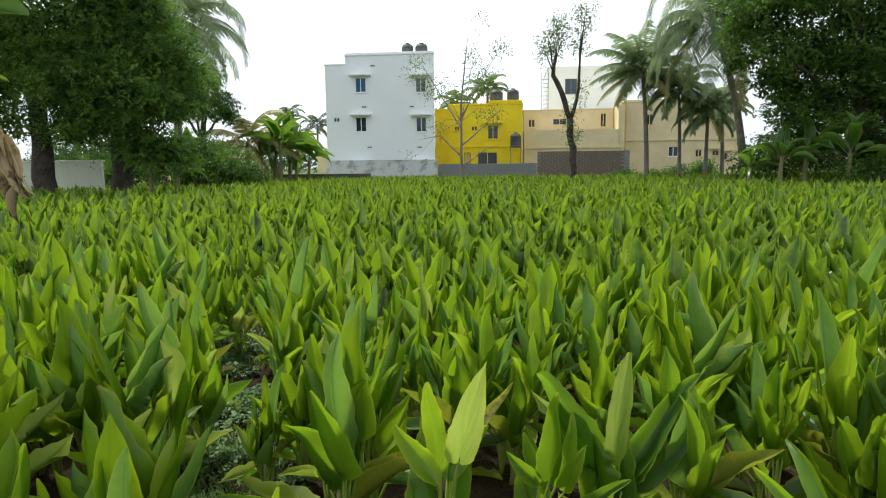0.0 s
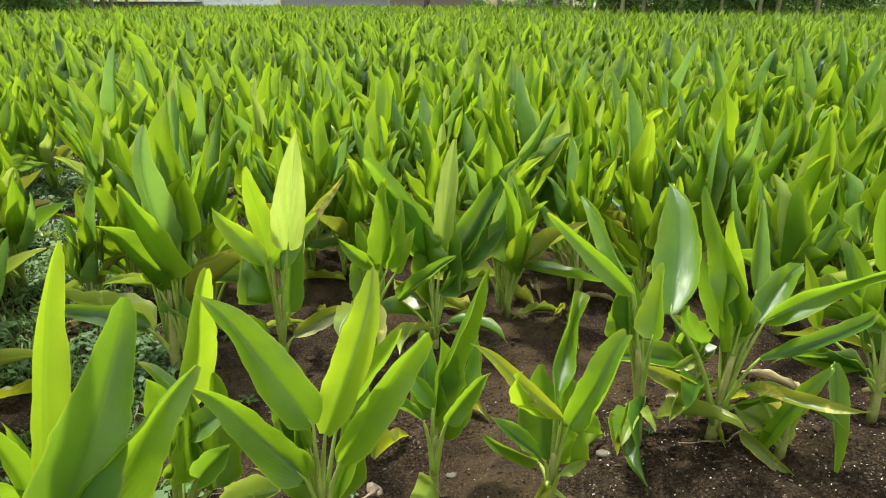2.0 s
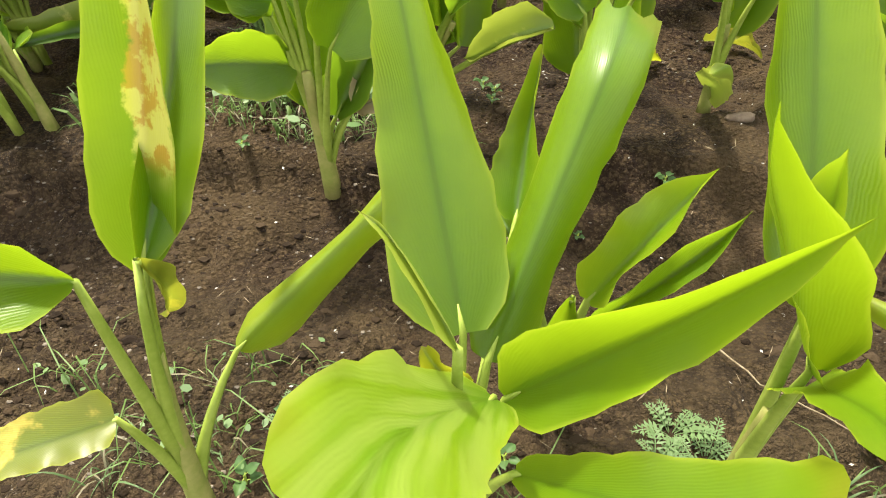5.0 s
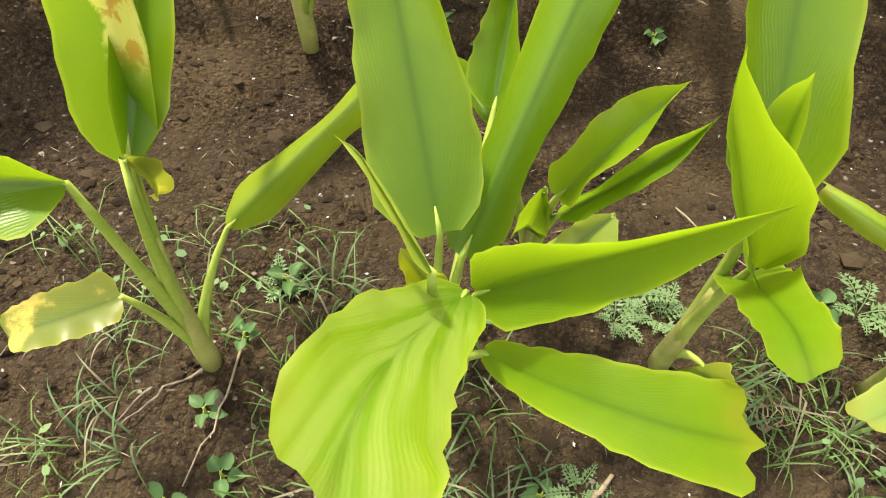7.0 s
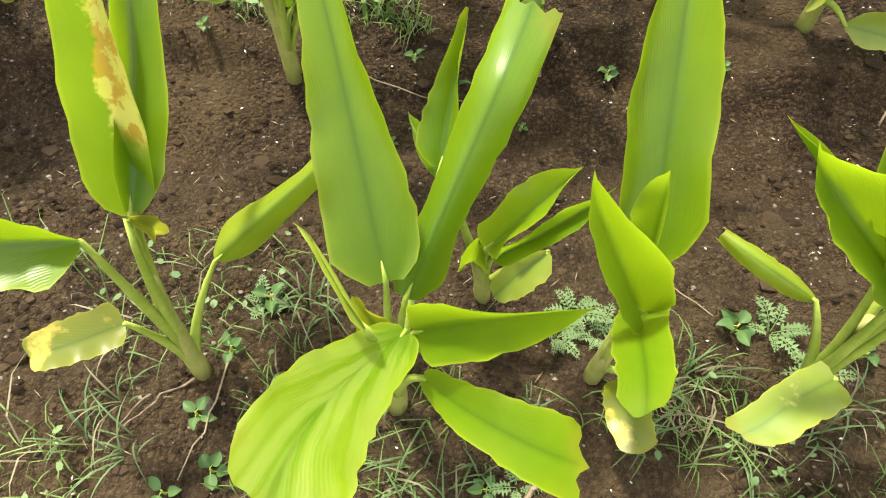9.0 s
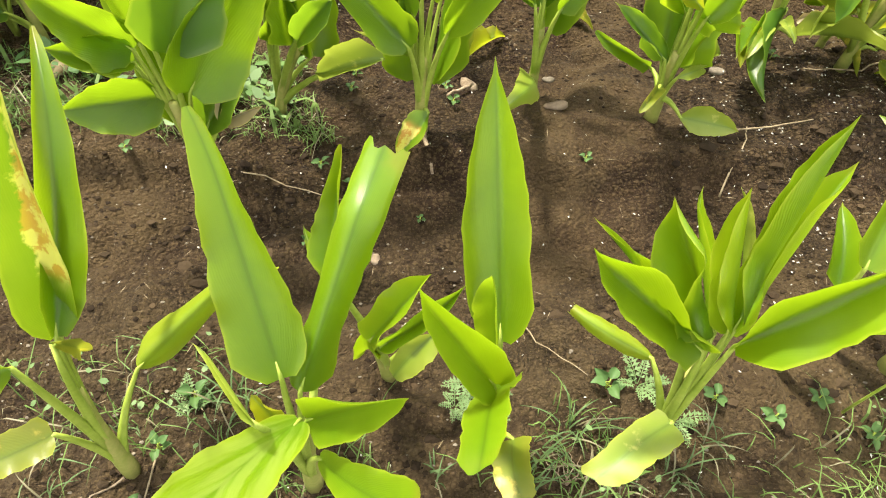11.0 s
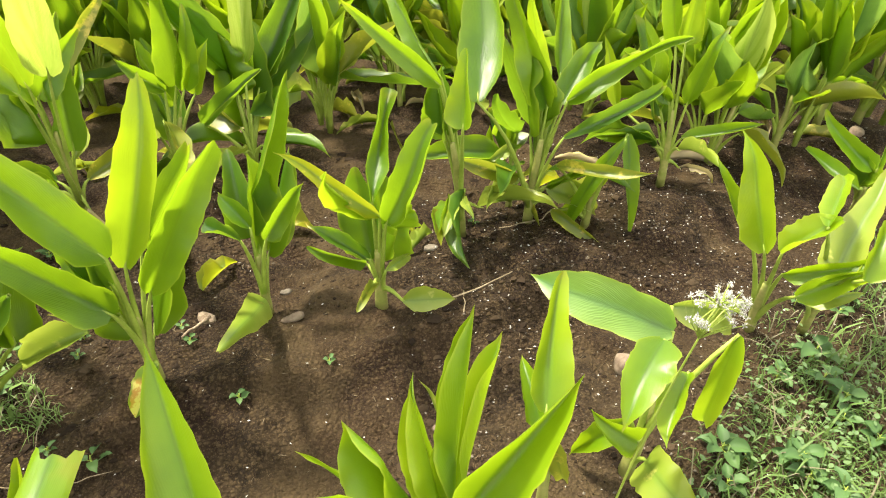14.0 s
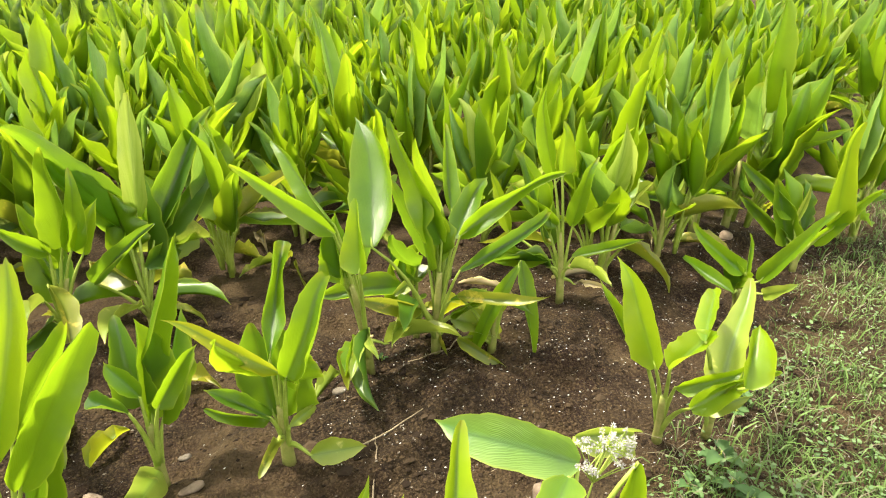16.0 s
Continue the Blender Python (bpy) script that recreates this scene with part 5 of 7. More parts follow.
# ---- trees ----
def leaf_cloud(rng, blobs, count, size, long=2.2, clump=0.35, grain=14):
    """Many small leaves in clumps inside ellipsoids (x, y, z, rx, ry, rz)."""
    vol = np.array([b[3] * b[4] * b[5] for b in blobs]) ** 0.8
    vol /= vol.sum()
    cs = []
    n_cl = max(4, count // grain)
    which = rng.choice(len(blobs), n_cl, p=vol)
    d = rng.normal(size=(n_cl, 3))
    d /= np.linalg.norm(d, axis=1)[:, None]
    rad = rng.random(n_cl) ** 0.45
    bl = np.array(blobs)[which]
    centre = bl[:, :3] + d * bl[:, 3:] * rad[:, None]
    idx = rng.integers(0, n_cl, count)
    p = centre[idx] + rng.normal(size=(count, 3)) * clump * np.array([1, 1, 0.7])
    a = rng.normal(size=(count, 3)) + np.array([0, 0, -0.5])
    a /= np.linalg.norm(a, axis=1)[:, None]
    s = np.cross(a, rng.normal(size=(count, 3)))
    s /= np.linalg.norm(s, axis=1)[:, None]
    ln = size * rng.uniform(0.6, 1.3, count)[:, None]
    v = np.stack([p, p + a * ln * 0.5 + s * ln / long / 2, p + a * ln, p + a * ln * 0.5 - s * ln / long / 2], axis=1).reshape(-1, 3)
    f = np.arange(count * 4).reshape(-1, 4)
    return v, f


def spray_cloud(rng, blobs, count, size, length, hang=0.55):
    """Leaves in feathery sprays on flat boughs: each spray a hanging twig with leaves on both sides, most of them on top of their bough."""
    boughs = []
    for b in blobs:
        for k in range(9):
            e = rng.normal(size=3)
            e /= np.linalg.norm(e)
            r = np.array(b[3:]) * rng.uniform(0.32, 0.5)
            boughs.append((*(np.array(b[:3]) + e * np.array(b[3:]) * rng.uniform(0.55, 0.85)), r[0], r[1], r[2] * 0.6))
    blobs = boughs
    vol = np.array([b[3] * b[4] * b[5] for b in blobs]) ** 0.75
    pairs = 11
    n = count // (pairs * 2)
    which = rng.choice(len(blobs), n, p=vol / vol.sum())
    d = rng.normal(size=(n, 3))
    d[:, 2] = np.where(d[:, 2] < -0.3, -d[:, 2], d[:, 2])
    d /= np.linalg.norm(d, axis=1)[:, None]
    bl = np.array(blobs)[which]
    root = bl[:, :3] + d * bl[:, 3:] * (rng.random(n) ** 0.4 * 0.95)[:, None]
    way = d + rng.normal(size=(n, 3)) * 0.45 + np.array([0, 0, -hang * 0.3])
    way /= np.linalg.norm(way, axis=1)[:, None]
    side = np.cross(way, np.array([0, 0, 1.0])) + rng.normal(size=(n, 3)) * 0.15
    side /= np.linalg.norm(side, axis=1)[:, None] + 1e-9
    ln = length * rng.uniform(0.6, 1.3, n)
    u = np.linspace(0.1, 1, pairs)
    p = root[:, None, :] + way[:, None, :] * (ln[:, None] * u)[:, :, None]
    p[:, :, 2] -= hang * ln[:, None] * u ** 2
    vs = []
    for sgn in (-1, 1):
        a = sgn * side[:, None, :] * 0.8 + way[:, None, :] * 0.5 + rng.normal(size=(n, pairs, 3)) * 0.28 + np.array([0, 0, -0.25])
        a /= np.linalg.norm(a, axis=2)[:, :, None]
        w = np.cross(a, np.array([0.1, 0.1, 1.0]))
        w /= np.linalg.norm(w, axis=2)[:, :, None] + 1e-9
        w = w + rng.normal(size=(n, pairs, 3)) * 0.4
        l = (size * rng.uniform(0.7, 1.2, (n, pairs)) * (1.1 - 0.5 * u))[:, :, None]
        vs.append(np.stack([p, p + a * l * 0.5 + w * l * 0.15, p + a * l, p + a * l * 0.5 - w * l * 0.15], axis=2).reshape(-1, 3))
    v = np.vstack(vs)
    return v, np.arange(len(v)).reshape(-1, 4)


def tree(name, label, at, trunk, limbs, blobs, count, size, leaves, bark, seed, clump=0.35, group="", spray=0.0):
    """trunk: points with radius; limbs: lists of points with radius; blobs: the crown's masses. All from the foot."""
    rng = np.random.default_rng(seed)
    t = thing(name, at, label, "tree", group)
    for k, line in enumerate([trunk] + limbs):
        pts = np.array([p[:3] for p in line], float)
        m = 9
        u = np.linspace(0, len(pts) - 1, m)
        ii = np.clip(u.astype(int), 0, len(pts) - 2)
        fr = (u - ii)[:, None]
        path = pts[ii] * (1 - fr) + pts[ii + 1] * fr
        r0 = np.array([p[3] for p in line], float)
        rr = r0[ii] * (1 - fr[:, 0]) + r0[ii + 1] * fr[:, 0]
        path[1:-1] += rng.normal(size=(m - 2, 3)) * rr[1:-1, None] * 0.25
        v, f = tube(path, rr * rng.uniform(0.92, 1.1, m), 9)
        link("trunk" if k == 0 else "limb", v, f, [bark], t)
    if spray:
        v, f = spray_cloud(rng, blobs, count, size, spray)
        v2, f2 = leaf_cloud(rng, [(*b[:3], b[3] * 0.72, b[4] * 0.72, b[5] * 0.68) for b in blobs], count // 4, 0.22, 1.9, 0.22, 12)
        v, f = np.vstack([v, v2]), np.vstack([f, f2 + len(v)])
    else:
        v, f = leaf_cloud(rng, blobs, count, size, 2.6, clump, 45 if count > 9000 else 14)
    crown = link("crown", v, f, [leaves], t, smooth=False)
    return t


def reach(rng, foot, blobs, n, r):
    """Limbs from a point on the trunk out into the crown's masses."""
    made = []
    for k in range(n):
        b = blobs[k % len(blobs)]
        e = np.array(b[:3]) + rng.uniform(-0.6, 0.6, 3) * np.array(b[3:])
        mid = (np.array(foot) + e) / 2 + np.array([0, 0, 0.4])
        made.append([(*foot, r), (*mid, r * 0.6), (*e, r * 0.15)])
    return made


rt = np.random.default_rng(8)
b1 = [(0, 0, 6.6, 2.6, 2.4, 2.6), (2.6, 0.4, 6.0, 2.4, 2.2, 2.6), (4.4, 1, 5.0, 1.8, 1.6, 2.0), (-2.5, 0.2, 6.6, 2.2, 2, 3), (1.5, 0, 9.5, 3.5, 2.5, 2.2), (3.2, -0.4, 3.7, 1.8, 1.4, 1.1), (-1.2, -0.5, 4.5, 1.5, 1.2, 1.2), (1.8, -0.8, 4.7, 2.4, 1.4, 1.4), (4.2, -0.4, 4.3, 2.0, 1.4, 1.3), (2.0, -0.8, 3.0, 1.5, 0.9, 0.7), (-0.6, -0.8, 3.2, 1.3, 0.7, 0.8)]
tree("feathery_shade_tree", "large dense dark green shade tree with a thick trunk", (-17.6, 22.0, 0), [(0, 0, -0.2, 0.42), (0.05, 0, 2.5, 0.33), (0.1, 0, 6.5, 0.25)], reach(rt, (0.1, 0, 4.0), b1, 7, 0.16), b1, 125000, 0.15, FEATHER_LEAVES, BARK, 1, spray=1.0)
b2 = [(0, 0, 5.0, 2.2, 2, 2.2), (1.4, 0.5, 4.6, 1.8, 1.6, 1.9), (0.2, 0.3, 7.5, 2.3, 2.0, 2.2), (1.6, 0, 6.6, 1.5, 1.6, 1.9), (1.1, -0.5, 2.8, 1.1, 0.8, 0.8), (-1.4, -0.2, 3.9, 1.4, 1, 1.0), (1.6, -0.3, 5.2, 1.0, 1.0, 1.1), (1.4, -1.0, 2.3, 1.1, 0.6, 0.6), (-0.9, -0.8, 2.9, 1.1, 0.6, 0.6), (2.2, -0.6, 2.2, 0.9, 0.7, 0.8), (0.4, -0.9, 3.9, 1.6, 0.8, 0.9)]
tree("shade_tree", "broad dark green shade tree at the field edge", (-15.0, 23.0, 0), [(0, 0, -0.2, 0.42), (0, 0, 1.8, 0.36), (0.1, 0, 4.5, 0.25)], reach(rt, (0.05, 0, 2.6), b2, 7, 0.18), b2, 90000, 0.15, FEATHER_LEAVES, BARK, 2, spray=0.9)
b3 = [(0, 0, 5.2, 1.9, 1.6, 1.4), (1.5, 0, 4.6, 1.1, 1, 0.9), (-1.4, 0, 4.9, 1.2, 1, 1.1), (0.2, 0, 6.6, 1.4, 1.2, 1.0)]
tree("orchard_tree", "small round-crowned orchard tree near the wall", (-17.4, 34.0, 0), [(0, 0, -0.2, 0.2), (-0.1, 0, 2.2, 0.17), (0, 0, 3.0, 0.15)], reach(rt, (0, 0, 3.0), b3, 5, 0.1), b3, 20000, 0.14, FEATHER_LEAVES, BARK, 3, spray=0.6)
b4 = [(0, 0, 6.5, 3.4, 2.6, 2.6), (-3.2, -0.5, 6.4, 2.4, 2.0, 2.3), (3.2, 0, 6.2, 3.4, 2.6, 2.8), (-1.5, 0, 9.0, 3.5, 2.8, 2.2), (3.0, 0, 9.2, 3.5, 2.8, 2.2), (-4.6, -0.3, 8.2, 1.9, 1.6, 2.0), (-2.0, -0.6, 4.3, 1.6, 1.2, 0.9), (2.0, -0.6, 4.0, 2.2, 1.2, 0.9), (5.5, 0, 4.5, 2, 1.6, 1.6), (-3.6, -0.5, 4.9, 1.5, 1.2, 1.2), (-5.2, 0, 6.6, 1.0, 0.9, 1.4), (0, -1.2, 5.2, 2.6, 1.0, 1.6), (-1.0, -1.4, 3.2, 1.6, 0.9, 0.9), (1.6, -1.4, 2.4, 1.5, 0.8, 0.8), (-3.4, -0.6, 3.6, 1.2, 0.9, 0.9), (-2.2, -0.2, 2.6, 1.5, 1.0, 1.1), (0.2, -0.4, 2.2, 1.6, 1.0, 1.0), (0.8, 0, 8.0, 3.0, 2.2, 1.6), (4.5, 0, 7.8, 2.4, 2.0, 1.8)]
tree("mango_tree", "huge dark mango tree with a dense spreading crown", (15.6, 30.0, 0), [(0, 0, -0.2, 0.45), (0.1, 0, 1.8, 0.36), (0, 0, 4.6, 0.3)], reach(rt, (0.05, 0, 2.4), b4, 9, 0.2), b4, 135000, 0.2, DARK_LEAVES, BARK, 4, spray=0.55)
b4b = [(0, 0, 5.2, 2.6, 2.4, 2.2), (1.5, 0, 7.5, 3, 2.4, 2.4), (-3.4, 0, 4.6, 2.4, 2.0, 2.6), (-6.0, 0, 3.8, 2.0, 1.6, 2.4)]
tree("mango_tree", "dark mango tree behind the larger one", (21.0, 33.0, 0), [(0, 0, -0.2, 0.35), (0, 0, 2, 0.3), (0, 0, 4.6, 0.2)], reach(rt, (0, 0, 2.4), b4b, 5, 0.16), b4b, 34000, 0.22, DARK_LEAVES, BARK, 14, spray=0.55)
b5 = [(-1.7, 0, 8.2, 1.0, 0.8, 1.1), (-1.1, 0, 9.4, 0.8, 0.7, 0.8), (0.3, 0, 9.8, 0.8, 0.7, 1.1), (0.0, 0, 8.3, 0.6, 0.6, 0.9), (-0.3, 0, 4.0, 0.5, 0.4, 1.1), (0.25, 0, 5.6, 0.3, 0.3, 0.8), (-0.2, 0, 2.8, 0.4, 0.4, 0.6)]
tree("forked_tree", "slender forked tree with a dark trunk and light foliage", (4.0, 38.0, 0), [(0, 0, -0.2, 0.2), (-0.2, 0, 2.4, 0.19), (-0.35, 0, 4.2, 0.18)], [[(-0.35, 0, 4.1, 0.15), (-0.8, 0, 5.6, 0.15), (-1.4, 0, 6.9, 0.13), (-1.2, 0, 8.2, 0.04)], [(-0.35, 0, 4.1, 0.13), (0.1, 0, 5.6, 0.09), (0.15, 0, 7.8, 0.06), (0.4, 0, 10.2, 0.02)]] + reach(rt, (-1.4, 0, 6.9), b5[:2], 4, 0.05) + reach(rt, (0.15, 0, 7.5), b5[2:4], 4, 0.04), b5, 3600, 0.16, THIN_LEAVES, BARK, 5, 0.2)
b6 = [(-2.4, 0, 7.0, 0.7, 0.6, 1.0), (-1.4, 0, 5.8, 1.0, 0.6, 0.9), (1.3, 0, 6.4, 1.0, 0.7, 1.0), (2.3, 0, 8.0, 0.8, 0.6, 0.5), (0.6, 0, 7.2, 0.7, 0.6, 0.9), (1.2, 0, 9.6, 0.3, 0.3, 0.6), (-1.6, 0, 3.6, 0.7, 0.4, 0.5), (1.6, 0, 4.2, 0.8, 0.5, 0.7), (-2.7, 0, 2.2, 0.5, 0.3, 0.6)]
tree("sapling", "thin sparse sapling with bare twigs before the houses", (-2.7, 36.0, 0), [(0, 0, -0.2, 0.09), (0.0, 0, 3, 0.07), (0.0, 0, 5.2, 0.055), (0.4, 0, 8.6, 0.015)], [[(0, 0, 2.0, 0.05), (-1.2, 0, 3.2, 0.03), (-2.4, 0, 3.0, 0.01)], [(0, 0, 2.6, 0.05), (1.2, 0, 3.6, 0.03), (2.4, 0, 4.8, 0.01)], [(0, 0, 3.6, 0.04), (-1.0, 0, 5.2, 0.03), (-2.2, 0, 7.2, 0.01)], [(0, 0, 4.2, 0.04), (0.9, 0, 5.8, 0.025), (2.2, 0, 8.0, 0.008)], [(0, 0, 1.4, 0.04), (1.4, 0, 2.4, 0.025), (2.2, 0, 2.6, 0.008)]] + reach(rt, (0, 0, 4.0), b6, 9, 0.02), b6, 2300, 0.15, THIN_LEAVES, PALM_BARK, 6, 0.25)


def palm(at, top, fronds, length, seed, leaves, r0=0.16, droop=1.0, label="coconut palm with a grey trunk and drooping feathered fronds", name="coconut_palm", pairs=50):
    """A palm: leaning trunk, fronds that arch out and hang, each with two rows of leaflets."""
    rng = np.random.default_rng(seed)
    p = thing(name, at, label, "palm", "palms round the field")
    top = np.array(top, float)
    line = bezier((0, 0, -0.2), (0.1 * top[0], 0.1 * top[1], 0.55 * top[2]), top, 12)
    v, f = tube(line, np.linspace(r0, r0 * 0.6, 12) * (1 + 0.06 * (np.arange(12) % 2)), 10)
    link("trunk", v, f, [PALM_BARK], p)
    for k in range(fronds):
        az = k * 2.4 + rng.uniform(-0.3, 0.3)
        up = 1.35 - 1.95 * k / fronds
        d = np.array([math.cos(az), math.sin(az), 0])
        ln = length * rng.uniform(0.8, 1.1)
        n = 12
        pts, cur, ang = [top.copy()], top.copy(), up
        for i in range(n):
            cur = cur + (d * math.cos(ang) + np.array([0, 0, math.sin(ang)])) * ln / n
            ang -= droop * (0.06 + 0.17 * (i / n)) * (1.3 if up > 0.3 else 0.8)
            ang = max(ang, -1.5)
            pts.append(cur.copy())
        pts = np.array(pts)
        tv, tf = tube(pts, np.linspace(0.035, 0.006, n + 1), 4)
        vs, fs, o = [tv], list(tf), len(tv)
        side = np.cross(d, (0, 0, 1.0))
        for i in range(pairs):
            u = 0.14 + 0.85 * i / pairs
            j = min(int(u * n), n - 1)
            c = pts[j] + (pts[j + 1] - pts[j]) * (u * n - j)
            fwd = pts[j + 1] - pts[j]
            fwd /= np.linalg.norm(fwd)
            ll = length * 0.24 * math.sin(min(1.0, u * 1.05 + 0.12) * 2.7) + 0.1
            for sgn in (-1, 1):
                e = side * sgn * 0.75 + fwd * 0.55 + np.array([0, 0, -0.35 - 0.35 * rng.random()])
                e = e / np.linalg.norm(e) * ll * rng.uniform(0.85, 1.1)
                wd = fwd * 0.033
                mid = c + e * 0.55 + np.array([0, 0, 0.03])
                vs.append(np.array([c - wd, c + wd, mid + wd * 1.1, mid - wd * 1.1, c + e]))
                fs.append((o, o + 1, o + 2, o + 3))
                fs.append((o + 3, o + 2, o + 4))
                o += 5
        link("frond", np.vstack(vs), fs, [DRY_PALM if up < -0.35 and rng.random() < 0.6 else leaves, ], p, smooth=False)
    return p


palm((9.0, 42.0, 0), (-0.5, 0, 7.5), 34, 3.8, 31, PALM_LEAVES, 0.17, 0.6)
palm((11.2, 42.5, 0), (-0.25, 0, 6.2), 24, 3.0, 32, PALM_LEAVES, 0.13)
palm((12.7, 42.0, 0), (0.0, 0, 4.9), 24, 2.7, 33, PALM_LEAVES, 0.14)
palm((13.0, 36.0, 0), (-2.1, 0, 8.9), 32, 5.4, 34, PALM_LEAVES, 0.22, 1.5, "tall leaning coconut palm with yellowing lower fronds")
palm((14.4, 44.0, 0), (-0.3, 0, 5.6), 14, 2.6, 35, PALM_LEAVES, 0.14)
palm((-19.2, 34.5, 0), (0.5, 0, 9.8), 34, 5.4, 36, PALM_LEAVES, 0.26, 1.3)
palm((-15.9, 36.5, 0), (0.1, 0, 3.0), 12, 3.4, 37, DRY_PALM, 0.2, 0.9, "young palm with hanging dry yellow fronds")
palm((-33.0, 90.0, 0), (0, 0, 9.0), 14, 3.6, 38, FAR_LEAVES, 0.2)
palm((-28.6, 90.0, 0), (0, 0, 7.6), 14, 3.6, 39, FAR_LEAVES, 0.2)
palm((-30.5, 86.0, 0), (0, 0, 5.2), 12, 3.4, 40, FAR_LEAVES, 0.2)
palm((-5.6, 66.0, 0), (0, 0, 8.0), 14, 3.0, 41, THIN_LEAVES, 0.2)
palm((-2.4, 66.0, 0), (0, 0, 9.4), 14, 3.0, 42, THIN_LEAVES, 0.2)


def banana(at, tall, count, seed, label="clump-forming banana plant with torn broad leaves"):
    rng = np.random.default_rng(seed)
    p = thing("banana_plant", at, label, "plant", "banana plants round the field")
    v, f = tube(bezier((0, 0, -0.1), (0.03, 0, tall * 0.4), (0.05, 0.02, tall * 0.62), 7), np.linspace(0.13, 0.06, 7), 10)
    link("stem", v, f, [BANANA_STEM], p)
    for k in range(count):
        az = k * 2.4 + rng.uniform(-0.4, 0.4)
        d = np.array([math.cos(az), math.sin(az), 0])
        lean = radians(rng.uniform(8, 100))
        ln = tall * rng.uniform(0.4, 0.55)
        b = np.array([0.05, 0.02, tall * 0.6]) + 0.1 * tall * (d * math.sin(lean) + np.array([0, 0, math.cos(lean)]))
        t = b + ln * (d * math.sin(lean) + np.array([0, 0, math.cos(lean)])) + np.array([0, 0, -0.3 * ln * math.sin(lean)])
        v, f, uv, ids = leaf_with_stalk((0.05, 0.02, tall * 0.5), (0.05, 0.02, tall * 0.58), b, t, tall * rng.uniform(0.11, 0.16), 35, az + math.pi, 0.7, rng, 14, 6, 0.05, 0.02)
        link("leaf", v, f, [BANANA_LEAF, BANANA_STEM], p, uv, ids)
    return p


for bx, by, bt, bs in ((-13.6, 36, 4.6, 51), (-14.3, 37, 4.2, 52), (-13.2, 37.5, 4.0, 53), (-15.0, 36.5, 3.4, 54), (-14.0, 38.5, 4.4, 55), (-15.2, 39.0, 3.8, 58), (-13.4, 22.2, 2.5, 56), (-12.7, 22.8, 2.1, 57), (-19.4, 36.0, 3.4, 59), (-12.9, 39.0, 3.2, 60)):
    banana((bx, by, 0), bt, 9, bs)
for bx, by, bt, bs in ((11.6, 28.0, 2.8, 61), (12.8, 28.5, 3.2, 62), (12.2, 29.5, 2.6, 63), (17.6, 26.0, 4.0, 64), (10.9, 29.5, 2.0, 65), (13.8, 27.0, 3.0, 66), (15.2, 26.2, 2.8, 67), (18.8, 25.2, 3.6, 68), (16.4, 25.4, 2.6, 69)):
    banana((bx, by, 0), bt, 9, bs)


def bush(at, r, count, seed, leaves, size=0.14, label="low leafy green bush at the field edge"):
    rng = np.random.default_rng(seed)
    t = thing("bush", at, label, "bush", "bushes along the walls")
    for k in range(5):
        a = k * 1.26
        v, f = tube(bezier((0, 0, -0.1), (0.1 * math.cos(a), 0.1 * math.sin(a), r[2] * 0.6), (r[0] * 0.6 * math.cos(a), r[1] * 0.6 * math.sin(a), r[2] * 1.1), 5), np.linspace(0.03, 0.008, 5), 5)
        link("stem", v, f, [BARK], t)
    v, f = leaf_cloud(rng, [(0, 0, r[2] * 0.9, *r)], count, size, clump=0.15)
    link("crown", v, f, [leaves], t, smooth=False)


for k, (bx, by, rx, rz) in enumerate(((10.1, 44, 1.2, 0.6), (11.8, 45, 1.4, 0.7), (13.4, 44.5, 1.0, 1.0), (8.4, 46, 1.2, 0.6), (-16.5, 40, 1.2, 0.8), (-18.8, 38.5, 1.6, 1.6), (-22.0, 30.0, 2.5, 1.9), (-15.6, 29.0, 2.2, 1.9), (-12.8, 28.4, 1.4, 1.0), (-13.9, 28.6, 2.0, 1.5), (-19.0, 29.0, 2.2, 1.6), (13.6, 33.0, 2.4, 1.6), (17.0, 32.0, 2.6, 1.5), (20.0, 31.0, 2.4, 1.6), (14.6, 27.0, 1.4, 0.9), (24.5, 31.0, 2.6, 1.8), (-7.0, 47.5, 0.6, 0.35), (-10.5, 47.8, 0.5, 0.35), (0.4, 47.6, 0.9, 0.4))):
    # bushes nearer than 32 m get darker leaves, painting in the shade under trees
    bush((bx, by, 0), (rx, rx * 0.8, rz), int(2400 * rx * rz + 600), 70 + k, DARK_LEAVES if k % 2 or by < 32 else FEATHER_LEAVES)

# far line of trees that closes the view
rng_w = np.random.default_rng(5)
blobs = [(x, 112 + rng_w.uniform(-4, 4), rng_w.uniform(1.5, 3.5), rng_w.uniform(3, 6), 3, rng_w.uniform(2, 4.2)) for x in np.arange(-140, 140, 5.5)]
v, f = leaf_cloud(rng_w, blobs, 26000, 0.8, 1.6, 0.7)
tagged(link("distant_trees", v, f, [FAR_LEAVES], smooth=False), "hazy green line of distant trees on the horizon", "trees", kind="stuff")

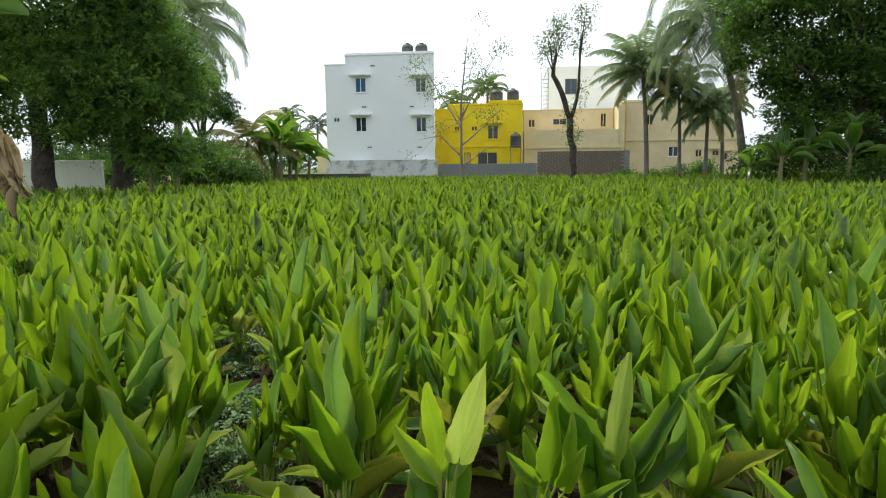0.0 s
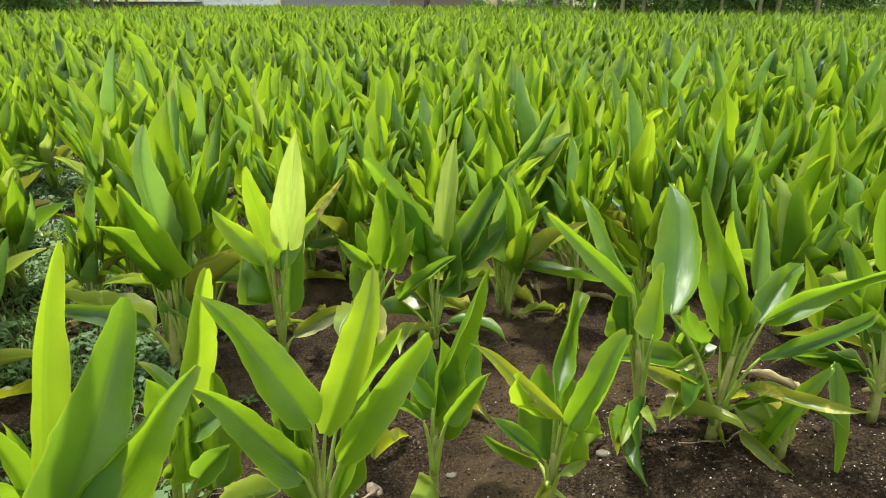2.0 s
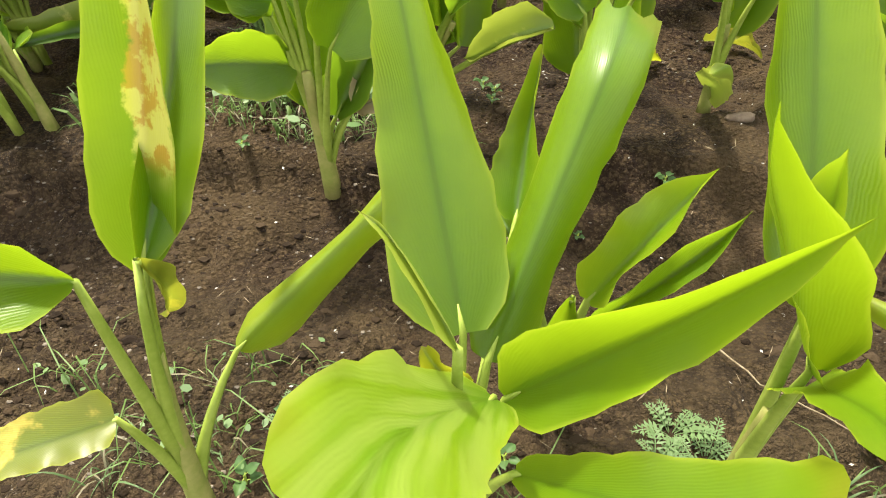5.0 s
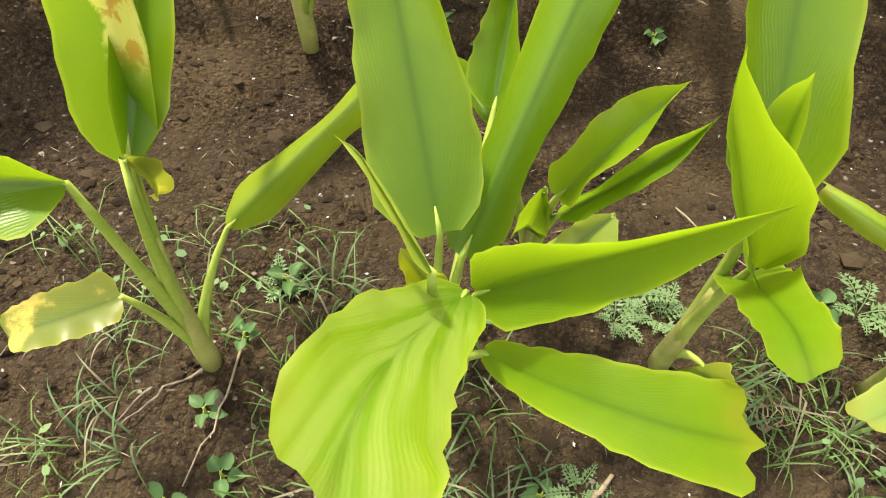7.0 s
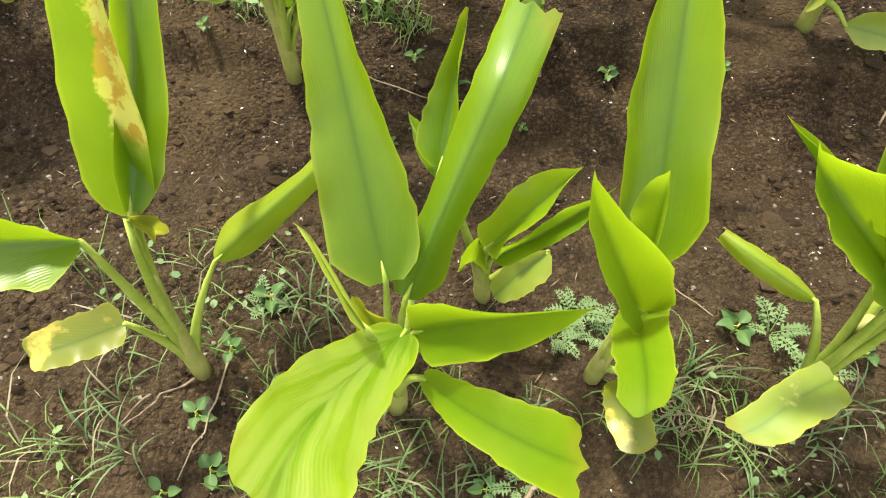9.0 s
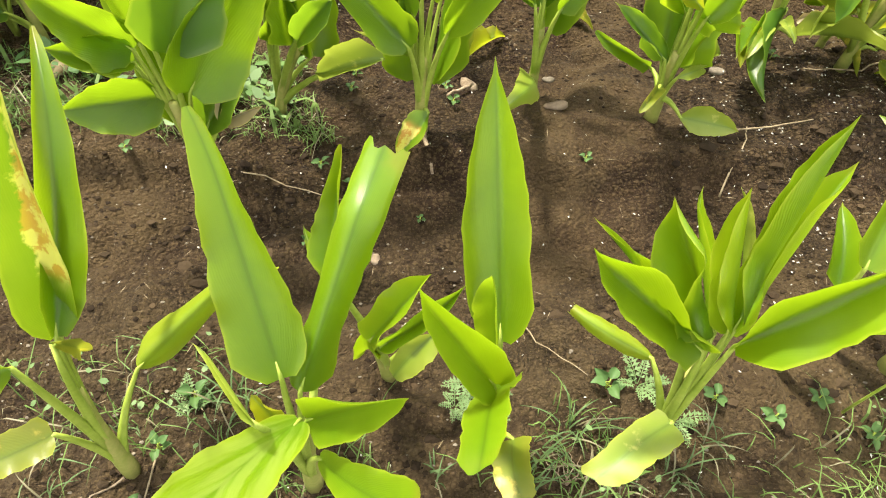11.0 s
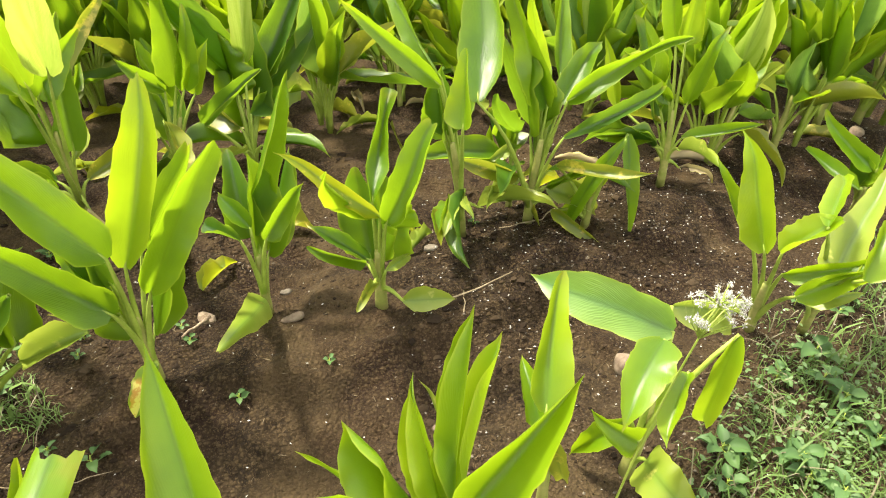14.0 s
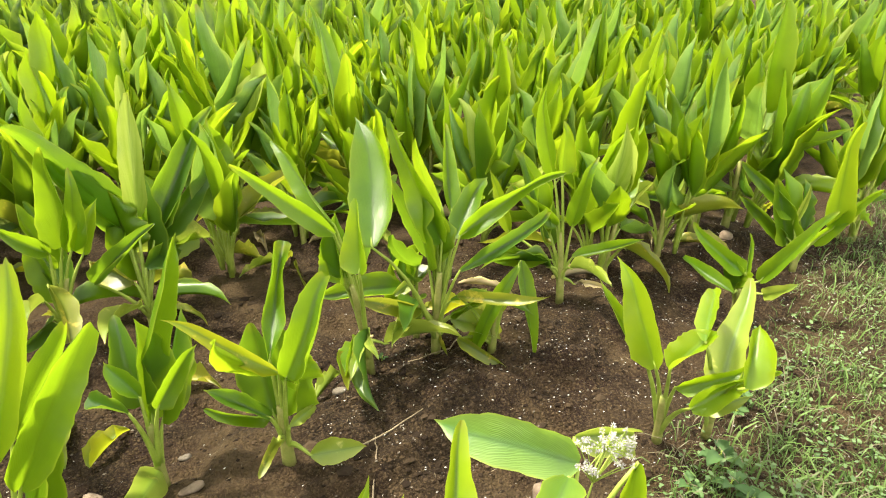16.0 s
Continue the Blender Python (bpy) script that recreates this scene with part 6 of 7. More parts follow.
# near banana plant whose dry leaf hangs into view, with unseen high leaves added for shade
nb = thing("banana_plant", (-2.2, 2.25, 0), "banana plant with a withered brown leaf hanging down", "plant", "banana plants round the field")
v, f = tube(bezier((0, 0, -0.1), (0.02, 0, 0.9), (0.08, 0.02, 1.75), 9), np.linspace(0.11, 0.06, 9), 12)
link("stem", v, f, [BANANA_STEM], nb)
rng_b = np.random.default_rng(4)
# the three widest leaves stay above the view, added to shade the left field
for base, tip, w, fold, skin, words in (((0.34, 0.10, 2.0), (0.54, 0.22, 1.46), 0.17, 75, BANANA_DRY, "withered brown leaf"), ((0.24, 0.05, 2.16), (0.61, 0.25, 2.10), 0.17, 30, BANANA_LEAF, ""), ((0.2, 0.06, 1.86), (0.51, 0.23, 1.885), 0.05, 40, BANANA_LEAF, ""), ((0.0, 0.35, 2.3), (-0.4, 1.9, 3.05), 0.5, 30, BANANA_LEAF, ""), ((0.15, 0.3, 2.4), (0.6, 1.5, 3.3), 0.45, 30, BANANA_LEAF, ""), ((-0.2, 0.25, 2.3), (-1.3, 1.2, 2.9), 0.5, 30, BANANA_LEAF, ""), ((-0.1, 0.2, 2.1), (-0.5, 0.7, 2.6), 0.3, 30, BANANA_LEAF, ""), ((-0.1, -0.15, 2.1), (-0.4, -0.8, 2.4), 0.3, 30, BANANA_LEAF, "")):
    if skin is BANANA_DRY:
        # torn into hanging strips along the midrib
        b0, t0 = np.array(base), np.array(tip)
        v, f = tube(np.array([(0.08, 0.02, 1.68), (0.22, 0.06, 2.02), b0, b0 + 0.5 * (t0 - b0) + np.array([0.03, 0, 0.02]), t0]), [0.016, 0.013, 0.010, 0.007, 0.003], 6)
        uv, ids = np.full((len(v), 2), 0.25), [1] * len(f)
        for k in range(22):
            at = b0 + (t0 - b0) * (k / 22) + np.array([0.03 * math.sin(3.1 * k / 22), 0, 0.0])
            sg = -1 if k % 2 else 1
            end = at + np.array([sg * rng_b.uniform(0.03, 0.07), rng_b.uniform(-0.03, 0.03), -rng_b.uniform(0.10, 0.22)])
            v2, f2, uv2 = blade(at, end, rng_b.uniform(0.03, 0.055), rng_b.uniform(60, 120), -1.2 + rng_b.uniform(-0.9, 0.9), 0.3, rng_b, 8, 4, 0.0, 0.8)
            f = f + [tuple(c + len(v) for c in x) for x in f2.tolist()]
            ids = ids + [0] * len(f2)
            v, uv = np.vstack([v, v2]), np.vstack([uv, uv2])
    else:
        v, f, uv, ids = leaf_with_stalk((0.08, 0.02, 1.68), (0.12, 0.03, 1.95), base, tip, w, fold, -1.2, 0.3, rng_b, 16, 8, 0.1, 0.014)
    leaf = link("leaf", v, f, [skin, BANANA_STEM], nb, uv, ids)
    if words:
        leaf["label"] = words

# block walls last
course_wall("grey_block_wall", "low wall of grey concrete blocks before the yellow house", "block", -5.7, 2.15, 49.5, 8, 0.42, 0.2, GREY_BLOCK)
course_wall("brick_wall", "weathered brown brick wall beside the cream house", "brick", 2.2, 9.3, 49.7, 17, 0.48, 0.147, BRICK)

# ---- on the soil ----
CLOD = grain_material("soil_clod", (0.012, 0.0075, 0.0038), (0.062, 0.042, 0.023))
CLOD_DRY = grain_material("dry_clod", (0.014, 0.009, 0.005), (0.055, 0.038, 0.021))
STONE = plain_material("brown_stone", (0.112, 0.079, 0.053), (0.210, 0.165, 0.116), 25.0, 0.8, 0.5, 0.004, 140.0)
GREY_STONE = plain_material("grey_stone", (0.075, 0.061, 0.044), (0.195, 0.169, 0.128), 25.0, 0.8, 0.5, 0.004, 140.0)
PALE_WOOD = plain_material("pale_dry_root", (0.135, 0.094, 0.060), (0.315, 0.247, 0.173), 40.0, 0.9, 0.7, 0.004, 160.0)
STRAW = plain_material("dry_straw", (0.135, 0.105, 0.060), (0.285, 0.232, 0.150), 60.0, 0.9, 0.4, 0.002, 200.0)
DRY_STALK = plain_material("rotted_stalk", (0.090, 0.068, 0.045), (0.225, 0.180, 0.128), 60.0, 0.9, 0.6, 0.003, 200.0)
WHITE_PETAL = plain_material("white_petal", (0.30, 0.295, 0.25), (0.47, 0.47, 0.43), 60.0, 0.8, 0.1, 0.001, 200.0)
GRASS = foliage_material("bund_grass", (0.075, 0.14, 0.03), (0.18, 0.275, 0.08), 0.35)
DRY_GRASS = foliage_material("dry_grass", (0.126, 0.115, 0.063), (0.220, 0.199, 0.126), 0.2)
WEED_LEAF = foliage_material("weed_leaf", (0.045, 0.11, 0.035), (0.13, 0.22, 0.065), 0.3)
FERN_LEAF = foliage_material("ferny_weed_leaf", (0.09, 0.16, 0.06), (0.19, 0.28, 0.11), 0.3)
rng_d = np.random.default_rng(77)


def lump(rng, r, flat=0.7):
    """A small uneven stone: a ball of few faces, pushed about."""
    bm = bmesh.new()
    bmesh.ops.create_icosphere(bm, subdivisions=2, radius=1.0)
    ph = rng.uniform(0, 6.28, 6)
    for v in bm.verts:
        c = v.co
        k = 1 + 0.16 * math.sin(2.3 * c.x + ph[0]) + 0.14 * math.sin(2.9 * c.y + ph[1]) + 0.12 * math.sin(3.7 * c.z + 2 * c.x + ph[2])
        v.co = Vector((c.x * r[0] * k, c.y * r[1] * k, c.z * r[2] * k * flat))
    for f in bm.faces:
        f.smooth = True
    return bm


def stone(x, y, r, mat, name="stone", label="small brown stone lying on dark soil", turn=0.0):
    me = bpy.data.meshes.new(name)
    bm = lump(rng_d, r)
    bm.to_mesh(me)
    bm.free()
    me.materials.append(mat)
    ob = new(name, me)
    ob.matrix_basis = Matrix.Translation((x, y, float(ground_z(x, y)) + r[2] * 0.32)) @ Matrix.Rotation(turn, 4, "Z")
    return tagged(ob, label, "stone")


stone(1.04, 1.61, (0.024, 0.017, 0.018), GREY_STONE, label="small grey stone on the ridge")
stone(0.575, 1.61, (0.016, 0.013, 0.013), GREY_STONE, label="small grey stone on the ridge")
stone(1.355, 1.0, (0.032, 0.03, 0.036), STONE, label="round reddish brown stone beside the grassy bund", turn=0.4)
stone(0.565, 1.425, (0.03, 0.016, 0.018), STONE, "root_chunk", "brown broken root chunk lying on the soil", 0.2)
stone(0.12, 1.01, (0.014, 0.012, 0.013), STONE, label="small rounded pebble in the furrow")
stone(3.01, 1.68, (0.035, 0.03, 0.03), STONE, label="tan stone lying in the furrow")
stone(3.57, 1.75, (0.06, 0.045, 0.035), STONE, label="larger tan stone lying in the furrow")
stone(0.34, 1.555, (0.022, 0.03, 0.012), PALE_WOOD, "wood_chip", "frayed pale wood chip on the ridge", 0.5)
stone(-0.262, 0.47, (0.014, 0.011, 0.011), GREY_STONE, label="small grey pebble near the plant foot")
stone(0.83, 1.02, (0.013, 0.011, 0.01), STONE, label="small rounded pebble in the furrow")

# loose clods, one mesh
ico = bmesh.new()
bmesh.ops.create_icosphere(ico, subdivisions=1, radius=1.0)
iv = np.array([v.co[:] for v in ico.verts])
itf = np.array([[v.index for v in f.verts] for f in ico.faces])
ico.free()


def scatter_lumps(name, label, mat, count, area, size, seed, sink=0.2):
    rng = np.random.default_rng(seed)
    x = rng.uniform(area[0], area[1], count)
    y = rng.uniform(area[2], area[3], count)
    keep = value_noise(x, y, 0.22, 1) + 0.5 * value_noise(x, y, 0.6, 3) > rng.uniform(-0.45, 0.35, count)
    x, y = x[keep], y[keep]
    r = size[0] + (size[1] - size[0]) * rng.random(len(x)) ** 3.6
    z = ground_z(x, y)
    vs = iv[None] * (1 + rng.uniform(-0.45, 0.45, (len(x), len(iv), 3))) * r[:, None, None] * np.array([1.25, 0.95, 0.55])
    vs = vs + np.stack([x, y, z + r * (0.4 - sink)], axis=-1)[:, None, :]
    fs = itf[None] + (np.arange(len(x)) * len(iv))[:, None, None]
    return tagged(link(name, vs.reshape(-1, 3), fs.reshape(-1, 3), [mat], smooth=False), label, "soil", kind="stuff")


scatter_lumps("soil_clods", "loose crumbs and clods of dark field soil", CLOD, 27000, (-0.9, 2.3, 0.25, 2.0), (0.0014, 0.0085), 1, 0.32)
scatter_lumps("soil_clods", "larger broken clods of dry brown soil", CLOD_DRY, 5000, (-1.0, 2.6, 0.2, 2.4), (0.002, 0.017), 6, 0.45)
scatter_lumps("soil_grit", "fine paler grit lying on the soil", GREY_STONE, 10000, (-1.0, 2.4, 0.2, 2.0), (0.0009, 0.0042), 2)


def flakes(name, label, mat, count, area, ln, wd, seed, bias=0.0):
    """Small fallen flakes that lie on the ground."""
    rng = np.random.default_rng(seed)
    x = area[0] + (area[1] - area[0]) * rng.random(count) ** (1 / (1 + bias))
    y = rng.uniform(area[2], area[3], count)
    a = rng.uniform(0, 6.28, count)
    s = rng.uniform(0.5, 1.2, count)
    d = np.stack([np.cos(a), np.sin(a), rng.uniform(-0.3, 0.3, count)], axis=-1) * (ln * s)[:, None]
    e = np.stack([-np.sin(a), np.cos(a), rng.uniform(-0.3, 0.3, count)], axis=-1) * (wd * s)[:, None]
    c = np.stack([x, y, ground_z(x, y) + 0.006], axis=-1)
    v = np.stack([c - d, c + e + np.array([0, 0, 0.001]), c + d, c - e], axis=1)
    return tagged(link(name, v.reshape(-1, 3), np.arange(count * 4).reshape(-1, 4), [mat], smooth=False), label, "litter", kind="stuff")


flakes("white_petals", "tiny fallen white petals scattered on the soil", WHITE_PETAL, 1100, (-0.9, 3.6, 0.3, 2.2), 0.0036, 0.0017, 3, 0.7)
flakes("white_petals", "fallen white petals lying thick on the soil by the bund", WHITE_PETAL, 1000, (0.9, 3.4, 0.85, 2.0), 0.0040, 0.0019, 5, 0.2)
flakes("straw_bits", "short bits of dry straw on the soil", STRAW, 1100, (-0.9, 3.2, 0.2, 2.2), 0.012, 0.0008, 4)


def stick(points, r, mat, label, name="stick"):
    pts = np.array([(x, y, float(ground_z(x, y)) + dz) for x, y, dz in points])
    t = thing(name, pts[0], label, "stick")
    m = np.linspace(0, len(pts) - 1, 9)
    i = np.clip(m.astype(int), 0, len(pts) - 2)
    fr = (m - i)[:, None]
    line = pts[i] * (1 - fr) + pts[i + 1] * fr - pts[0]
    line[1:-1] += rng_d.normal(size=(7, 3)) * 0.0025
    v, f = tube(line, np.linspace(r, r * 0.5, 9), 6)
    link("shaft", v, f, [mat], t)
    return t


stick([(0.355, 1.55, 0.012), (0.285, 1.45, 0.01)], 0.006, PALE_WOOD, "bleached dry stick lying on the ridge")
stick([(0.22, 1.37, 0.01), (0.235, 1.28, 0.008), (0.25, 1.22, 0.01)], 0.008, PALE_WOOD, "dry curled stalk lying at a plant foot")
stick([(-0.285, 0.505, 0.01), (-0.33, 0.46, 0.012), (-0.385, 0.415, 0.008)], 0.0024, DRY_STALK, "dry broken stalk lying by the plant foot")
stick([(-0.345, 0.47, 0.008), (-0.375, 0.445, 0.01), (-0.39, 0.40, 0.008)], 0.002, DRY_STALK, "dry broken stalk lying by the plant foot")
stick([(-0.235, 0.54, 0.008), (-0.245, 0.45, 0.02), (-0.27, 0.35, 0.008)], 0.002, STRAW, "thin dry creeper stem on the soil")
stick([(0.92, 1.36, 0.008), (1.05, 1.33, 0.02), (1.2, 1.36, 0.008)], 0.003, STRAW, "thin pale twig lying across the furrow")
stick([(0.95, 1.18, 0.008), (1.02, 1.3, 0.01), (1.05, 1.37, 0.008)], 0.0025, STRAW, "thin pale twig lying across the furrow")
stick([(0.24, 0.35, 0.008), (0.29, 0.42, 0.01)], 0.006, STRAW, "dry broken stalk on the soil")
stick([(0.42, 0.88, 0.006), (0.47, 0.78, 0.02), (0.56, 0.70, 0.006)], 0.0018, STRAW, "thin dry creeper stem on the soil")
stick([(-0.2, 1.2, 0.006), (0.0, 1.17, 0.016), (0.1, 1.16, 0.006)], 0.0018, STRAW, "thin dry creeper stem on the soil")
stick([(1.6, 1.72, 0.006), (1.45, 1.62, 0.02), (1.3, 1.64, 0.008)], 0.003, STRAW, "dry twig beside the plant row")
for k in range(7):
    a = 0.4 + k * 0.35
    stick([(0.5, 0.5, 0.004), (0.5 + 0.03 * math.cos(a), 0.5 + 0.03 * math.sin(a), 0.02), (0.5 + 0.065 * math.cos(a + 0.3), 0.5 + 0.06 * math.sin(a + 0.3), 0.006)], 0.0013, PALE_WOOD, "white dry grass root strand on the soil", "root_strand")


# ---- weeds and grass ----
def weed(x, y, size, n, seed, label="small green broadleaf weed seedling in the soil", mat=None):
    rng = np.random.default_rng(seed)
    z = float(ground_z(x, y))
    w = thing("weed", (x, y, z), label, "weed", "weed seedlings on the soil")
    v, f = tube([(0, 0, -0.01), (0.002, 0, size * 0.35), (0.004, 0.002, size * 0.75)], [0.0022, 0.0018, 0.001], 5)
    link("stem", v, f, [STEM], w)
    for k in range(n):
        az = k * 2.4 + rng.uniform(-0.3, 0.3)
        d = np.array([math.cos(az), math.sin(az), 0])
        h = size * (0.3 + 0.5 * k / n)
        b = d * size * 0.18 + np.array([0.002, 0, h])
        t = b + d * size * rng.uniform(0.5, 0.75) + np.array([0, 0, size * rng.uniform(-0.05, 0.25)])
        lv, lf, uv, ids = leaf_with_stalk((0.002, 0, h * 0.8), (0.002, 0, h), b, t, size * 0.46, 25, az + math.pi, 0.3, rng, 6, 4, 0.0, 0.0012, 4)
        link("leaf", lv, lf, [mat or WEED_LEAF, STEM], w, uv, ids)
    return w


for k, (wx, wy, ws, wn) in enumerate([(0.06, 1.19, 0.075, 4), (0.39, 1.24, 0.05, 5), (-0.02, 1.23, 0.04, 5), (0.62, 1.25, 0.035, 4), (-0.48, 1.24, 0.04, 4), (-0.09, 2.04, 0.06, 6), (0.0, 1.62, 0.05, 6), (0.03, 1.60, 0.04, 5), (-0.235, 0.555, 0.05, 4), (-0.27, 0.45, 0.055, 4), (-0.225, 0.37, 0.06, 4), (-0.285, 0.33, 0.05, 3), (-0.20, 0.66, 0.06, 5), (0.60, 0.69, 0.07, 6), (0.2, 0.39, 0.05, 6), (1.83, 0.82, 0.12, 8), (1.68, 0.80, 0.08, 7), (0.03, 1.5, 0.035, 5), (0.28, 1.52, 0.035, 4), (0.30, 1.44, 0.04, 4), (0.8, 0.66, 0.05, 6), (0.9, 0.62, 0.05, 6), (1.0, 0.66, 0.05, 5), (1.24, 1.72, 0.04, 5), (0.10, 0.62, 0.045, 5), (-0.05, 1.06, 0.03, 4), (0.22, 1.12, 0.03, 4), (1.1, 0.60, 0.05, 7), (1.3, 0.62, 0.05, 7), (1.22, 0.50, 0.055, 7), (1.45, 0.66, 0.055, 7)]):
    weed(wx, wy, ws * 0.68, min(wn, 5), 500 + k)


def ferny_weed(x, y, size, seed):
    """A low weed with feathered leaves in a loose rosette."""
    rng = np.random.default_rng(seed)
    w = thing("ferny_weed", (x, y, float(ground_z(x, y))), "low pale green weed with finely cut ferny leaves", "weed", "ferny weeds on the soil")
    for k in range(9):
        az = k * 2.4 + rng.uniform(-0.4, 0.4)
        d = np.array([math.cos(az), math.sin(az), 0.0])
        ln = size * rng.uniform(0.6, 1.1)
        line = bezier((0, 0, -0.004), d * ln * 0.5 + np.array([0, 0, ln * rng.uniform(0.4, 0.8)]), d * ln + np.array([0, 0, ln * rng.uniform(0.1, 0.5)]), 9)
        s = np.cross(d, (0, 0, 1.0))
        vs = [line - s * 0.0008, line + s * 0.0008]
        fs = [(i, i + 1, i + 10, i + 9) for i in range(8)]
        o = 18
        for i in range(2, 9):
            lf = ln * 0.26 * math.sin(0.5 + i * 0.3)
            for sg in (-1, 1):
                root = i if sg < 0 else i + 9
                for splay in (0.15, 0.75):
                    e = s * sg + d * splay + np.array([0, 0, rng.uniform(-0.1, 0.4)])
                    e = e / np.linalg.norm(e) * lf * rng.uniform(0.7, 1.2)
                    wd = d * lf * 0.17
                    vs.append(np.array([line[i] + e * 0.55 + wd, line[i] + e, line[i] + e * 0.55 - wd]))
                    fs.append((root, o, o + 1, o + 2))
                    o += 3
        link("frond", np.vstack(vs), fs, [FERN_LEAF], w, smooth=False)
    return w


for k, (wx, wy, ws) in enumerate([(0.33, 0.69, 0.06), (0.37, 0.655, 0.055), (0.30, 0.64, 0.05), (0.66, 0.69, 0.06), (0.25, 0.40, 0.045), (0.72, 0.62, 0.055), (-0.21, 0.66, 0.045)]):
    ferny_weed(wx, wy, ws, 820 + k)


def grass_tuft(x, y, tall, n, seed):
    """A tuft of thin arching blades from one root."""
    rng = np.random.default_rng(seed)
    w = thing("grass_tuft", (x, y, float(ground_z(x, y))), "loose tuft of thin grey-green grass on soil", "grass", "grass tufts on the soil")
    for k in range(n):
        az = rng.uniform(0, 6.28)
        d = np.array([math.cos(az), math.sin(az), 0.0])
        ln = tall * rng.uniform(0.5, 1.15)
        out = rng.uniform(0.35, 1.0)
        root = rng.normal(size=3) * np.array([0.012, 0.012, 0])
        line = bezier(root + np.array([0, 0, -0.005]), root + d * ln * out * 0.35 + np.array([0, 0, ln * 0.6]), root + d * ln * out + np.array([0, 0, ln * (0.75 - 0.65 * out)]), 7)
        s = np.cross(d, (0, 0, 1.0)) * 0.0016
        wid = np.array([0.8, 1.0, 1.0, 0.9, 0.7, 0.45, 0.08])[:, None]
        v = np.vstack([line - s * wid, line + np.array([0, 0, 0.0006]), line + s * wid])
        f = [(i, i + 1, i + 8, i + 7) for i in range(6)] + [(i + 7, i + 8, i + 15, i + 14) for i in range(6)]
        link("grass_blade", v, f, [DRY_GRASS if rng.random() < 0.15 else TUFT], w)
    return w


TUFT = foliage_material("tuft_grass", (0.06, 0.115, 0.04), (0.15, 0.22, 0.09), 0.3)
for k, (wx, wy, wt, wn) in enumerate([(-0.14, 0.665, 0.12, 16), (-0.19, 0.64, 0.10, 14), (-0.10, 0.64, 0.09, 10), (-0.41, 0.46, 0.13, 14), (-0.45, 0.40, 0.12, 14), (-0.36, 0.385, 0.10, 12), (-0.43, 0.54, 0.10, 10), (0.08, 0.385, 0.11, 16), (0.14, 0.36, 0.10, 14), (0.19, 0.42, 0.09, 12), (0.45, 0.55, 0.12, 14), (0.52, 0.60, 0.12, 14), (0.42, 0.48, 0.10, 12), (0.60, 0.50, 0.12, 16), (0.70, 0.52, 0.12, 16), (0.78, 0.58, 0.12, 14), (0.27, 0.52, 0.07, 10), (-0.31, 0.60, 0.07, 9)]):
    grass_tuft(wx, wy, wt, wn, 860 + k)

rng_w2 = np.random.default_rng(61)
for k in range(16):
    wx = rng_w2.uniform(1.1, 1.8)
    wy = rng_w2.uniform(0.36, 0.62) + 0.25 * (wx - 1.12)
    weed(wx, wy, rng_w2.uniform(0.035, 0.068), int(rng_w2.integers(4, 8)), 700 + k, "broad-leaved green weed growing on the grassy bund")
for k in range(3):
    wx = rng_w2.uniform(1.5, 2.1)
    weed(wx, 0.72 + 0.45 * (wx - 1.5) + rng_w2.uniform(-0.08, 0.08), rng_w2.uniform(0.03, 0.055), 6, 740 + k, "broad-leaved green weed growing on the grassy bund")


def on_bund(x, y):
    """How grassy a spot is, 0 to 1: the bund beside the field and thin tufts before the first row."""
    edge = np.interp(x, [0.6, 0.76, 1.19, 1.58, 1.84, 2.1, 2.6, 3.3, 6.0], [0.30, 0.56, 0.70, 0.90, 1.02, 1.10, 1.22, 1.45, 2.5])
    full = np.clip((edge - y) / 0.3, 0, 1) * np.clip((x - 0.55) / 0.5, 0, 1) * np.interp(x, [1.7, 2.4, 4.0], [1.0, 0.5, 0.4])
    tuft = 0.3 * (np.hypot((x + 0.35) / 0.45, (y - 0.5) / 0.3) < 1) * (value_noise(x, y, 0.16, 0) > 0.0)
    tuft = tuft + 0.3 * (np.hypot((x - 0.35) / 0.6, (y - 0.44) / 0.22) < 1) * (value_noise(x, y, 0.13, 1) > 0.02)
    path = np.abs((x + 0.75) * U[0] + (y - 2.0) * U[1])
    tuft = tuft + 0.9 * (path < 0.42) * (y > 1.3) * ((value_noise(x, y, 0.3, 2) > -0.22) | ((y > 2.2) & (y < 3.6)))
    return np.maximum(full, tuft)


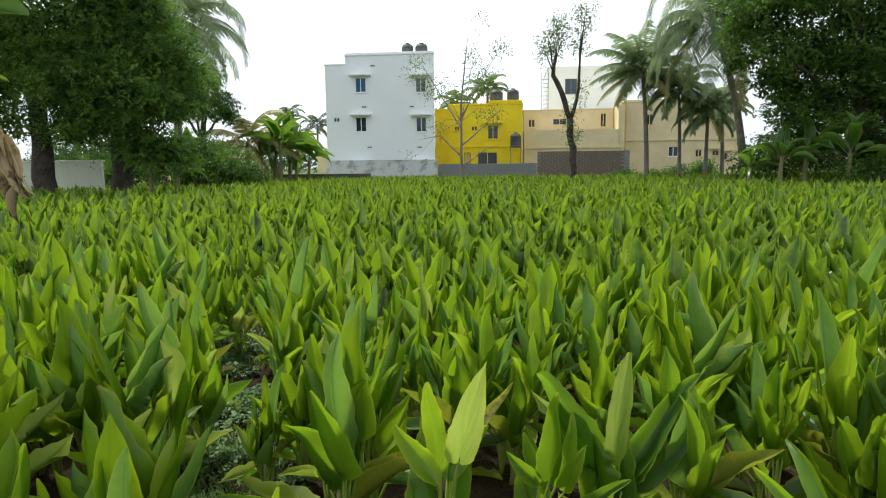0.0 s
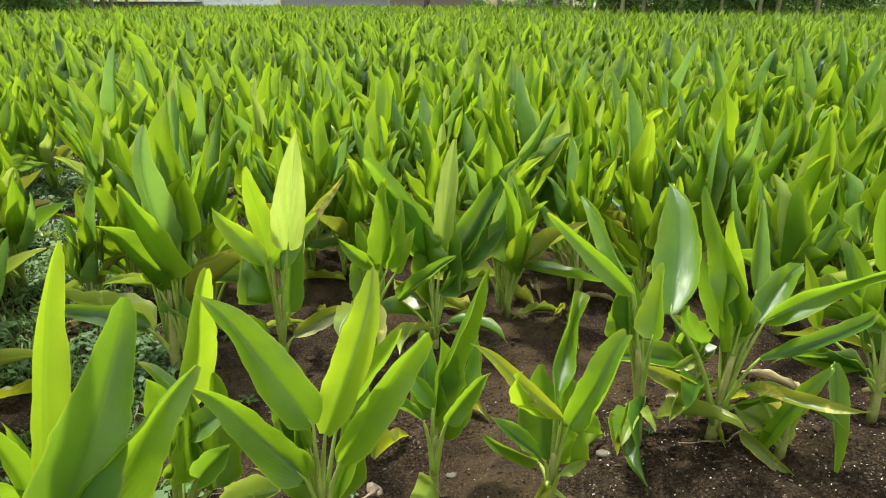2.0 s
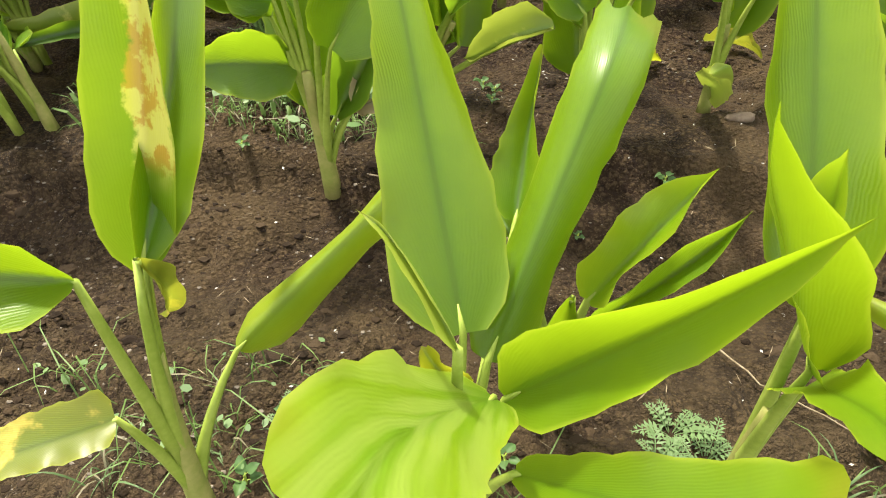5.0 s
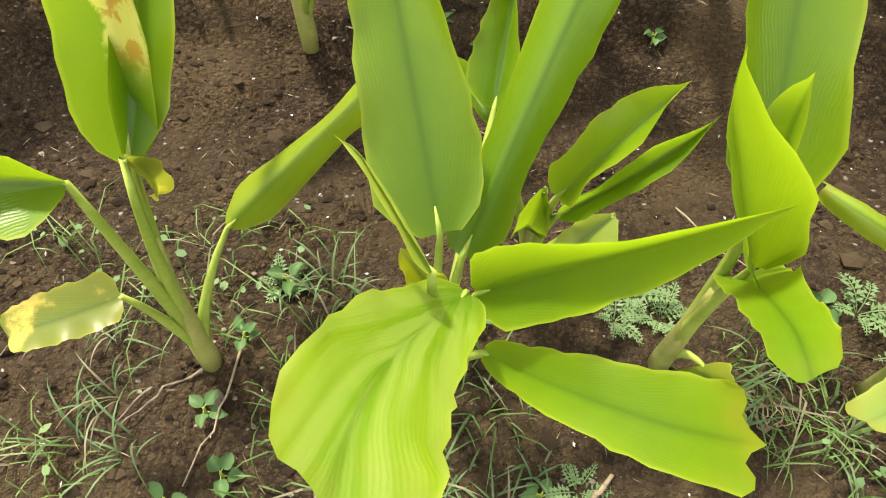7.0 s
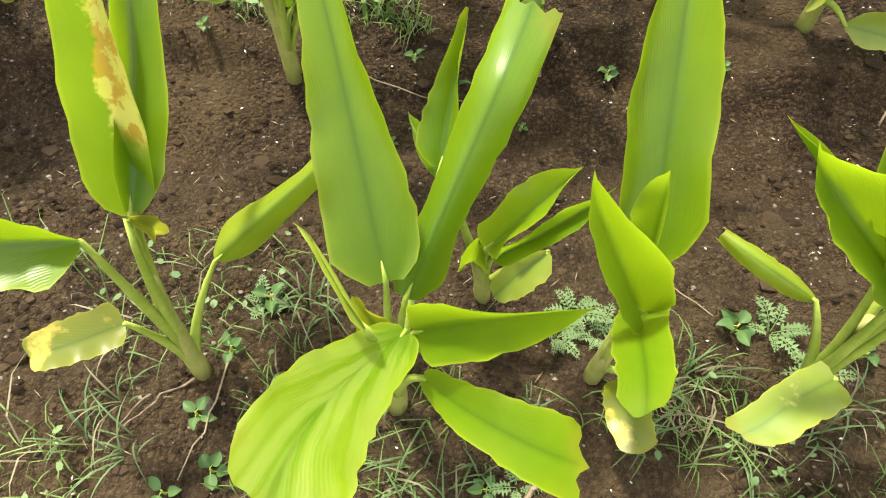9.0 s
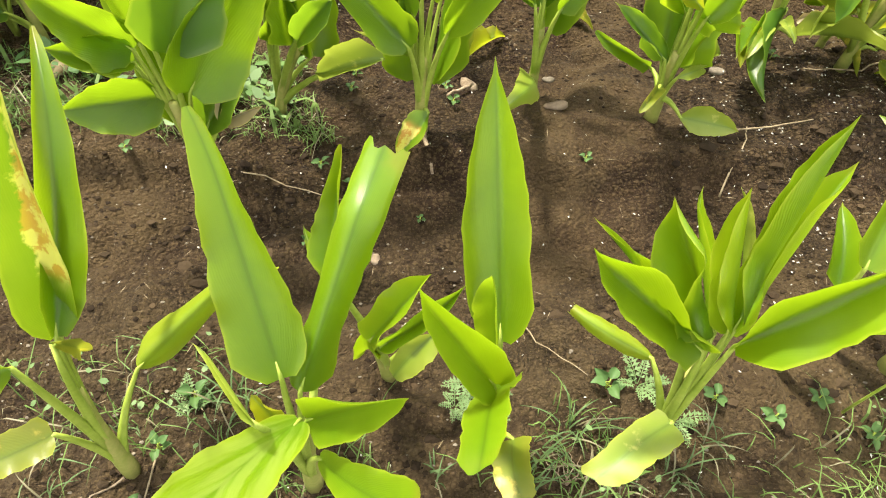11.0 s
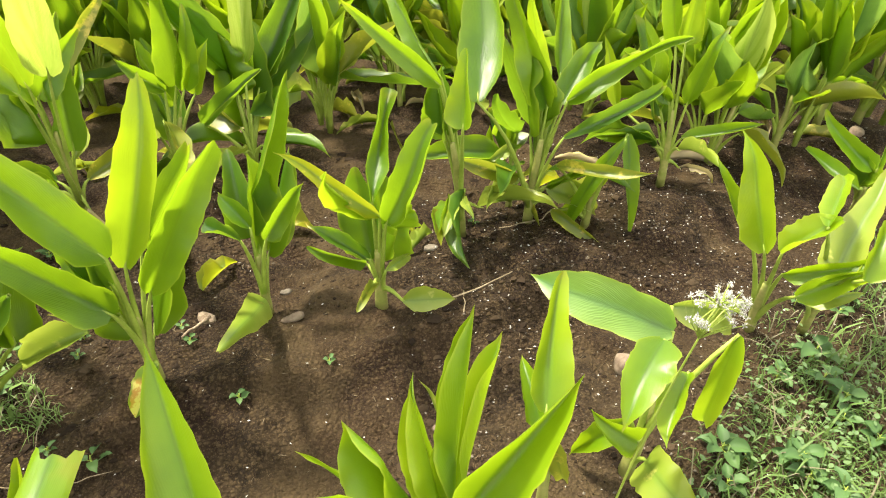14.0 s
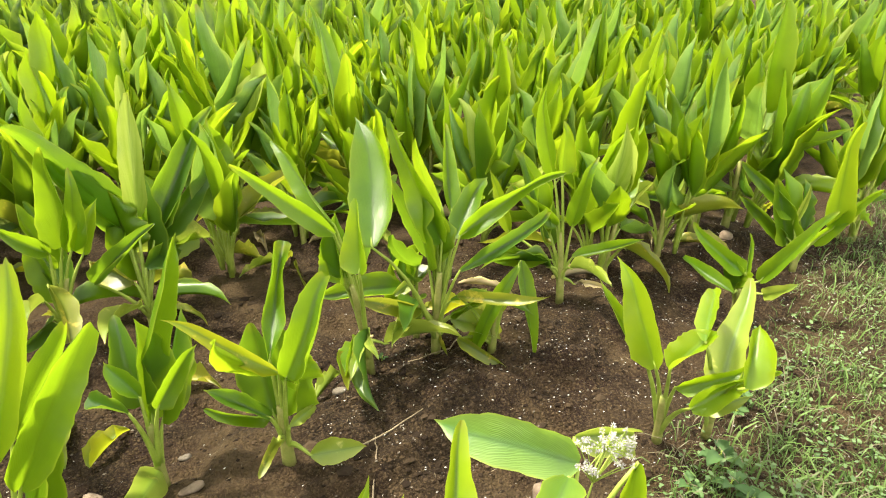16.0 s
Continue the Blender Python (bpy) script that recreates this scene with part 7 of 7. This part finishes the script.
def grass_sheet(name, label, mat, tries, area, tall, seed, wid=0.0026, lean=0.7):
    """Curved single blades, three joints each, where the bund and the tufts are."""
    rng = np.random.default_rng(seed)
    x, y = rng.uniform(area[0], area[1], tries), rng.uniform(area[2], area[3], tries)
    patch = 0.55 + 0.9 * value_noise(x, y, 0.25, 2)
    fade = np.clip(np.minimum.reduce([x - area[0], area[1] - x, y - area[2], area[3] - y]) / 0.6, 0, 1)
    k = rng.random(tries) < on_bund(x, y) * patch * fade
    x, y = x[k], y[k]
    n = len(x)
    z = ground_z(x, y) - 0.004
    az = rng.uniform(0, 6.28, n)
    h = rng.uniform(tall[0], tall[1], n)
    le = lean * rng.uniform(0.2, 1.3, n)
    d = np.stack([np.cos(az), np.sin(az), np.zeros(n)], axis=-1)
    s = np.stack([-np.sin(az), np.cos(az), np.zeros(n)], axis=-1) * wid
    p0 = np.stack([x, y, z], axis=-1)
    up = np.array([0, 0, 1.0])
    p1 = p0 + d * (h * le * 0.25)[:, None] + up * (h * 0.5)[:, None]
    p2 = p0 + d * (h * le * 0.75)[:, None] + up * (h * (0.85 - 0.2 * le))[:, None]
    p3 = p0 + d * (h * le * 1.2)[:, None] + up * (h * (0.85 - 0.45 * le))[:, None]
    v = np.stack([p0 - s, p0 + s, p1 + s, p1 - s, p2 + s * 0.7, p2 - s * 0.7, p3], axis=1).reshape(-1, 3)
    o = np.arange(n)[:, None] * 7
    q = np.concatenate([o + np.array([0, 1, 2, 3]), o + np.array([3, 2, 4, 5])])
    t = o + np.array([5, 4, 6])
    return tagged(link(name, v, [tuple(a) for a in q.tolist()] + [tuple(a) for a in t.tolist()], [mat], smooth=False), label, "grass", kind="stuff")


grass_sheet("bund_grass", "short rough green grass covering the earth bund", GRASS, 215000, (-1.4, 4.4, -0.9, 2.4), (0.015, 0.065), 11, 0.0012, 1.1)
grass_sheet("bund_grass", "longer loose grass beyond the field edge", GRASS, 90000, (0.4, 10.0, -4.0, 3.0), (0.04, 0.11), 12, 0.0028)
grass_sheet("path_grass", "low grass and weeds on the trodden path", GRASS, 90000, (-6.5, 0.2, 0.9, 12.5), (0.03, 0.1), 13, 0.005)
grass_sheet("path_grass", "thick short weedy grass between the plant rows", GRASS, 60000, (-2.8, -0.2, 1.8, 5.6), (0.02, 0.08), 19, 0.003)
grass_sheet("dry_grass", "dry straw coloured grass among the green", DRY_GRASS, 12000, (-1.0, 4.6, -0.2, 2.0), (0.03, 0.10), 14, 0.0016, 1.3)
grass_sheet("wispy_grass", "long thin wispy grass round the plant feet", GRASS, 3400, (-1.1, 1.4, -0.2, 1.1), (0.06, 0.17), 17, 0.0012, 1.0)


def leaflet_sheet(name, label, mat, tries, area, size, seed):
    """Small rounded leaves of creeping weeds between the grass."""
    rng = np.random.default_rng(seed)
    x, y = rng.uniform(area[0], area[1], tries), rng.uniform(area[2], area[3], tries)
    k = rng.random(tries) < on_bund(x, y) * (value_noise(x, y, 0.2, 3) > -0.02) * np.where((x < 0.62) & (y < 1.4), 0.12, 0.55)
    x, y = x[k], y[k]
    n = len(x)
    c = np.stack([x, y, ground_z(x, y) + rng.uniform(0.015, 0.06, n)], axis=-1)
    az = rng.uniform(0, 6.28, n)
    r = rng.uniform(size[0], size[1], n)[:, None]
    d = np.stack([np.cos(az), np.sin(az), rng.uniform(-0.3, 0.5, n)], axis=-1)
    s = np.stack([-np.sin(az), np.cos(az), rng.uniform(-0.3, 0.3, n)], axis=-1)
    v = np.stack([c - d * r, c - d * r * 0.4 + s * r * 0.62, c + d * r * 0.35 + s * r * 0.55, c + d * r, c + d * r * 0.35 - s * r * 0.55, c - d * r * 0.4 - s * r * 0.62], axis=1)
    return tagged(link(name, v.reshape(-1, 3), np.arange(n * 6).reshape(-1, 6), [mat], smooth=False), label, "weeds", kind="stuff")


leaflet_sheet("creeping_weeds", "small round-leaved creeping weeds among the grass", FERN_LEAF, 40000, (-0.9, 3.6, -0.6, 1.4), (0.003, 0.010), 15)
leaflet_sheet("path_weeds", "small leafy weeds on the trodden path", WEED_LEAF, 60000, (-5.0, 0.1, 1.2, 9.0), (0.008, 0.024), 16)


def flowering_weed(foot, top):
    """A thin stalk with side twigs and loose heads of fluffy white florets."""
    rng = np.random.default_rng(9)
    z = float(ground_z(*foot))
    w = thing("flowering_weed", (*foot, z), "pale stalked weed with fluffy white flower heads", "weed")
    top = np.array(top) - np.array([*foot, z])
    line = bezier((0, 0, -0.02), (top[0] * 0.2, top[1] * 0.2, top[2] * 0.6), top, 9)
    v, f = tube(line, np.linspace(0.003, 0.0014, 9), 6)
    link("stalk", v, f, [STEM], w)
    clumps = top + np.array([(0.0, 0.0, 0.012), (0.028, 0.01, 0.004), (-0.02, 0.012, 0.006), (0.05, -0.004, -0.012), (0.018, -0.016, -0.014), (0.062, 0.016, -0.03), (-0.036, -0.006, -0.012)])
    for k in range(64):
        e = clumps[k % 7] + rng.normal(size=3) * np.array([0.008, 0.007, 0.006])
        s = line[int(rng.integers(7, 9))]
        v, f = tube(bezier(s, (s + e) / 2 + np.array([0, 0, 0.006]), e, 5), np.linspace(0.0011, 0.0007, 5), 4)
        link("twig", v, f, [STEM], w)
        n = 30
        p = rng.normal(size=(n, 3))
        p /= np.linalg.norm(p, axis=1)[:, None]
        a = e + p * 0.001
        b = e + p * 0.0042 * rng.uniform(0.6, 1.2, n)[:, None]
        sd = np.cross(p, rng.normal(size=(n, 3)))
        sd = sd / np.linalg.norm(sd, axis=1)[:, None] * 0.0007
        vv = np.stack([a, b + sd, b + p * 0.0018, b - sd], axis=1).reshape(-1, 3)
        link("flower_head", vv, np.arange(n * 4).reshape(-1, 4), [WHITE_PETAL], w, smooth=False)
    return w


# ---- withered leaves between the rows ----
def fallen_leaf(x, y, az, ln, wd, tone, seed):
    rng = np.random.default_rng(seed)
    z = float(ground_z(x, y))
    w = thing("fallen_leaf", (x, y, z), f"{TONE_WORDS[tone]} curled turmeric leaf lying on the soil", "leaf", "fallen leaves between the rows")
    d = np.array([math.cos(az), math.sin(az), 0.0])
    end = d * ln
    end[2] = float(ground_z(x + end[0], y + end[1])) - z + 0.012
    v, f, uv = blade((0, 0, 0.014), end, wd, rng.uniform(40, 110), np.array([0.1, 0.1, 1.0]), 0.3, rng, 12, 6, 0.1, 1.2)
    link("blade", v, f, [TONES[tone]], w, uv)
    return w


rng_l = np.random.default_rng(31)
for k in range(70):
    if k < 22:
        along, off = rng_l.uniform(-0.6, 4.5), rng_l.uniform(-0.3, 0.3)
        fx, fy = -0.75 + V[0] * along + U[0] * off, 2.0 + V[1] * along + U[1] * off
    else:
        fx, fy = rng_l.uniform(-0.5, 3.6), rng_l.choice([1.72, 1.9, 2.55, 2.75, 3.1]) + rng_l.uniform(-0.1, 0.1)
    fallen_leaf(fx, fy, rng_l.uniform(0, 6.28), rng_l.uniform(0.12, 0.26), rng_l.uniform(0.03, 0.06), ("dry", "dry", "olive", "pale", "yellow")[int(rng_l.integers(0, 5))], 900 + k)
fallen_leaf(-1.0, 2.1, 0.35, 0.24, 0.06, "yellow", 990)

leaflet_sheet("path_weeds", "low dark leafy weeds between the plant rows", WEED_LEAF, 36000, (-2.6, -0.2, 1.9, 5.2), (0.007, 0.018), 20)
flowering_weed((1.05, 0.64), (1.07, 0.60, 0.67))
